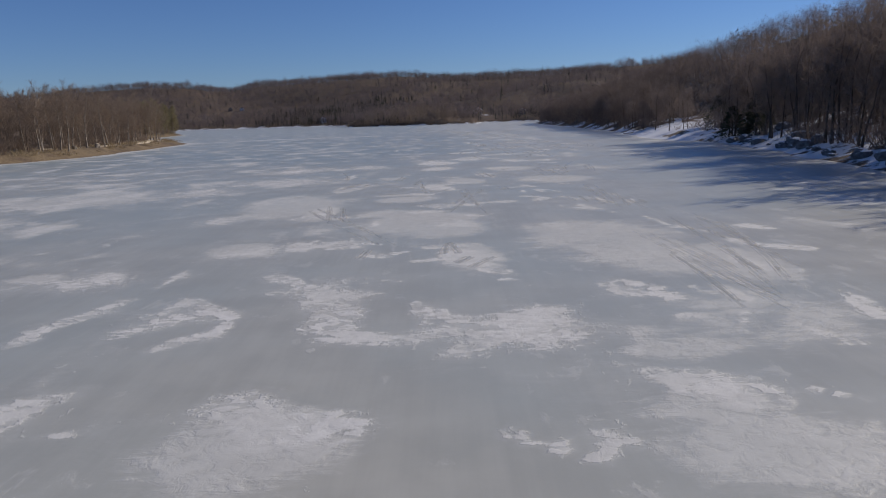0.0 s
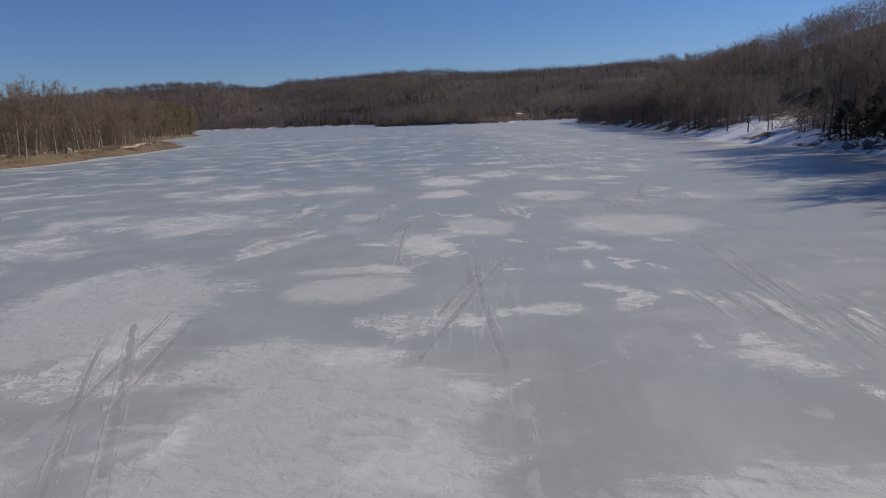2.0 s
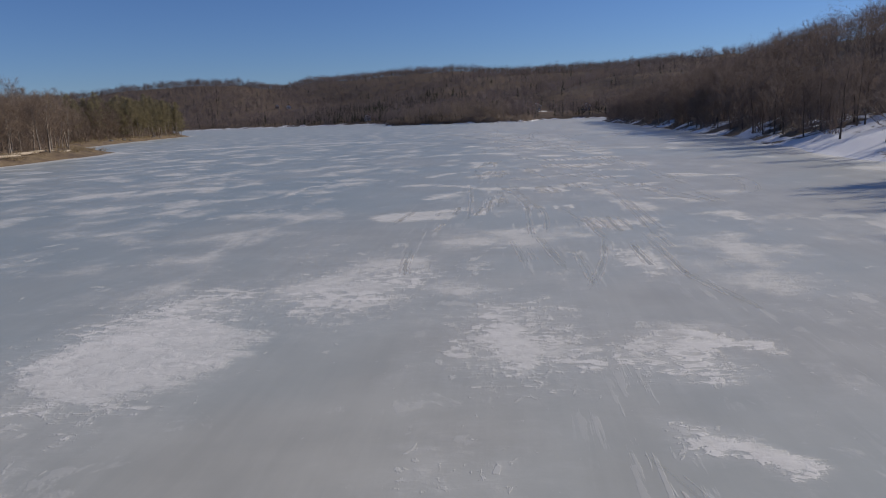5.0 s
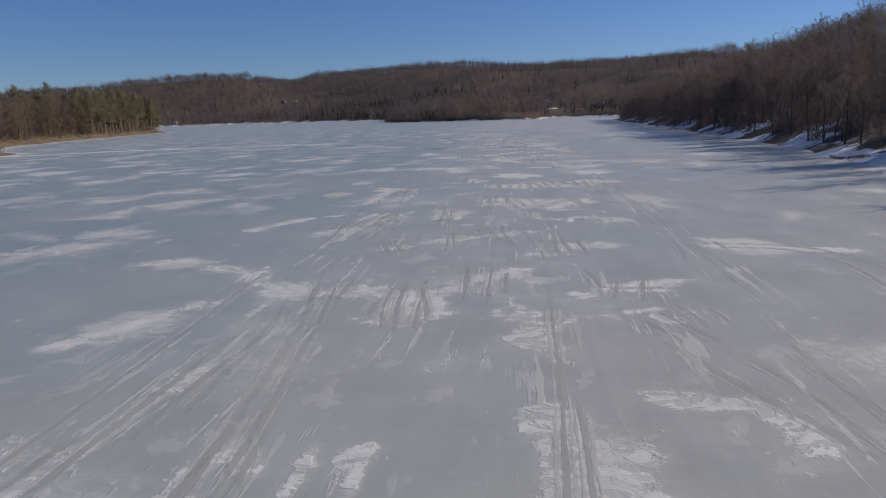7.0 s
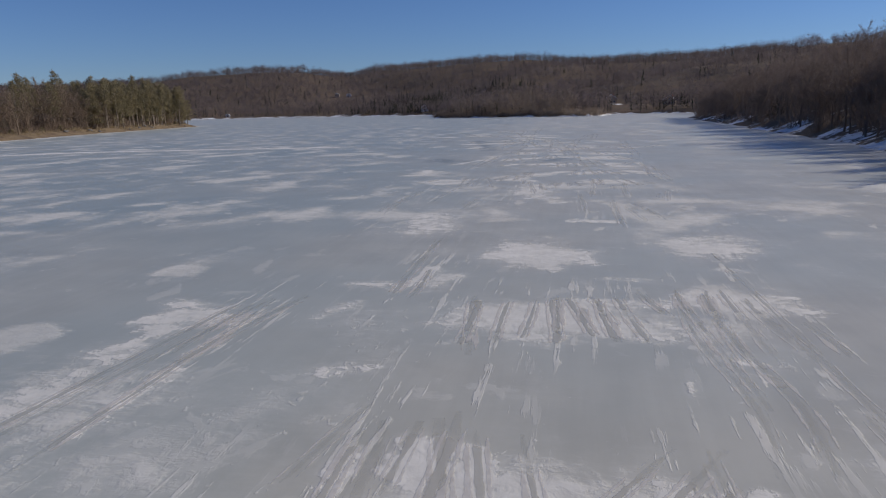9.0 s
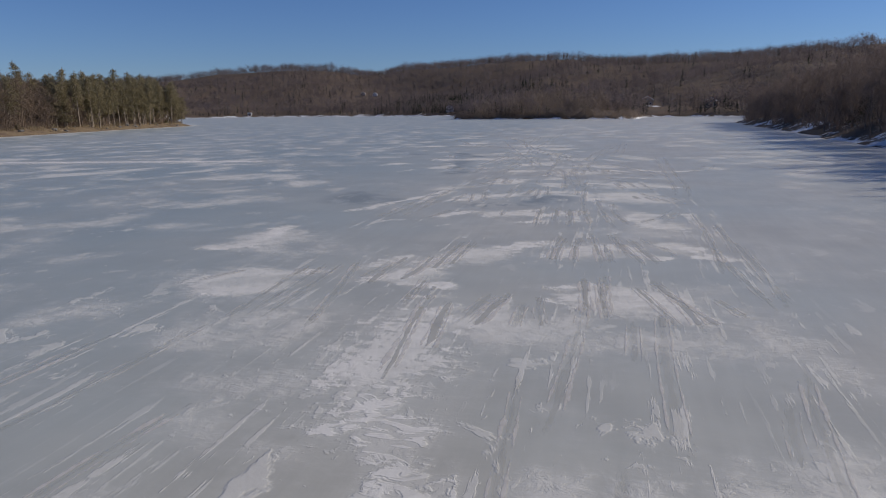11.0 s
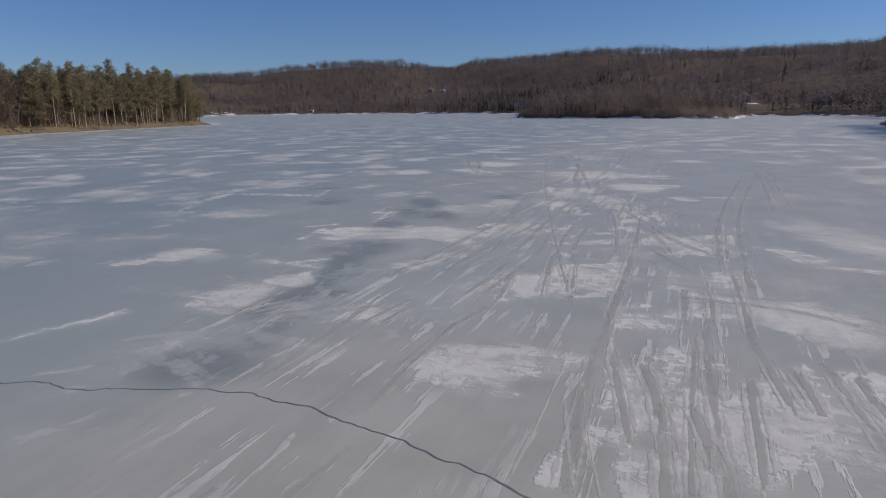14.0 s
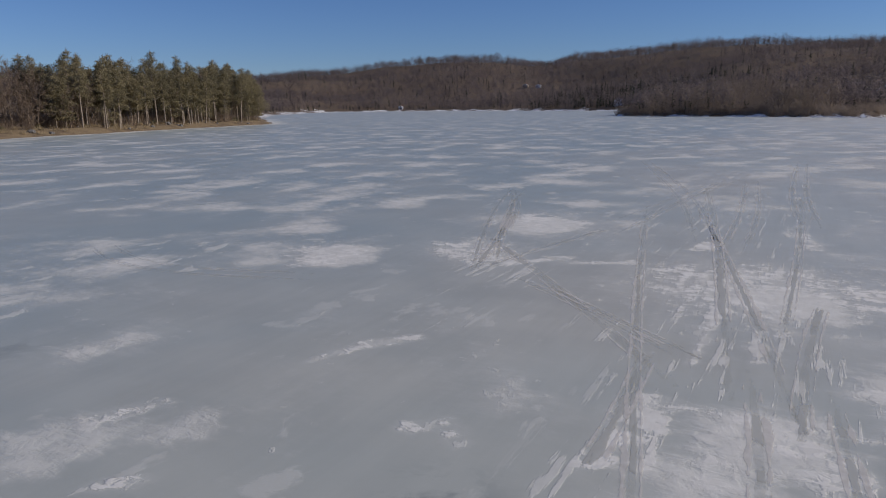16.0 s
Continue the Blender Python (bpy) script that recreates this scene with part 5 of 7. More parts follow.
DRIFTS += laid(2.9, [(-11.2, 51.9, 4.3, 6.4, 0.85), (-2.8, 45.0, 3.3, 2.1, 0.85), (0.1, 40.4, 1.9, 1.9, 0.85), (-2.8, 53.1, 2.4, 2.1, 0.95), (10.9, 65.5, 3.5, 2.7, 0.8), (7.7, 80.6, 2.6, 2.9, 0.8), (9.8, 45.0, 1.5, 1.8, 0.5)])
DRIFTS += laid(3.5, [(2.2, 67.3, 2.0, 3.8, 0.85), (10.9, 66.2, 3.5, 3.7, 0.8), (-0.5, 61.9, 1.2, 2.7, 0.8), (-3.9, 56.1, 1.7, 1.0, 0.8), (8.1, 81.8, 3.0, 2.8, 0.95), (0.3, 94.1, 2.6, 2.9, 0.9), (-0.5, 85.4, 1.8, 1.8, 0.9), (-1.6, 56.2, 1.0, 1.0, 0.8), (-5.1, 72.1, 1.7, 2.8, 0.5)])
DRIFTS += laid(4.3, [(8.0, 80.6, 2.8, 3.3, 1.0), (-0.6, 94.3, 2.2, 3.5, 1.0), (-0.5, 83.8, 2.2, 2.8, 0.6), (4.7, 74.0, 1.2, 3.0, 0.3), (-8.3, 89.0, 1.6, 2.6, 0.4)])
DRIFTS += laid(6.2, [(4.0, 119.1, 2.6, 2.2, 0.85), (5.3, 129.8, 1.8, 1.7, 0.7), (22.4, 116.8, 1.1, 1.7, 0.75), (15.3, 114.7, 1.4, 1.8, 0.6), (18.3, 121.7, 1.0, 2.5, 0.5)])
DRIFTS += laid(7.2, [(2.4, 138.4, 1.1, 1.4, 0.8), (8.8, 133.7, 1.5, 1.9, 0.5), (13.5, 132.0, 1.0, 1.8, 0.5), (21.2, 134.6, 1.7, 0.8, 0.6), (26.4, 141.1, 1.9, 2.1, 0.8), (17.2, 130.3, 0.8, 0.9, 0.5)])
DRIFTS += laid(10.6, [(17.7, 156.1, 3.5, 2.7, 0.7), (12.6, 151.5, 1.1, 1.9, 0.6), (17.8, 166.7, 3.3, 2.1, 0.8), (3.0, 163.1, 1.2, 1.6, 0.85), (21.6, 149.2, 1.1, 0.8, 0.6), (6.9, 159.3, 2.6, 4.8, 0.4), (25.1, 158.4, 1.7, 3.6, 0.4)])
DRIFTS += laid(11.5, [(17.7, 166.7, 3.1, 2.0, 0.8), (22.8, 169.4, 1.3, 1.9, 0.8), (3.0, 171.3, 1.0, 1.0, 0.9), (16.7, 175.4, 1.8, 2.5, 0.7), (23.8, 177.6, 1.8, 1.9, 0.7), (6.8, 165.5, 1.9, 2.2, 0.4), (13.1, 171.3, 1.1, 2.6, 0.5)])
DRIFTS += laid(14.5, [(7.6, 203.8, 2.2, 2.5, 0.7), (13.0, 205.8, 1.7, 2.4, 0.6), (14.7, 209.8, 1.8, 1.7, 0.8), (19.7, 211.6, 2.3, 2.4, 0.6), (20.5, 204.3, 1.8, 2.4, 0.8), (23.0, 212.8, 1.2, 1.7, 0.7), (22.2, 202.6, 1.2, 1.0, 0.6), (21.9, 229.7, 3.3, 3.2, 0.7), (3.8, 212.6, 2.3, 2.9, 0.6)])
DRIFTS += laid(15.0, [(14.0, 221.7, 2.1, 1.8, 0.5), (21.5, 221.8, 1.2, 2.4, 0.6), (22.8, 218.7, 1.3, 1.6, 0.5), (21.6, 230.8, 2.6, 3.2, 0.7)])
DRIFTS += laid(17.4, [(11.9, 239.1, 1.5, 2.3, 0.7), (12.9, 230.5, 1.5, 1.3, 0.7), (15.5, 232.3, 1.4, 1.8, 0.6), (21.0, 230.6, 1.9, 2.0, 0.8), (22.3, 237.7, 2.9, 2.0, 0.7), (10.7, 229.6, 1.3, 1.6, 0.5), (15.6, 237.7, 1.0, 2.5, 0.5), (18.1, 231.8, 0.7, 2.5, 0.4)])
DRIFTS += laid(19.9, [(11.4, 240.9, 1.3, 0.8, 0.7), (15.1, 242.5, 0.9, 1.0, 0.8), (11.7, 249.7, 1.7, 1.9, 0.7), (16.8, 248.2, 0.7, 2.0, 0.5), (11.2, 258.1, 2.0, 2.5, 0.4)])
DRIFTS += laid(21.2, [(3.1, 265.2, 3.8, 1.9, 0.9), (10.9, 257.3, 0.7, 1.6, 0.9), (12.7, 259.0, 0.7, 2.4, 0.5), (6.2, 259.4, 1.2, 1.0, 0.6), (2.2, 253.3, 1.1, 1.9, 0.7), (6.9, 253.0, 1.3, 1.0, 0.4), (15.7, 266.2, 1.8, 2.7, 0.6), (16.8, 259.7, 0.7, 2.0, 0.5), (15.8, 255.5, 1.3, 0.7, 0.5), (-3.9, 258.0, 1.5, 1.6, 0.7), (2.8, 255.5, 1.0, 0.9, 0.7)])
DRIFTS += laid(24.3, [(2.5, 265.4, 3.4, 1.8, 0.75), (4.8, 275.2, 1.7, 2.1, 0.4), (12.0, 287.1, 2.0, 1.7, 0.8)])
DRIFTS += laid(28.2, [(-8.9, 295.1, 1.9, 2.1, 0.9), (-14.2, 299.7, 1.8, 1.7, 0.8), (-3.7, 305.0, 1.7, 2.4, 0.8), (-14.2, 309.5, 1.8, 2.6, 0.7), (-15.8, 290.6, 1.7, 1.2, 0.5), (-3.6, 279.0, 1.6, 1.5, 0.5), (-2.2, 280.4, 1.7, 1.3, 0.5), (8.0, 294.9, 2.2, 2.7, 0.7), (8.4, 285.1, 1.9, 1.9, 0.7), (-8.3, 282.3, 1.2, 0.7, 0.5)])
CRUST += [(0.44, 1, 5.9, 24.1, 6.4, 23.0, 6.9, 22.7), (0.2, 1, 6.7, 24.8, 7.3, 24.1, 7.5, 22.4), (0.2, 1, 7.3, 22.0, 7.6, 22.0), (0.2, 1, 7.2, 20.1, 7.6, 20.3, 7.8, 20.2), (0.34, 0.95, 12.1, 27.8, 12.4, 26.2), (0.62, 0.95, 16.2, 36.2, 16.7, 34.8), (0.24, 0.9, 13.7, 33.0, 14.3, 30.6), (0.2, 0.9, 10.4, 25.2, 10.8, 22.5), (0.2, 0.9, 9.6, 23.8, 9.9, 21.6), (0.21, 0.85, 9.8, 28.4, 10.1, 25.5), (0.2, 0.9, 4.8, 17.3, 4.8, 17.2), (0.2, 0.8, 9.1, 20.2, 8.6, 19.1), (0.2, 0.85, 8.8, 23.7, 9.0, 22.6)]
CRUST += [(0.45, 1, 16.6, 249.1, 16.5, 247.7), (0.2, 1, 16.5, 246.4, 16.4, 245.8), (0.2, 0.95, 16.1, 249.9, 16.3, 245.9), (0.2, 0.95, 17.4, 250.9, 17.4, 248.4, 17.3, 246.3), (0.2, 0.95, 17.9, 251.5, 18.0, 248.6, 18.0, 247.3), (0.2, 1, 18.6, 252.1, 18.6, 249.8, 18.6, 248.1), (0.2, 1, 19.4, 252.1, 19.3, 250.3, 19.5, 249.1), (0.28, 0.95, 19.7, 256.6, 20.0, 254.8), (0.26, 0.95, 18.1, 256.9, 18.6, 254.6), (0.25, 0.95, 19.0, 257.2, 19.2, 254.8), (0.47, 0.95, 14.6, 254.9, 15.1, 254.2), (0.22, 0.95, 13.9, 255.6, 14.4, 254.0), (0.2, 0.95, 15.6, 253.1, 15.9, 249.8), (0.2, 0.95, 15.3, 250.9, 15.7, 247.8)]
CRUST += [(0.2, 0.95, 14.5, 250.7, 15.1, 247.6), (0.2, 0.95, 15.1, 247.4, 15.4, 245.4), (0.2, 0.95, 15.6, 246.8, 15.8, 245.6), (0.2, 0.95, 16.3, 251.7, 17.0, 251.3), (0.2, 0.9, 14.2, 246.9, 14.6, 247.4, 14.9, 247.1), (0.2, 0.9, 14.2, 246.4, 14.5, 246.7), (0.2, 0.9, 14.1, 245.9, 14.1, 245.3), (0.64, 0.95, 19.5, 266.0, 20.5, 264.6), (0.4, 0.95, 20.9, 263.2, 22.1, 263.1), (0.53, 0.95, 16.4, 255.8, 17.1, 255.7), (0.21, 0.9, 15.7, 258.5, 16.3, 257.0), (0.2, 0.95, 17.7, 261.7, 17.6, 255.9)]
CRUST += [(0.76, 0.95, 10.6, 288.4, 12.0, 288.6), (0.64, 0.95, 13.1, 289.4, 14.3, 289.5), (0.29, 0.95, 10.2, 286.1, 11.6, 286.0), (0.23, 0.95, 10.1, 281.7, 10.8, 280.1, 11.5, 279.6), (0.23, 0.9, 10.3, 279.1, 11.3, 278.5), (0.2, 0.95, 12.1, 278.1, 12.1, 274.1), (0.2, 0.95, 12.5, 277.9, 12.6, 275.4, 12.7, 274.1), (0.2, 0.95, 12.9, 278.4, 13.1, 277.0), (0.24, 0.9, 7.8, 278.0, 8.1, 275.1), (0.2, 0.95, 6.8, 279.3, 7.1, 276.2), (0.2, 0.9, 8.5, 277.5, 8.7, 275.1), (0.2, 0.9, 9.2, 275.6, 9.2, 274.7), (0.2, 0.85, 9.8, 275.2, 9.9, 274.2), (0.2, 0.9, 9.8, 273.8, 10.3, 273.5, 10.6, 274.2)]
CRUST += [(0.26, 0.85, 4.1, 276.8, 5.0, 276.8), (0.21, 0.95, 6.2, 286.1, 6.3, 283.1), (0.2, 0.95, 9.0, 285.7, 9.3, 281.9), (0.2, 0.9, 9.7, 282.6, 9.8, 278.5), (0.59, 0.95, 11.8, 296.3, 13.4, 296.9)]
DRIFTS += laid(0.8, [(9.5, 30.4, 3.8, 5.1, 0.75), (12.1, 27.1, 1.8, 4.1, 0.85), (6.3, 17.3, 1.7, 1.1, 0.7), (7.7, 35.5, 4.2, 4.8, 0.7), (9.9, 22.6, 1.2, 1.7, 0.6), (5.8, 18.7, 1.2, 0.9, 0.55)])
DRIFTS += laid(20.2, [(16.6, 248.4, 0.6, 2.3, 0.8), (18.2, 248.9, 1.5, 2.9, 0.5), (19.0, 255.9, 1.7, 2.6, 0.8), (14.6, 261.5, 4.5, 6.8, 0.4), (22.5, 269.5, 2.1, 7.5, 0.6), (15.2, 249.0, 0.9, 3.1, 0.5)])
DRIFTS += laid(25.4, [(7.9, 277.1, 1.0, 2.3, 0.6), (10.9, 280.3, 1.5, 2.2, 0.8), (12.0, 287.9, 2.4, 2.9, 0.8), (12.5, 276.0, 0.7, 2.5, 0.7), (4.7, 277.1, 1.2, 1.5, 0.6), (7.9, 282.2, 1.9, 3.4, 0.5)])
TRACKS += [(-7.1, 42.0, -8.1, 47.3), (-3.8, 30.7, -3.6, 32.5), (1.2, 28.1, 2.1, 29.8)]
TRACKS += [(1.9, 46.9, 2.2, 56.5), (2.9, 45.9, 2.5, 56.5), (0.6, 47.2, 3.3, 56.4), (2.7, 46.8, 3.0, 55.4), (-7.1, 42.6, -8.1, 49.6), (9.3, 51.9, 9.5, 49.1), (11.1, 51.0, 11.1, 46.9), (11.9, 51.6, 11.6, 47.2)]
TRACKS += [(-1.3, 57.9, -1.8, 67.4), (2.1, 55.2, 2.2, 57.1), (2.7, 55.2, 2.9, 57.0), (3.0, 55.1, 3.2, 57.4), (2.5, 55.3, 2.6, 56.9), (5.1, 60.5, 5.3, 57.7), (5.5, 60.6, 5.8, 58.0), (3.4, 58.7, 3.3, 56.9), (-9.1, 62.2, -7.5, 67.2), (-8.7, 63.1, -7.5, 67.5)]
TRACKS += [(12.3, 86.6, 11.5, 71.1), (11.9, 78.6, 11.6, 71.0), (10.5, 78.7, 10.7, 71.1), (10.6, 77.0, 10.8, 72.4), (3.8, 75.8, 4.0, 72.7), (4.2, 76.9, 4.5, 72.5), (4.9, 75.4, 5.2, 71.2), (4.7, 73.0, 4.6, 71.2), (7.1, 81.1, 7.3, 78.9), (13.5, 83.2, 13.6, 78.5), (13.0, 80.1, 12.9, 74.9)]
TRACKS += [(7.5, 119.8, 6.9, 134.9), (8.5, 119.4, 8.8, 128.6), (14.1, 115.1, 14.4, 113.0), (10.5, 125.0, 9.8, 134.6), (21.8, 126.3, 22.8, 121.9), (23.6, 128.0, 23.7, 122.2), (10.2, 120.6, 8.7, 133.3), (14.5, 116.5, 14.7, 112.8), (15.4, 116.6, 15.5, 112.5)]
TRACKS += [(10.0, 33.6, 10.5, 21.7), (10.6, 33.5, 10.9, 22.4), (9.9, 29.1, 9.4, 21.8), (9.4, 34.8, 10.2, 29.9)]
TRACKS += [(17.6, 253.8, 18.1, 249.6), (18.4, 252.8, 18.6, 248.3), (17.9, 252.2, 18.2, 247.7), (17.4, 250.6, 17.4, 246.7), (14.3, 251.8, 15.1, 247.6), (15.0, 251.2, 15.8, 246.9), (19.1, 251.9, 19.4, 248.4), (17.5, 259.9, 17.6, 253.8)]
TRACKS += [(12.3, 277.8, 12.3, 273.9), (5.5, 277.0, 5.9, 273.3), (5.5, 279.7, 5.7, 274.9), (5.9, 281.0, 6.4, 276.6), (10.2, 281.2, 11.5, 279.2), (10.5, 282.4, 12.0, 279.0), (10.7, 284.3, 12.2, 279.9), (12.0, 279.8, 12.2, 274.2)]
TRACKS += [(10.0, 129.2, 10.1, 134.8), (10.9, 129.3, 11.1, 133.5), (12.9, 129.4, 12.8, 133.6), (13.3, 130.0, 12.9, 134.6), (13.8, 130.2, 13.5, 135.0), (15.6, 129.4, 15.1, 134.7), (23.7, 171.3, 24.1, 137.0), (24.4, 142.7, 24.1, 137.5), (18.6, 145.7, 18.9, 139.7), (19.3, 136.9, 19.6, 134.4), (13.2, 142.6, 12.3, 152.8), (7.6, 143.4, 6.8, 153.0), (21.2, 135.3, 20.7, 132.5), (20.9, 131.3, 21.3, 129.9), (21.6, 131.9, 21.9, 129.9)]
TRACKS += [(16.1, 159.2, 16.9, 153.3), (16.8, 158.6, 17.4, 153.7), (17.4, 153.7, 20.7, 158.9), (17.9, 153.8, 20.5, 158.3), (20.0, 157.2, 20.3, 155.3), (12.4, 148.8, 12.1, 153.9), (13.0, 149.6, 12.7, 153.2), (8.7, 147.7, 9.3, 151.4), (8.8, 146.8, 9.9, 151.4), (24.0, 162.8, 23.6, 151.0), (23.5, 159.2, 23.7, 154.5), (24.9, 160.6, 24.7, 154.2), (17.8, 152.1, 17.5, 149.3), (20.8, 149.3, 21.1, 148.5), (21.5, 149.4, 21.6, 148.5)]
TRACKS += [(14.8, 166.0, 18.1, 166.9), (18.2, 169.2, 18.9, 165.5), (18.9, 168.8, 19.4, 165.4), (15.1, 168.3, 15.6, 164.1), (15.5, 168.8, 15.9, 164.7), (17.5, 168.6, 17.8, 165.0), (20.3, 170.0, 20.9, 167.5), (12.3, 169.4, 12.0, 177.8), (13.0, 168.0, 13.2, 174.2), (7.3, 161.8, 7.5, 167.3), (8.4, 161.2, 8.5, 166.5), (8.6, 161.7, 9.4, 167.5), (22.2, 169.3, 22.3, 164.1), (23.9, 170.0, 24.4, 165.4), (14.7, 160.7, 14.1, 170.2), (23.7, 170.4, 24.2, 167.6)]
TRACKS += [(9.1, 200.8, 8.7, 206.4), (10.0, 201.2, 10.5, 206.8), (11.5, 200.9, 11.7, 207.1), (12.9, 200.4, 13.0, 206.5), (11.9, 205.0, 12.2, 208.2), (13.1, 203.9, 13.1, 206.5), (13.6, 208.0, 13.9, 213.1), (17.8, 214.7, 17.8, 210.0), (18.6, 214.1, 18.7, 209.9), (19.3, 215.0, 19.8, 209.4), (20.3, 215.2, 21.4, 209.7), (21.0, 214.6, 21.9, 210.3), (24.5, 224.9, 25.0, 206.9), (25.1, 223.6, 25.0, 204.7), (24.2, 214.5, 24.7, 208.3), (16.5, 200.5, 16.8, 203.3), (16.9, 200.6, 17.1, 202.9), (21.1, 205.4, 22.0, 201.8), (21.8, 205.9, 23.1, 202.1), (22.2, 205.7, 23.4, 202.1), (20.0, 207.2, 20.1, 202.7), (25.3, 208.1, 25.2, 204.8)]
TRACKS += [(13.3, 228.3, 13.6, 235.3), (13.8, 229.5, 14.1, 234.0), (15.0, 230.7, 14.8, 234.2), (15.7, 230.9, 15.1, 236.3), (15.8, 231.3, 15.6, 234.9), (11.8, 227.4, 10.9, 233.1), (9.4, 236.0, 10.4, 244.1), (10.2, 235.9, 10.4, 241.9), (17.1, 231.0, 16.6, 236.7), (17.7, 230.1, 17.6, 234.9), (18.4, 229.3, 18.4, 234.2), (18.9, 228.2, 18.8, 233.6), (17.8, 235.0, 17.4, 242.8), (15.5, 234.4, 14.4, 242.0), (16.9, 236.8, 16.6, 243.5), (20.4, 239.6, 20.9, 236.3), (21.4, 239.9, 21.9, 236.6), (22.3, 239.5, 22.9, 235.5), (22.2, 232.8, 22.6, 230.1), (8.0, 225.5, 8.0, 228.8), (9.8, 226.6, 9.9, 230.7)]
TRACKS += [(7.1, 247.6, 6.8, 253.7), (7.9, 246.8, 7.6, 253.9), (8.9, 246.7, 9.6, 253.7), (10.0, 247.1, 10.3, 253.9), (14.6, 249.1, 15.7, 244.0), (14.9, 250.2, 16.1, 244.1), (18.2, 251.3, 18.6, 245.0), (17.9, 252.2, 18.3, 246.5), (18.7, 251.9, 19.3, 246.3), (16.3, 245.8, 16.3, 252.9), (10.7, 240.4, 10.8, 242.1), (11.7, 240.5, 11.7, 242.0), (12.3, 240.7, 12.2, 242.3), (8.5, 239.3, 8.6, 241.6), (14.0, 251.0, 14.3, 245.8)]
TRACKS += [(10.0, 256.0, 9.9, 259.4), (9.4, 256.1, 9.6, 258.9), (11.7, 256.1, 10.9, 260.6), (12.1, 256.3, 11.2, 262.8), (12.3, 256.9, 11.3, 264.0), (13.7, 256.3, 13.2, 273.4), (14.2, 254.3, 13.8, 263.7), (14.2, 265.0, 15.5, 261.4), (14.7, 265.2, 16.6, 259.0), (16.7, 261.4, 17.0, 257.5), (17.7, 262.2, 17.8, 258.8), (6.7, 251.9, 7.0, 253.9), (7.6, 251.9, 8.0, 254.3), (3.6, 251.4, 4.5, 253.5), (6.3, 258.6, 6.5, 265.2), (7.6, 258.6, 7.8, 262.8), (8.1, 266.6, 8.4, 270.6)]
TRACKS += [(6.3, 264.9, 6.7, 269.7), (6.8, 265.1, 7.2, 269.6), (7.4, 265.4, 7.8, 269.8), (7.9, 265.6, 8.3, 269.7), (8.6, 265.9, 8.7, 269.3), (9.1, 266.1, 9.1, 268.9), (10.0, 266.9, 9.9, 268.3), (6.3, 270.9, 5.6, 280.3), (7.5, 274.7, 7.3, 283.0), (8.3, 274.5, 8.1, 282.3), (9.3, 273.9, 8.7, 283.5), (12.8, 271.6, 13.1, 277.0), (13.1, 276.4, 13.5, 268.0), (13.6, 277.7, 14.4, 270.6), (14.2, 276.9, 14.7, 272.4), (10.2, 289.0, 12.6, 277.3)]
# the same machines ran on over the lake
ON = np.random.default_rng(5)
for y0, y1, x0, x1 in ((98, 117, 5, 19), (180, 203, 7, 24)):
    for k in range(15):
        x, y = ON.uniform(x0, x1), ON.uniform(y0, y1 - 5)
        TRACKS.append((x, y, x + ON.normal(0, 0.6), y + ON.uniform(4, 10)))
CURVED = [
    [(24.6, 141.2), (29.1, 141.1), (29.5, 135.3), (28.1, 129.7), (26.9, 126.5), (25.6, 125.8)],
    [(22.6, 128.0), (23.2, 125.5), (23.5, 122.5)],
    [(15.6, 257.9), (20.9, 257.1), (23.2, 250.8), (24.3, 245.0)],
    [(27.8, 251.1), (29.3, 255.6), (29.7, 258.6)],
    [(25.5, 272.0), (25.1, 248.9), (25.2, 237.1), (24.6, 229.5)],
    [(21.6, 305.4), (21.1, 287.5), (20.7, 277.1)],
    [(20.2, 298.8), (17.8, 276.1), (17.5, 266.2), (17.6, 261.3)],
    [(14.5, 270.6), (15.8, 266.9), (17.3, 264.4)],
    [(-0.1, 309.3), (0.9, 318.7), (3.0, 332.3)],
    [(-2.5, 295.9), (-5.3, 302.8), (-9.5, 315.0), (-10.6, 319.7)],
    [(-7.7, 348.7), (-2.2, 331.7), (2.4, 315.7), (4.6, 304.2)],
    [(4.3, 331.9), (5.7, 313.6), (5.8, 302.1)],
    [(7.6, 350.3), (7.8, 322.2), (8.8, 309.2)],
    [(-20.2, 292.1), (-16.5, 290.3), (-12.6, 290.1), (-7.4, 291.6)],
    [(21.9, 170.7), (21.7, 166.0), (22.1, 163.2), (22.4, 160.9), (22.0, 158.4)],
]
WET += laid(25.0, [(2.7, 261.5, 1.5, 1.3, 0.9), (2.4, 263.2, 1.0, 1.2, 0.8)])
RIDGE = [(-88, 238), (-78, 243), (-65, 252.8), (-42.5, 257.3), (-22, 260)]  # a refrozen crack with snow blown against it


def laid_field(rows, x, y):
    """1 in the heart of the patches, 0 at their rims, below 0 outside."""
    best = np.full(x.shape, -1.0)
    for cx, cy, rx, ry, strong, turn in rows:
        near = (np.abs(x - cx) < 3.5 * max(rx, ry)) & (np.abs(y - cy) < 3.5 * max(rx, ry))
        u, v = x[near] - cx, y[near] - cy
        a, b = u * math.cos(turn) + v * math.sin(turn), v * math.cos(turn) - u * math.sin(turn)
        r = np.sqrt((a / rx) ** 2 + (b / ry) ** 2)
        best[near] = np.maximum(best[near], np.clip(0.55 * (1.05 - r), -1, 0.34) + (strong - 0.85) * 0.5)
    return best


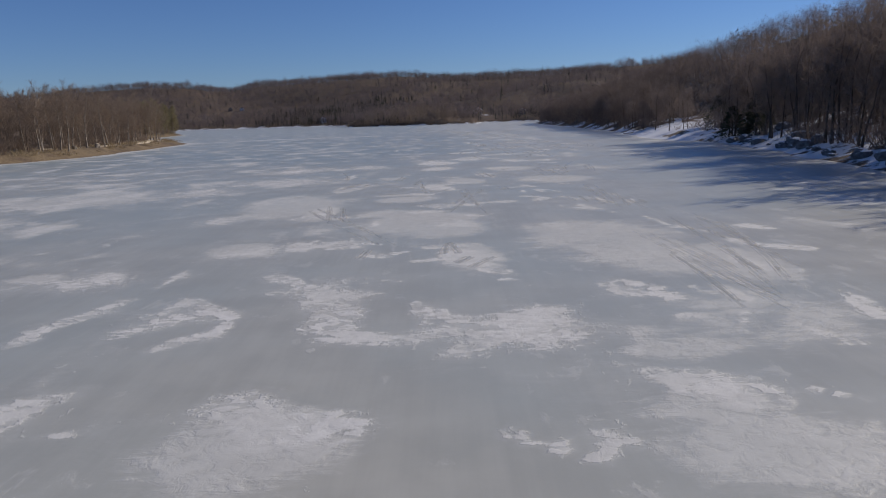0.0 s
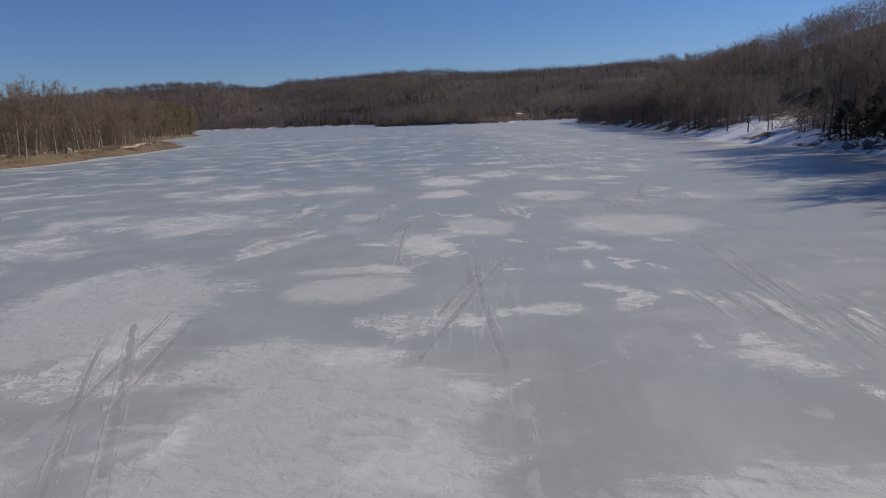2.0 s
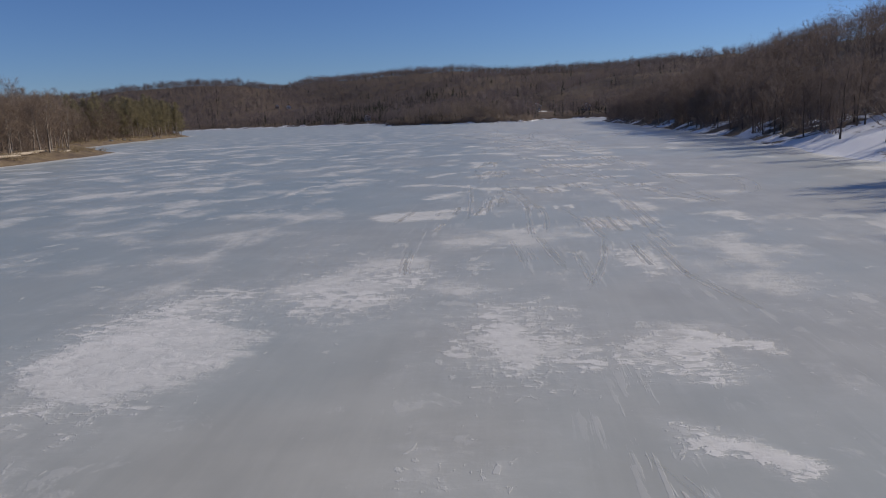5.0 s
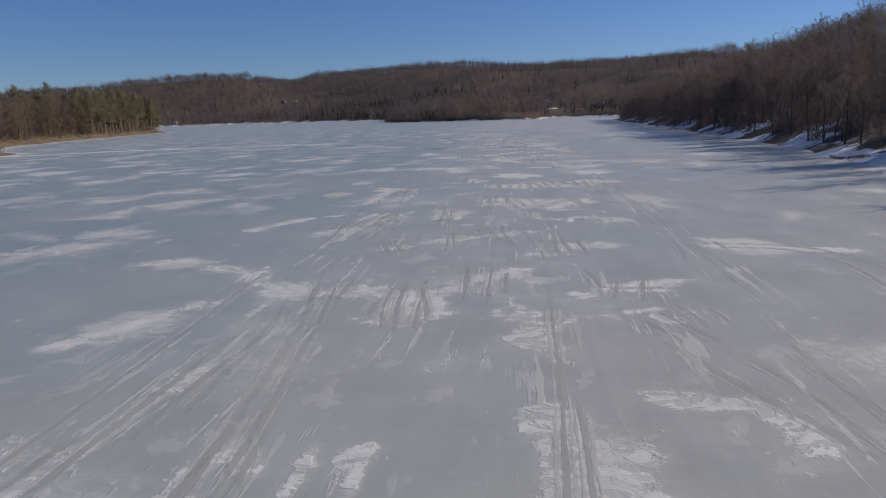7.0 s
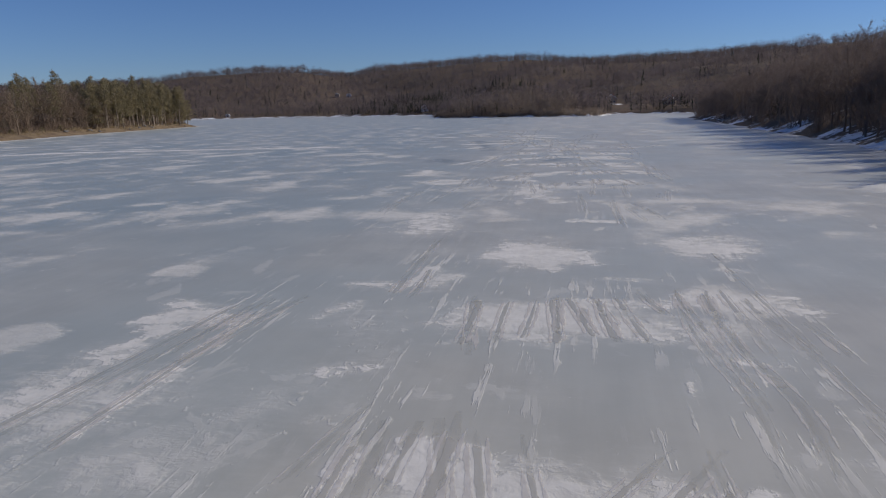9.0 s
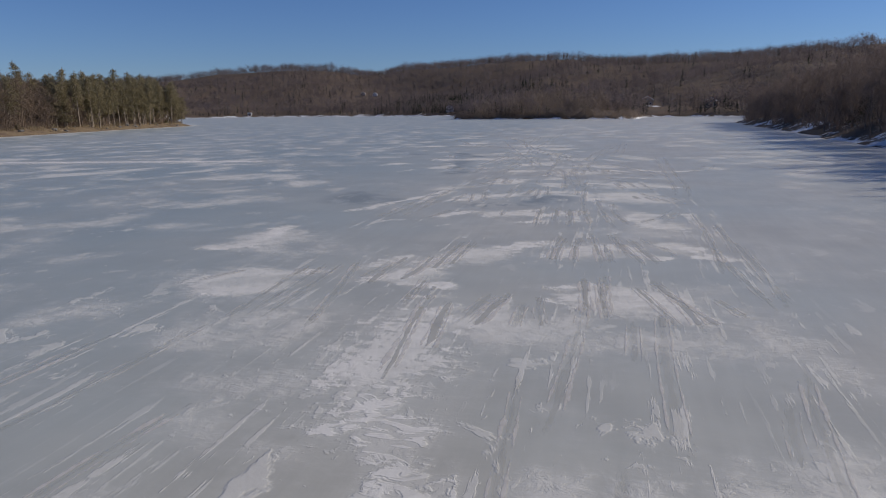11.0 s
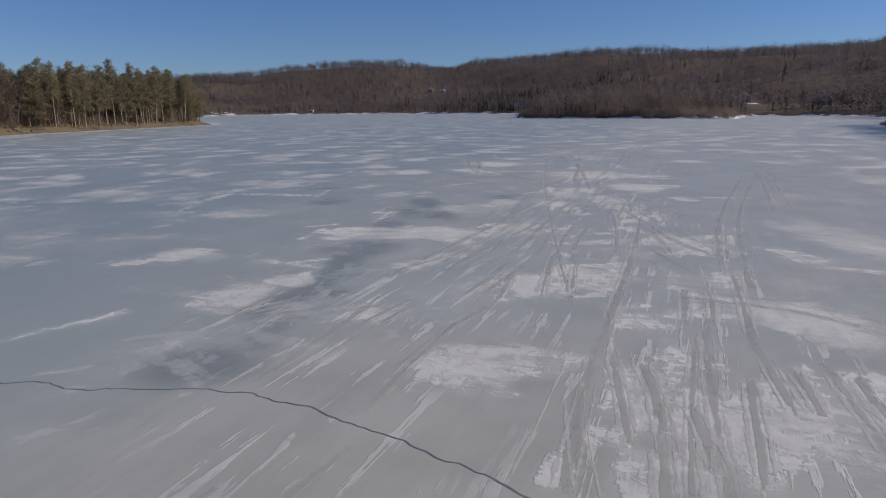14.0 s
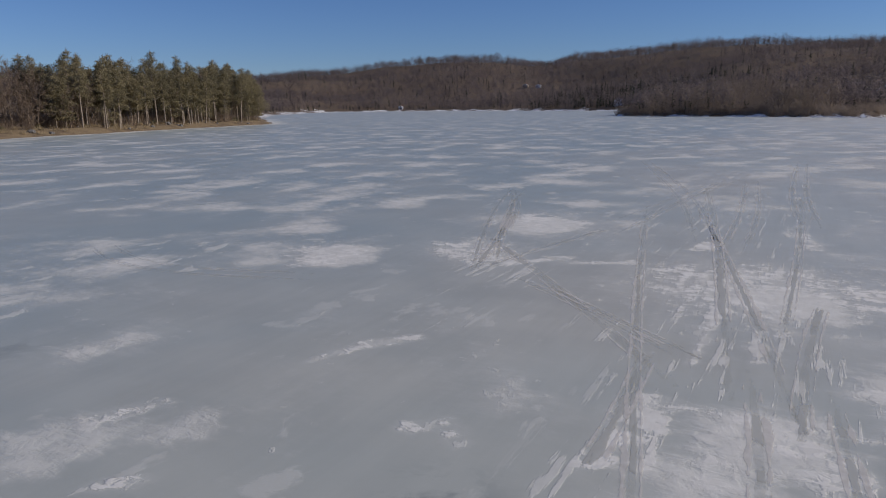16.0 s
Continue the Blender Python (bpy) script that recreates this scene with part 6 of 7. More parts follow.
def stroke_field(rows, x, y):
    """The same for bands of crust: half width, strength and the corners of a line."""
    best = np.full(x.shape, -1.0)
    frayed = 1 + 0.24 * (np.sin(1.9 * x + 0.9 * y + 1.3 * np.sin(0.8 * y)) + np.sin(1.1 * x - 2.3 * y + np.sin(1.4 * x)))
    for half, strong, *c in rows:
        px, py, reach = c[0::2], c[1::2], 3.5 * half + 0.3
        near = np.flatnonzero((x > min(px) - reach) & (x < max(px) + reach) & (y > min(py) - reach) & (y < max(py) + reach))
        u, v = x[near], y[near]
        off = np.full(len(near), 1e9)
        for ax, ay, bx, by in zip(px, py, px[1:], py[1:]):
            t = np.clip(((u - ax) * (bx - ax) + (v - ay) * (by - ay)) / ((bx - ax) ** 2 + (by - ay) ** 2 + 1e-6), 0, 1)
            off = np.minimum(off, np.hypot(u - ax - t * (bx - ax), v - ay - t * (by - ay)))
        best[near] = np.maximum(best[near], np.clip(0.55 * (1.05 - frayed[near] * off / (0.84 * half)), -1, 0.34) + (strong - 0.85) * 0.5)
    return best


def drift_field(rows, x, y):
    """Soft lenses of snow: 1 in the middle, fading to 0 outside."""
    best = np.zeros(x.shape)
    for cx, cy, rx, ry, strong, turn in rows:
        near = (np.abs(x - cx) < 1.7 * max(rx, ry)) & (np.abs(y - cy) < 1.7 * max(rx, ry))
        u, v = x[near] - cx, y[near] - cy
        a, b = u * math.cos(turn) + v * math.sin(turn), v * math.cos(turn) - u * math.sin(turn)
        best[near] = np.maximum(best[near], strong * np.clip(1.45 - np.hypot(a / rx, b / ry), 0, 1))
    return best


# the beaten lane along the lake, where the snow lies in single patches
lane = np.interp(iy, [0, 50, 100, 150, 200, 240, 275], [0, 4, 15, 18, 20, 15, 9])
beaten = np.clip((24 - np.abs(ix - lane)) / 8, 0, 1) * np.clip((iy - 4) / 8, 0, 1) * np.clip((325 - iy) / 25, 0, 1)
for a, b in ((101, 114), (182, 200)):
    # the drifts close over it in two places
    beaten *= 1 - np.clip(np.minimum(iy - a + 4, b + 4 - iy) / 4, 0, 1)
cover = np.maximum(laid_field(SNOW, ix, iy), stroke_field(CRUST, ix, iy))
store(ice, "drift", drift_field(DRIFTS, ix, iy))
idist = shore_distance(ix, iy)
cover = np.maximum(cover, np.where(iy > 540, 0.12 + idist * 0.1, np.where(ix > 20, 0.30 + idist * 0.11, 0.5 + idist * 0.13)))
for (ax, ay), (bx, by) in zip(RIDGE, RIDGE[1:]):
    t = np.clip(((ix - ax) * (bx - ax) + (iy - ay) * (by - ay)) / ((bx - ax) ** 2 + (by - ay) ** 2), 0, 1)
    off = np.hypot(ix - ax - t * (bx - ax), iy - ay - t * (by - ay))
    cover = np.maximum(cover, 0.2 - 0.14 * off)
wet = np.clip(laid_field(WET, ix, iy) * 2.2 + 0.5, 0, 1)
store(ice, "cover", cover - 0.5 * wet)
ran = np.zeros(ix.shape)
for ax, ay, bx, by in TRACKS:
    near = np.flatnonzero((np.abs(ix - (ax + bx) / 2) < 16) & (np.abs(iy - (ay + by) / 2) < 24))
    t = np.clip(((ix[near] - ax) * (bx - ax) + (iy[near] - ay) * (by - ay)) / ((bx - ax) ** 2 + (by - ay) ** 2), -0.4, 1.4)
    off = np.hypot(ix[near] - ax - t * (bx - ax), iy[near] - ay - t * (by - ay))
    ran[near] = np.maximum(ran[near], np.clip(1.1 - off / 1.3, 0, 1))
store(ice, "ran", ran * np.clip((iy - 50) / 90, 0.55, 1))
store(ice, "free", 1 - 0.8 * beaten)
store(ice, "clear", 0.85 * np.clip((lane - ix - 3) / 22, 0, 1) * np.clip((iy - 60) / 60, 0.35, 1))
store(ice, "wet", wet)


def cross_wave(rng, n, size):
    """Uneven sideways offsets along a line."""
    raw = rng.normal(0, 1, n)
    return size * np.convolve(np.r_[raw[:2], raw, raw[-2:]], np.ones(5) / 5, "valid")


def band(line, offset, half, z, crest, rough, rng):
    """A low ridge or groove floor along a line: three corners across."""
    way = np.gradient(line, axis=0)
    way /= np.linalg.norm(way, axis=1)[:, None]
    side = np.c_[way[:, 1], -way[:, 0]]
    n = len(line)
    mid = line + side * (offset + cross_wave(rng, n, rough))[:, None]
    w = half * (1 + 0.3 * cross_wave(rng, n, 1.0))[:, None]
    rows = [np.c_[mid - side * w, np.full(n, z)], np.c_[mid, np.full(n, z + crest)], np.c_[mid + side * w, np.full(n, z)]]
    verts = np.stack(rows, 1).reshape(-1, 3)
    i = (np.arange(n - 1)[:, None] * 3 + np.arange(2)).ravel()
    return verts, np.stack([i, i + 1, i + 4, i + 3], 1), np.tile([0.0, 1.0, 0.0], n)


def smooth_line(points, step=0.3):
    """A polyline rounded off and cut into short even steps."""
    line = np.array(points, float)
    for _ in range(3 if len(line) > 2 else 0):
        cut = np.stack([line[:-1] * 0.75 + line[1:] * 0.25, line[:-1] * 0.25 + line[1:] * 0.75], 1).reshape(-1, 2)
        line = np.r_[line[:1], cut, line[-1:]]
    run = np.r_[0, np.cumsum(np.linalg.norm(np.diff(line, axis=0), axis=1))]
    t = np.linspace(0, run[-1], max(10, int(run[-1] / step)))
    return np.c_[np.interp(t, run, line[:, 0]), np.interp(t, run, line[:, 1])]


def track(rng, points):
    """One snowmobile track: a scraped groove between two pushed-up rims of crust."""
    line = smooth_line(points)
    n = len(line)
    t = np.linspace(0, 1, n)[:, None]
    if len(points) == 2:
        way = line[-1] - line[0]
        line += np.array([way[1], -way[0]]) * (rng.normal(0, 0.012) * np.sin(np.pi * t))
    root = new("snowmobile_track")
    tagged(root, "old snowmobile track scraped through crusty snow on the ice", "track", "tracks over the lake")
    low, wide = 0.002 + 0.004 * rng.random(), rng.uniform(0.06, 0.13)
    for name, offset, half, z, material in (
        ("groove", 0.0, wide, low, GROOVE),
        ("rim", -wide - 0.07, rng.uniform(0.07, 0.12), low + 0.0015, RIM),
        ("rim", wide + 0.07, rng.uniform(0.07, 0.12), low + 0.0015, RIM),
    ):
        verts, faces, across = band(line, offset, half, z, 0.0, 0.02, rng)
        ob = new(name, net(name, verts, faces, material))
        ob.parent = root
        store(ob, "across", across * np.repeat(np.clip(6 * np.minimum(t[:, 0], 1 - t[:, 0]) + 0.1, 0, 1), 3))
        store(ob, "cover", np.maximum(laid_field(SNOW, verts[:, 0], verts[:, 1]), stroke_field(CRUST, verts[:, 0], verts[:, 1])))


def crack(rng, line):
    """A wandering open crack in the ice."""
    line = np.array(line, float)
    t = np.linspace(0, len(line) - 1, 160)
    fine = np.c_[np.interp(t, np.arange(len(line)), line[:, 0]), np.interp(t, np.arange(len(line)), line[:, 1])]
    fine += np.c_[cross_wave(rng, 160, 0.12), cross_wave(rng, 160, 0.2)]
    ob = new("ice_crack", net("ice_crack", *band(fine, 0.0, 0.018, 0.006, 0.0, 0.01, rng)[:2], CRACK))
    tagged(ob, "dark wandering crack across the grey ice", "crack")


def blown_ridge(rng, line):
    """A long low drift of snow along a refrozen crack."""
    line = np.array(line, float)
    t = np.linspace(0, len(line) - 1, 240)
    fine = np.c_[np.interp(t, np.arange(len(line)), line[:, 0]), np.interp(t, np.arange(len(line)), line[:, 1])]
    fine += np.c_[cross_wave(rng, 240, 0.1), cross_wave(rng, 240, 0.2)]
    ob = new("snow_ridge", net("snow_ridge", *band(fine, 0.0, 0.85, -0.01, 0.08, 0.15, rng)[:2], DRIFT, True))
    tagged(ob, "long low white drift of snow along a refrozen crack", "snow drift")


# ---- woods ----
def spots(rng, count, x0, x1, y0, y1, near, deep, gap=2.0):
    """Places for trees, near to deep metres inland, at least gap apart."""
    x, y = rng.uniform(x0, x1, count), rng.uniform(y0, y1, count)
    d = shore_distance(x, y)
    keep = (d > near) & (d < deep)
    cells, out = set(), []
    for px, py in zip(x[keep], y[keep]):
        key = (int(px // gap), int(py // gap))
        if key not in cells:
            cells.add(key)
            out.append((px, py))
    out = np.array(out)
    beach = (np.abs(out[:, 1] - 158) < 22) & (out[:, 0] > 40) & (shore_distance(out[:, 0], out[:, 1]) < (4.0 if gap > 3 else 4.5))
    # an open grove behind the sunny beach
    along = (out[:, 0] - 50) * 0.914 + (out[:, 1] - 158) * 0.407
    aside = np.abs((out[:, 1] - 158) * 0.914 - (out[:, 0] - 50) * 0.407)
    grove = (aside < 15) & (along > -2) & (along < 48) & (rng.random(len(out)) < 0.8)
    yard = (np.abs(out[:, 0] - 46) < 5) & (out[:, 1] > 652) & (out[:, 1] < 808)
    yard |= np.hypot(out[:, 0] + 333, out[:, 1] - 1148) < 26
    out = out[~(beach | grove | yard)]
    return np.c_[out, land(out[:, 0], out[:, 1])]


def stand_trees(kind, label, models, materials, names, places, rng, group, low=0.85, high=1.15):
    """Single trees, each an object with its parts."""
    first = []
    for shapes in models:
        root = new(kind)
        for nm, (v, f), mat in zip(names, shapes, materials):
            ob = new(nm, net(nm, v, f, mat, nm == "trunk"))
            ob.parent = root
        tagged(root, label, "tree", group)
        first.append(root)
    for n, (x, y, z) in enumerate(places):
        s = rng.uniform(low, high)
        m = pose(x, y, z, rng.normal(0, 1.5), rng.normal(0, 1.5), rng.uniform(0, 360)) @ Matrix.Diagonal((s, s, s * rng.uniform(0.92, 1.08), 1))
        k = n % len(models)
        if n < len(models):
            first[k].matrix_basis = m
        else:
            c = copy_thing(first[k], pose(0, 0, 0))
            c.matrix_basis = m


RNG = np.random.default_rng(7)
BARE = [bare_tree(10 + k, t, s, 22, 7, 11, f, 1.0) for k, (t, s, f) in enumerate([(14, 4.6, 0.16), (15.5, 5.0, 0.2), (12.5, 4.2, 0.12), (15, 4.2, 0.22), (16, 5.2, 0.18)])]
BARE_CHEAP = [bare_tree(30 + k, t, s, 16, 6, 6, f, 1.6) for k, (t, s, f) in enumerate([(14.5, 5.0, 0.12), (16, 5.2, 0.16), (13, 4.6, 0.1), (15.5, 4.8, 0.15)])]
PINES = [pine_tree(50 + k, t, w, c) for k, (t, w, c) in enumerate([(18.0, 3.0, 0.30), (19.5, 2.8, 0.36), (16.0, 3.1, 0.18), (18.5, 2.5, 0.44), (17.0, 2.7, 0.28), (14.0, 2.8, 0.12), (20.0, 3.2, 0.40), (15.5, 2.3, 0.34)])]
FAR_BARE = [far_tree(70 + k, 11.5 + 0.8 * k, 4.4 + 0.3 * k, 72, 0.78) for k in range(5)]
MID_BARE = [far_tree(170 + k, 11.5 + 0.8 * k, 4.4, 300, 0.40) for k in range(4)]
BRUSH = [brush(90 + k, 2.2 + 0.5 * k) for k in range(4)]
FAR_GREEN = [far_conifer(80 + k, 11 + 2 * k, 3.6) for k in range(4)]

right_front = spots(RNG, 5200, 38, 120, -12, 470, 2.5, 14, 3.5)
right_front = np.r_[right_front, spots(RNG, 80, 40, 70, 62, 132, 2.0, 16, 3.3) + (0.9, 1.1, 0.2)]
left_front = spots(RNG, 3000, -230, -60, 100, 400, 5, 15, 3.9)
# same trees as the low shore, their shade put into darker bark and twigs
BANK_TREE = "leafless grey-brown hardwood tree on the shaded snowy bank"
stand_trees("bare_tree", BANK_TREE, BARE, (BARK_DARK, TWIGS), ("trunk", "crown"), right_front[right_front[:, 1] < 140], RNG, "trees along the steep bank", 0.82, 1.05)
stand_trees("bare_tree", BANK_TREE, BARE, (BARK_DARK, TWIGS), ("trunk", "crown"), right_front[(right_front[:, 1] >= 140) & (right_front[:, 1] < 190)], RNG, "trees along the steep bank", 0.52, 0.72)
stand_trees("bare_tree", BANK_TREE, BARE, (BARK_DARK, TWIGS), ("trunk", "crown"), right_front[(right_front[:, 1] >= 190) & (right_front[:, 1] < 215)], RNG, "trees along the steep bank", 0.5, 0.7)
stand_trees("bare_tree", "leafless sunlit hardwood tree on the low grassy shore", BARE, (BARK_GREY, TWIGS_SUNLIT), ("trunk", "crown"), left_front[left_front[:, 1] < 265], RNG, "trees along the low shore", 0.84, 1.04)
pines = spots(RNG, 2200, -260, -130, 386, 500, 3.5, 26, 3.5)
pines = np.r_[pines, spots(RNG, 90, -230, -120, 290, 380, 9, 30, 7.0)]
stand_trees("pine_tree", "tall olive-green white pine with a bare lower trunk", PINES, (BARK_PINE, BARK_PINE, NEEDLES), ("trunk", "branchwork", "foliage"), pines, RNG, "pines on the point", 0.8, 1.1)
HEMLOCKS = [hemlock(60 + k, t, w) for k, (t, w) in enumerate([(5.4, 4.2), (6.2, 4.4), (4.6, 3.8)])]
dark = [(53, 126), (55.5, 122), (53.5, 118), (68, 300), (66, 330), (72, 380), (60, 150)]
stand_trees("hemlock_tree", "dark green hemlock with boughs down to the ground", HEMLOCKS, (BARK_DARK, NEEDLES_DARK), ("trunk", "foliage"), [(x, y, float(land(x, y))) for x, y in dark], RNG, "hemlocks on the bank")


def woods(name, label, models, places, material, rng, low=0.8, high=1.2):
    ob = new(name, net(name, *planted(models, places, rng, low, high), material))
    return tagged(ob, label, "woods", kind="stuff")


near_models = [joined(m) for m in BARE_CHEAP]
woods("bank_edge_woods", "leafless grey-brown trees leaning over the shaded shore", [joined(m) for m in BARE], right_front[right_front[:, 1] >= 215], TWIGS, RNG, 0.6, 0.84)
woods("shore_edge_woods", "sunlit leafless trees beside the pines", near_models, left_front[left_front[:, 1] >= 265], TWIGS_SUNLIT, RNG, 0.84, 1.06)
behind = spots(RNG, 2300, 45, 160, 0, 620, 12, 56, 5.6)
open_slope = (behind[:, 1] > 150) & (behind[:, 1] < 250) & (shore_distance(behind[:, 0], behind[:, 1]) < 26) & (RNG.random(len(behind)) < 0.6)
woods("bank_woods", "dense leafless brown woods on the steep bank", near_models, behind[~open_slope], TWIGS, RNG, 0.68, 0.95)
woods("ridge_woods", "leafless brown woods on top of the steep bank", MID_BARE, spots(RNG, 2300, 90, 220, -40, 640, 54, 105, 6.0), TWIGS_FAR, RNG, 0.9, 1.25)
woods("shore_woods", "dense leafless woods in sunlit tan behind the low shore", near_models, spots(RNG, 2800, -330, -70, 60, 500, 12, 50, 4.4), TWIGS_SUNLIT, RNG, 0.95, 1.12)
woods("point_woods", "leafless olive-brown scrub and trees on the low point", MID_BARE, spots(RNG, 3600, -66, 13, 560, 690, 2.0, 60, 4.3), TWIGS_OLIVE, RNG, 0.4, 1.12)
woods("pine_hardwoods", "leafless brown hardwoods standing among the pines", near_models, spots(RNG, 260, -260, -135, 360, 500, 6, 40, 7.0), TWIGS_SUNLIT, RNG, 0.9, 1.1)
woods("point_brush", "low leafless brush at the edge of the point", BRUSH, spots(RNG, 2600, -92, 32, 560, 660, 0.5, 12, 1.6), TWIGS_OLIVE, RNG, 0.8, 1.5)
woods("hill_woods", "leafless brown hardwood forest covering the far hills", FAR_BARE, spots(RNG, 30000, -1300, 700, 560, 2000, 2, 740, 7.0), TWIGS_FAR, RNG)
woods("far_shore_woods", "leafless trees crowding the far shore", FAR_BARE, spots(RNG, 5200, -480, 150, 600, 1010, 1.0, 30, 4.0), TWIGS_FAR, RNG, 0.6, 1.0)
woods("hill_conifers", "dark green conifers scattered over the far hills", FAR_GREEN, spots(RNG, 1500, -1100, 600, 600, 1900, 4, 740, 7.0), NEEDLES_FAR, RNG, 0.5, 0.95)
woods("shore_conifers", "dark conifers crowding the far shore", FAR_GREEN, spots(RNG, 1000, -190, 140, 640, 960, 1.5, 60, 3.6), NEEDLES_FAR, RNG, 0.4, 0.72)
woods("crest_conifers", "row of dark conifers along the far skyline", FAR_GREEN, spots(RNG, 1500, -200, 600, 1100, 1700, 500, 640, 9.0), NEEDLES_FAR, RNG, 0.7, 1.05)
woods("slope_conifers", "stand of dark conifers on the slope behind the point", FAR_GREEN, spots(RNG, 800, -240, -30, 860, 1060, 3, 200, 4.5), NEEDLES_FAR, RNG, 0.4, 0.85)
# low dark conifers stand in for the shade beneath the far shore's trees
woods("shore_shade_conifers", "low dark conifers added as the shade along the foot of the far slopes", FAR_GREEN, spots(RNG, 5200, -500, 150, 600, 1010, 1.5, 16, 3.4), NEEDLES_FAR, RNG, 0.22, 0.5)
woods("bank_brush", "tangled leafless brush under the trees of the steep bank", BRUSH, spots(RNG, 5000, 38, 150, 30, 560, 2.2, 30, 1.9), TWIGS, RNG, 0.6, 1.6)
woods("shore_brush", "leafless brush along the low shore", BRUSH, spots(RNG, 4200, -260, -70, 90, 480, 7, 40, 1.8), TWIGS_SUNLIT, RNG, 0.7, 1.5)
woods("point_undergrowth", "brown leafless undergrowth between the pines", BRUSH, spots(RNG, 1500, -260, -140, 350, 500, 5, 24, 2.0), TWIGS_SUNLIT, RNG, 0.6, 1.6)
woods("dry_grass", "pale dry grass tufts along the sunny shore", [brush(120 + k, 0.7) for k in range(3)], spots(RNG, 5000, -200, -75, 90, 480, 2.0, 9, 1.0), STRAW, RNG, 0.6, 1.2)
woods("juniper", "low dull green junipers under the pines", [hemlock(130 + k, 1.3, 1.5, 160)[1] for k in range(3)], spots(RNG, 260, -230, -130, 330, 480, 5, 16, 2.5), NEEDLES, RNG, 0.6, 1.3)


# ---- things on the shores ----
def rough_ball(rng, size, levels=3, uneven=0.22):
    """A stone-like lump."""
    bm = bmesh.new()
    bmesh.ops.create_icosphere(bm, subdivisions=levels, radius=1)
    shift = Vector(rng.uniform(-50, 50, 3))
    for v in bm.verts:
        k = 1 + uneven * noise.noise(v.co * 1.4 + shift) + 0.5 * uneven * noise.noise(v.co * 3.7 + shift)
        v.co = Vector((v.co.x * size[0], v.co.y * size[1], v.co.z * size[2])) * k
    for f in bm.faces:
        f.smooth = False
    return bm


def boulder(rng, x, y, size, name, label, group, sink=0.35):
    bm = rough_ball(rng, (size * rng.uniform(0.8, 1.3), size * rng.uniform(0.7, 1.1), size * rng.uniform(0.5, 0.8)))
    me = bpy.data.meshes.new(name)
    bm.to_mesh(me)
    bm.free()
    me.materials.append(ROCK)
    ob = tagged(new(name, me), label, "rock", group)
    ob.matrix_basis = pose(x, y, max(float(land(x, y)), 0) + size * (0.55 - sink), 0, 0, rng.uniform(0, 360))


def log(rng, x, y, length, thick, turn):
    """A felled trunk with sawn ends."""
    root = tagged(new("log"), "pale barkless log lying on the grassy shore", "log", "logs on the shore")
    bm = bmesh.new()
    n = 12
    rings = []
    for k in range(9):
        t = k / 8
        ring = []
        for m in range(n):
            a = 2 * math.pi * m / n
            r = thick * (1 - 0.3 * t) * (1 + 0.08 * math.sin(3 * a + 5 * t) + 0.05 * rng.normal())
            ring.append(bm.verts.new(((t - 0.5) * length, r * math.cos(a), thick * 0.85 + r * math.sin(a) + 0.06 * length * math.sin(3 * t) * 0.15)))
        rings.append(ring)
    for a, b in zip(rings, rings[1:]):
        for m in range(n):
            bm.faces.new((a[m], a[(m + 1) % n], b[(m + 1) % n], b[m]))
    ends = [[v.co.copy() for v in ring] for ring in (rings[0], rings[-1])]
    part("trunk", bm, LOGWOOD, root)
    for pts in ends:
        bm = bmesh.new()
        bm.faces.new([bm.verts.new(p) for p in pts])
        part("sawn_end", bm, SAWN, root, "pale sawn log end")
    root.matrix_basis = pose(x, y, float(land(x, y)), 0, 0, turn)


def stump(rng, x, y, r, h):
    root = tagged(new("stump"), "weathered grey tree stump on the shore", "stump", "stumps on the shore")
    bm = bmesh.new()
    n = 14
    low = [bm.verts.new(((1.4 + 0.3 * math.sin(4 * a)) * r * math.cos(a), (1.4 + 0.3 * math.sin(4 * a)) * r * math.sin(a), -0.2)) for a in np.arange(n) * 2 * math.pi / n]
    high = [bm.verts.new((r * math.cos(a), r * math.sin(a), h * (1 + 0.08 * rng.normal()))) for a in np.arange(n) * 2 * math.pi / n]
    for m in range(n):
        bm.faces.new((low[m], low[(m + 1) % n], high[(m + 1) % n], high[m]))
    top = [v.co.copy() for v in high]
    part("trunk", bm, BARK_GREY, root)
    bm = bmesh.new()
    bm.faces.new([bm.verts.new(p) for p in top])
    part("cut_top", bm, SAWN, root, "pale cut top")
    root.matrix_basis = pose(x, y, float(land(x, y)), 0, 0, rng.uniform(0, 360))


def box(bm, x0, x1, y0, y1, z0, z1):
    bmesh.ops.create_cube(bm, size=1, matrix=Matrix.LocRotScale(((x0 + x1) / 2, (y0 + y1) / 2, (z0 + z1) / 2), None, (x1 - x0, y1 - y0, z1 - z0)))
    return bm


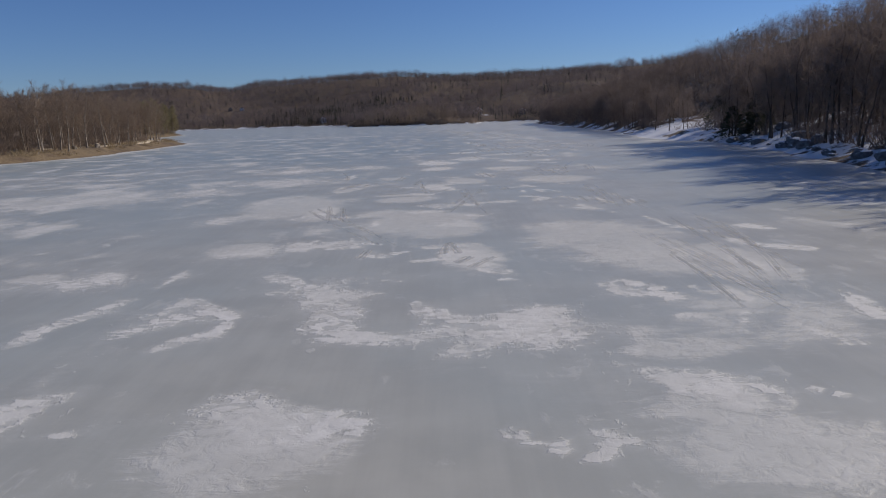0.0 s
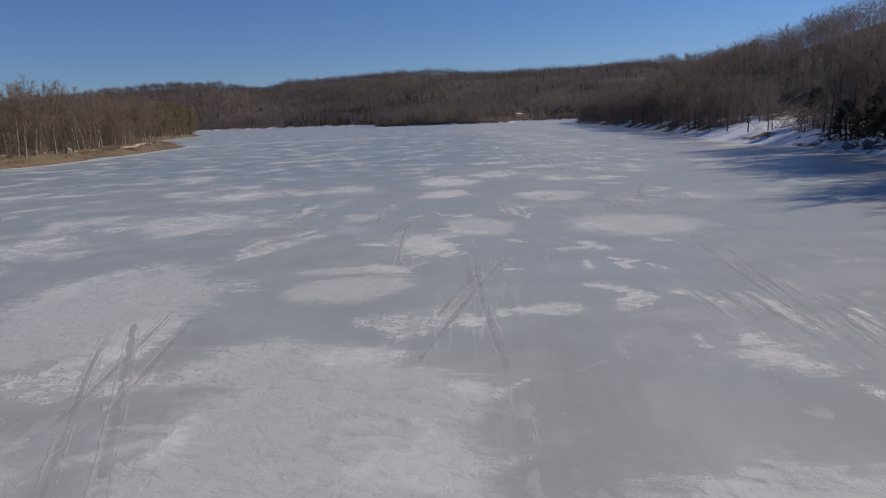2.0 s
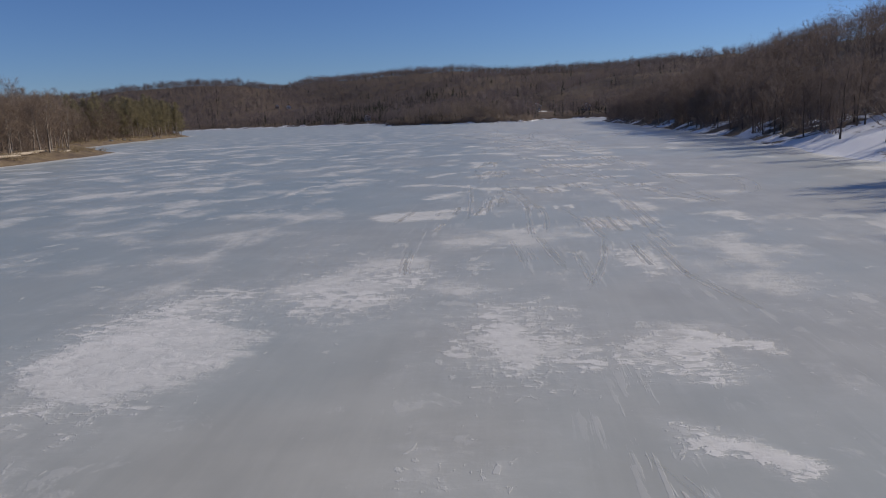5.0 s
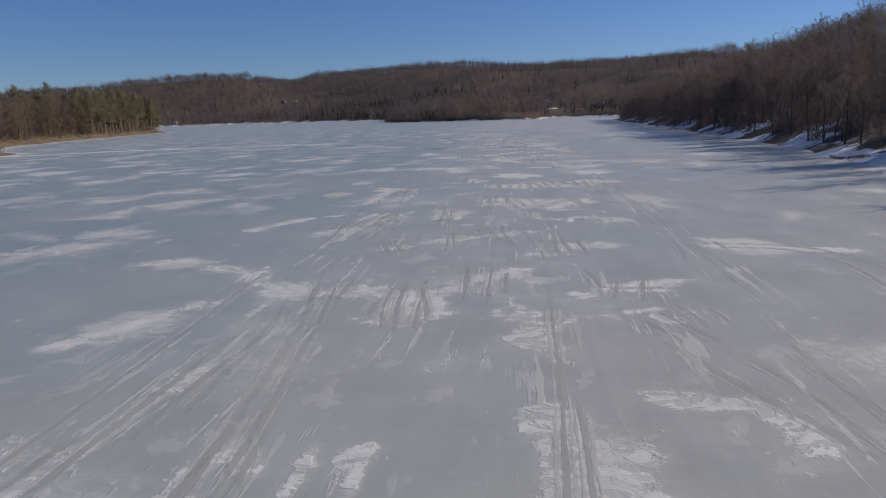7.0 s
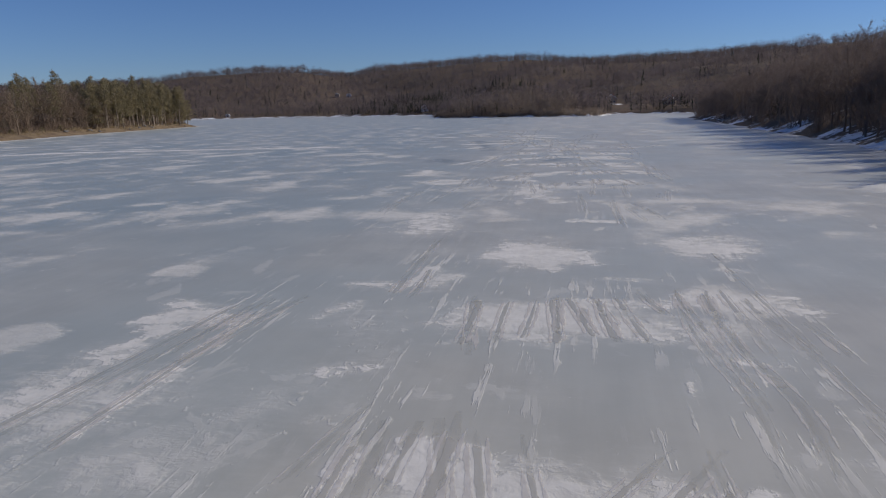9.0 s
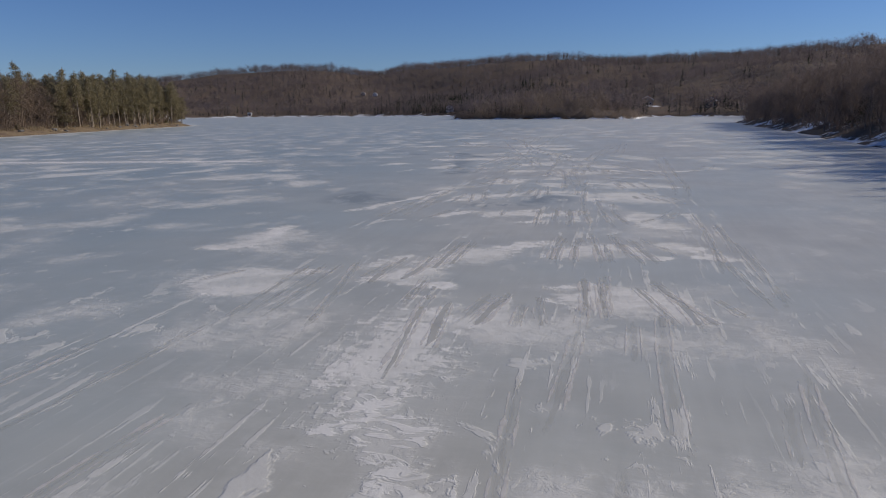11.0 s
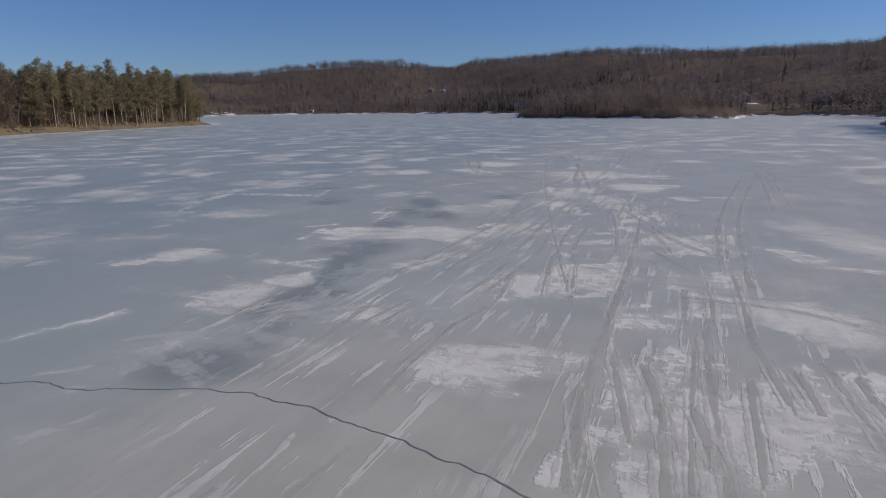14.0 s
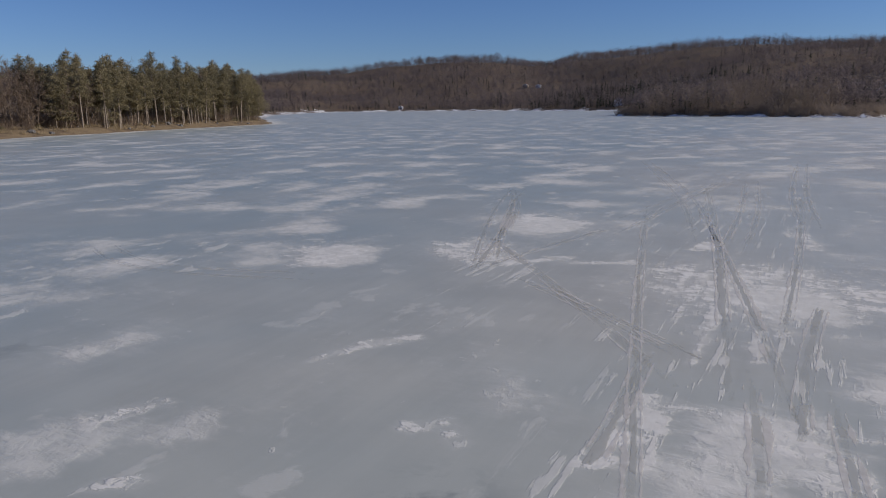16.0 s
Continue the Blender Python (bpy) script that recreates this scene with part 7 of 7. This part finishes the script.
def cabin(name, label, x, y, turn, wide, deep, high, wall, lift=0.0):
    """A lakeside house: walls, a snowy gable roof, chimney, windows and a door on its front."""
    root = tagged(new(name), label, "house", "houses above the far shore")
    bm = bmesh.new()
    w, d = wide / 2, deep / 2
    peak = high + w * 0.62
    front = [(-w, -d, -2.5), (w, -d, -2.5), (w, -d, high), (0, -d, peak), (-w, -d, high)]
    a = [bm.verts.new(p) for p in front]
    b = [bm.verts.new((p[0], d, p[2])) for p in front]
    bm.faces.new(a)
    bm.faces.new(b[::-1])
    for k in range(5):
        bm.faces.new((a[k], b[k], b[(k + 1) % 5], a[(k + 1) % 5]))
    part("wall", bm, wall, root)
    for side in (-1, 1):
        bm = bmesh.new()
        slope = math.atan2(peak - high, w)
        run = math.hypot(w, peak - high) + 0.6
        bmesh.ops.create_cube(bm, size=1, matrix=Matrix.Translation((side * (w / 2 + 0.2), 0, (high + peak) / 2 + 0.05)) @ Matrix.Rotation(side * slope, 4, "Y") @ Matrix.Diagonal((run, deep + 0.9, 0.25, 1)))
        part("roof_slope", bm, ROOF_SNOW, root, "snow-covered roof slope")
    part("chimney", box(bmesh.new(), w * 0.35, w * 0.35 + 0.7, 0.5, 1.2, high, peak + 1.1), CHIMNEY, root, "brick chimney")
    for k, (cx, cz) in enumerate([(-w * 0.55, 1.5), (w * 0.55, 1.5), (0, high + 0.7)]):
        frame_ob = part("window", box(bmesh.new(), cx - 0.7, cx + 0.7, -d - 0.05, -d + 0.02, cz - 0.65, cz + 0.65), TRIM, root, "white-framed window")
        part("pane", box(bmesh.new(), cx - 0.58, cx + 0.58, -d - 0.07, -d - 0.03, cz - 0.53, cz + 0.53), PANE, frame_ob, "dark window pane")
    part("door", box(bmesh.new(), -0.5, 0.5, -d - 0.06, -d + 0.02, 0.0, 2.05), DOOR, root, "dark door")
    root.matrix_basis = pose(x, y, float(land(x, y)) + lift, 0, 0, turn)


SHORES = np.random.default_rng(44)
for x, y, length, thick, turn in ((-87, 205, 7, 0.28, 78), (-90, 214, 9, 0.32, 84), (-91, 222, 6, 0.25, 70), (-88, 186, 5, 0.24, 60), (-89, 172, 4.5, 0.22, 110), (-92, 232, 7, 0.26, 95), (-90, 160, 4, 0.2, 40)):
    log(SHORES, x, y, length, thick, turn)
for x, y, r, h in ((-87, 178, 0.45, 0.9), (-88.5, 181, 0.38, 0.7), (-86, 165, 0.35, 0.6), (-91, 150, 0.4, 0.8)):
    stump(SHORES, x, y, r, h)
for k in range(46):
    y = SHORES.uniform(56, 122)
    x = np.interp(y, [56, 66, 94, 132], [42, 41.5, 47.5, 50.5]) + abs(SHORES.normal(0, 3.2)) + 0.2
    boulder(SHORES, x, y, 0.35 + 1.0 * SHORES.random() ** 2, "boulder", "dark grey boulder with a snow cap at the shaded shore", "boulders along the bank")
for k in range(14):
    y = SHORES.uniform(350, 476)
    x = np.interp(y, [300, 362, 420, 474], [-134, -152, -165, -173.5]) - abs(SHORES.normal(0, 2.0)) - 0.8
    boulder(SHORES, x, y, SHORES.uniform(0.35, 0.8), "shore_stone", "pale grey stone on the sunny shore", "stones along the point")
cabin("lake_house", "tan lakeside house with a snowy gable roof", 45, 795, 0, 10, 9, 4.2, WALL_TAN)
cabin("lake_house", "white cabin among trees by the far shore", -146, 888, 15, 8, 7, 3.2, WALL_WHITE, 1.0)
cabin("boathouse", "small white boathouse at the far shore", -424, 978, 20, 4.5, 5, 2.6, WALL_WHITE)
cabin("hill_house", "tan house in a clearing high on the hill", -346, 1176, 15, 7, 7, 3.2, WALL_TAN)
cabin("hill_house", "white house in a clearing high on the hill", -326, 1172, 12, 6.5, 6, 3.2, WALL_WHITE)
cabin("lake_house", "brown cabin in the trees above the cove", 84, 700, -10, 9, 8, 3.4, WALL_TAN)

# ---- marks on the ice ----
MARKS = np.random.default_rng(21)
laid_tracks = []


def lay_track(ax, ay, bx, by):
    """Lays a track, unless one already runs there."""
    turn = math.atan2(bx - ax, by - ay)
    points = [(ax + (bx - ax) * k / 4, ay + (by - ay) * k / 4) for k in range(-1, 6)]
    crossings = 0
    for (px, py), row in ((p, row) for p in points for row in laid_tracks):
        (qx, qy), (rx, ry), w = row
        t = min(max(((px - qx) * (rx - qx) + (py - qy) * (ry - qy)) / ((rx - qx) ** 2 + (ry - qy) ** 2), 0), 1)
        off = math.hypot(px - qx - t * (rx - qx), py - qy - t * (ry - qy))
        if off < 0.3 and abs(turn - w) < 0.1:
            return
        crossings += off < 0.45
    if crossings < 5:
        laid_tracks.append(((ax, ay), (bx, by), turn))
        track(MARKS, [(ax - 0.15 * (bx - ax), ay - 0.15 * (by - ay)), (bx + 0.15 * (bx - ax), by + 0.15 * (by - ay))])


for ax, ay, bx, by in TRACKS:
    lay_track(ax, ay, bx, by)
    if MARKS.random() < 0.7:  # the other ski of the same machine
        off = MARKS.uniform(0.45, 1.0) * MARKS.choice([-1, 1])
        far = math.hypot(bx - ax, by - ay)
        ox, oy = off * (by - ay) / far, -off * (bx - ax) / far
        a, b = sorted(MARKS.uniform(-0.1, 1.15, 2))
        if b - a > 0.3:
            lay_track(ax + ox + (bx - ax) * a, ay + oy + (by - ay) * a, ax + ox + (bx - ax) * b, ay + oy + (by - ay) * b)
for points in CURVED:
    line = smooth_line(points, 2.0)
    way = np.gradient(line, axis=0)
    side = np.c_[way[:, 1], -way[:, 0]] / np.linalg.norm(way, axis=1)[:, None]
    for off in (-0.45, 0.45):
        track(MARKS, line + side * off)
crack(MARKS, [(-4.7, 246), (0.1, 245.4), (3.6, 245.6), (6.5, 246.7), (9.1, 246.5), (12.4, 245.4), (15.6, 244.1), (17.6, 243.2), (19.3, 242.4), (21.4, 241)])
blown_ridge(MARKS, RIDGE)
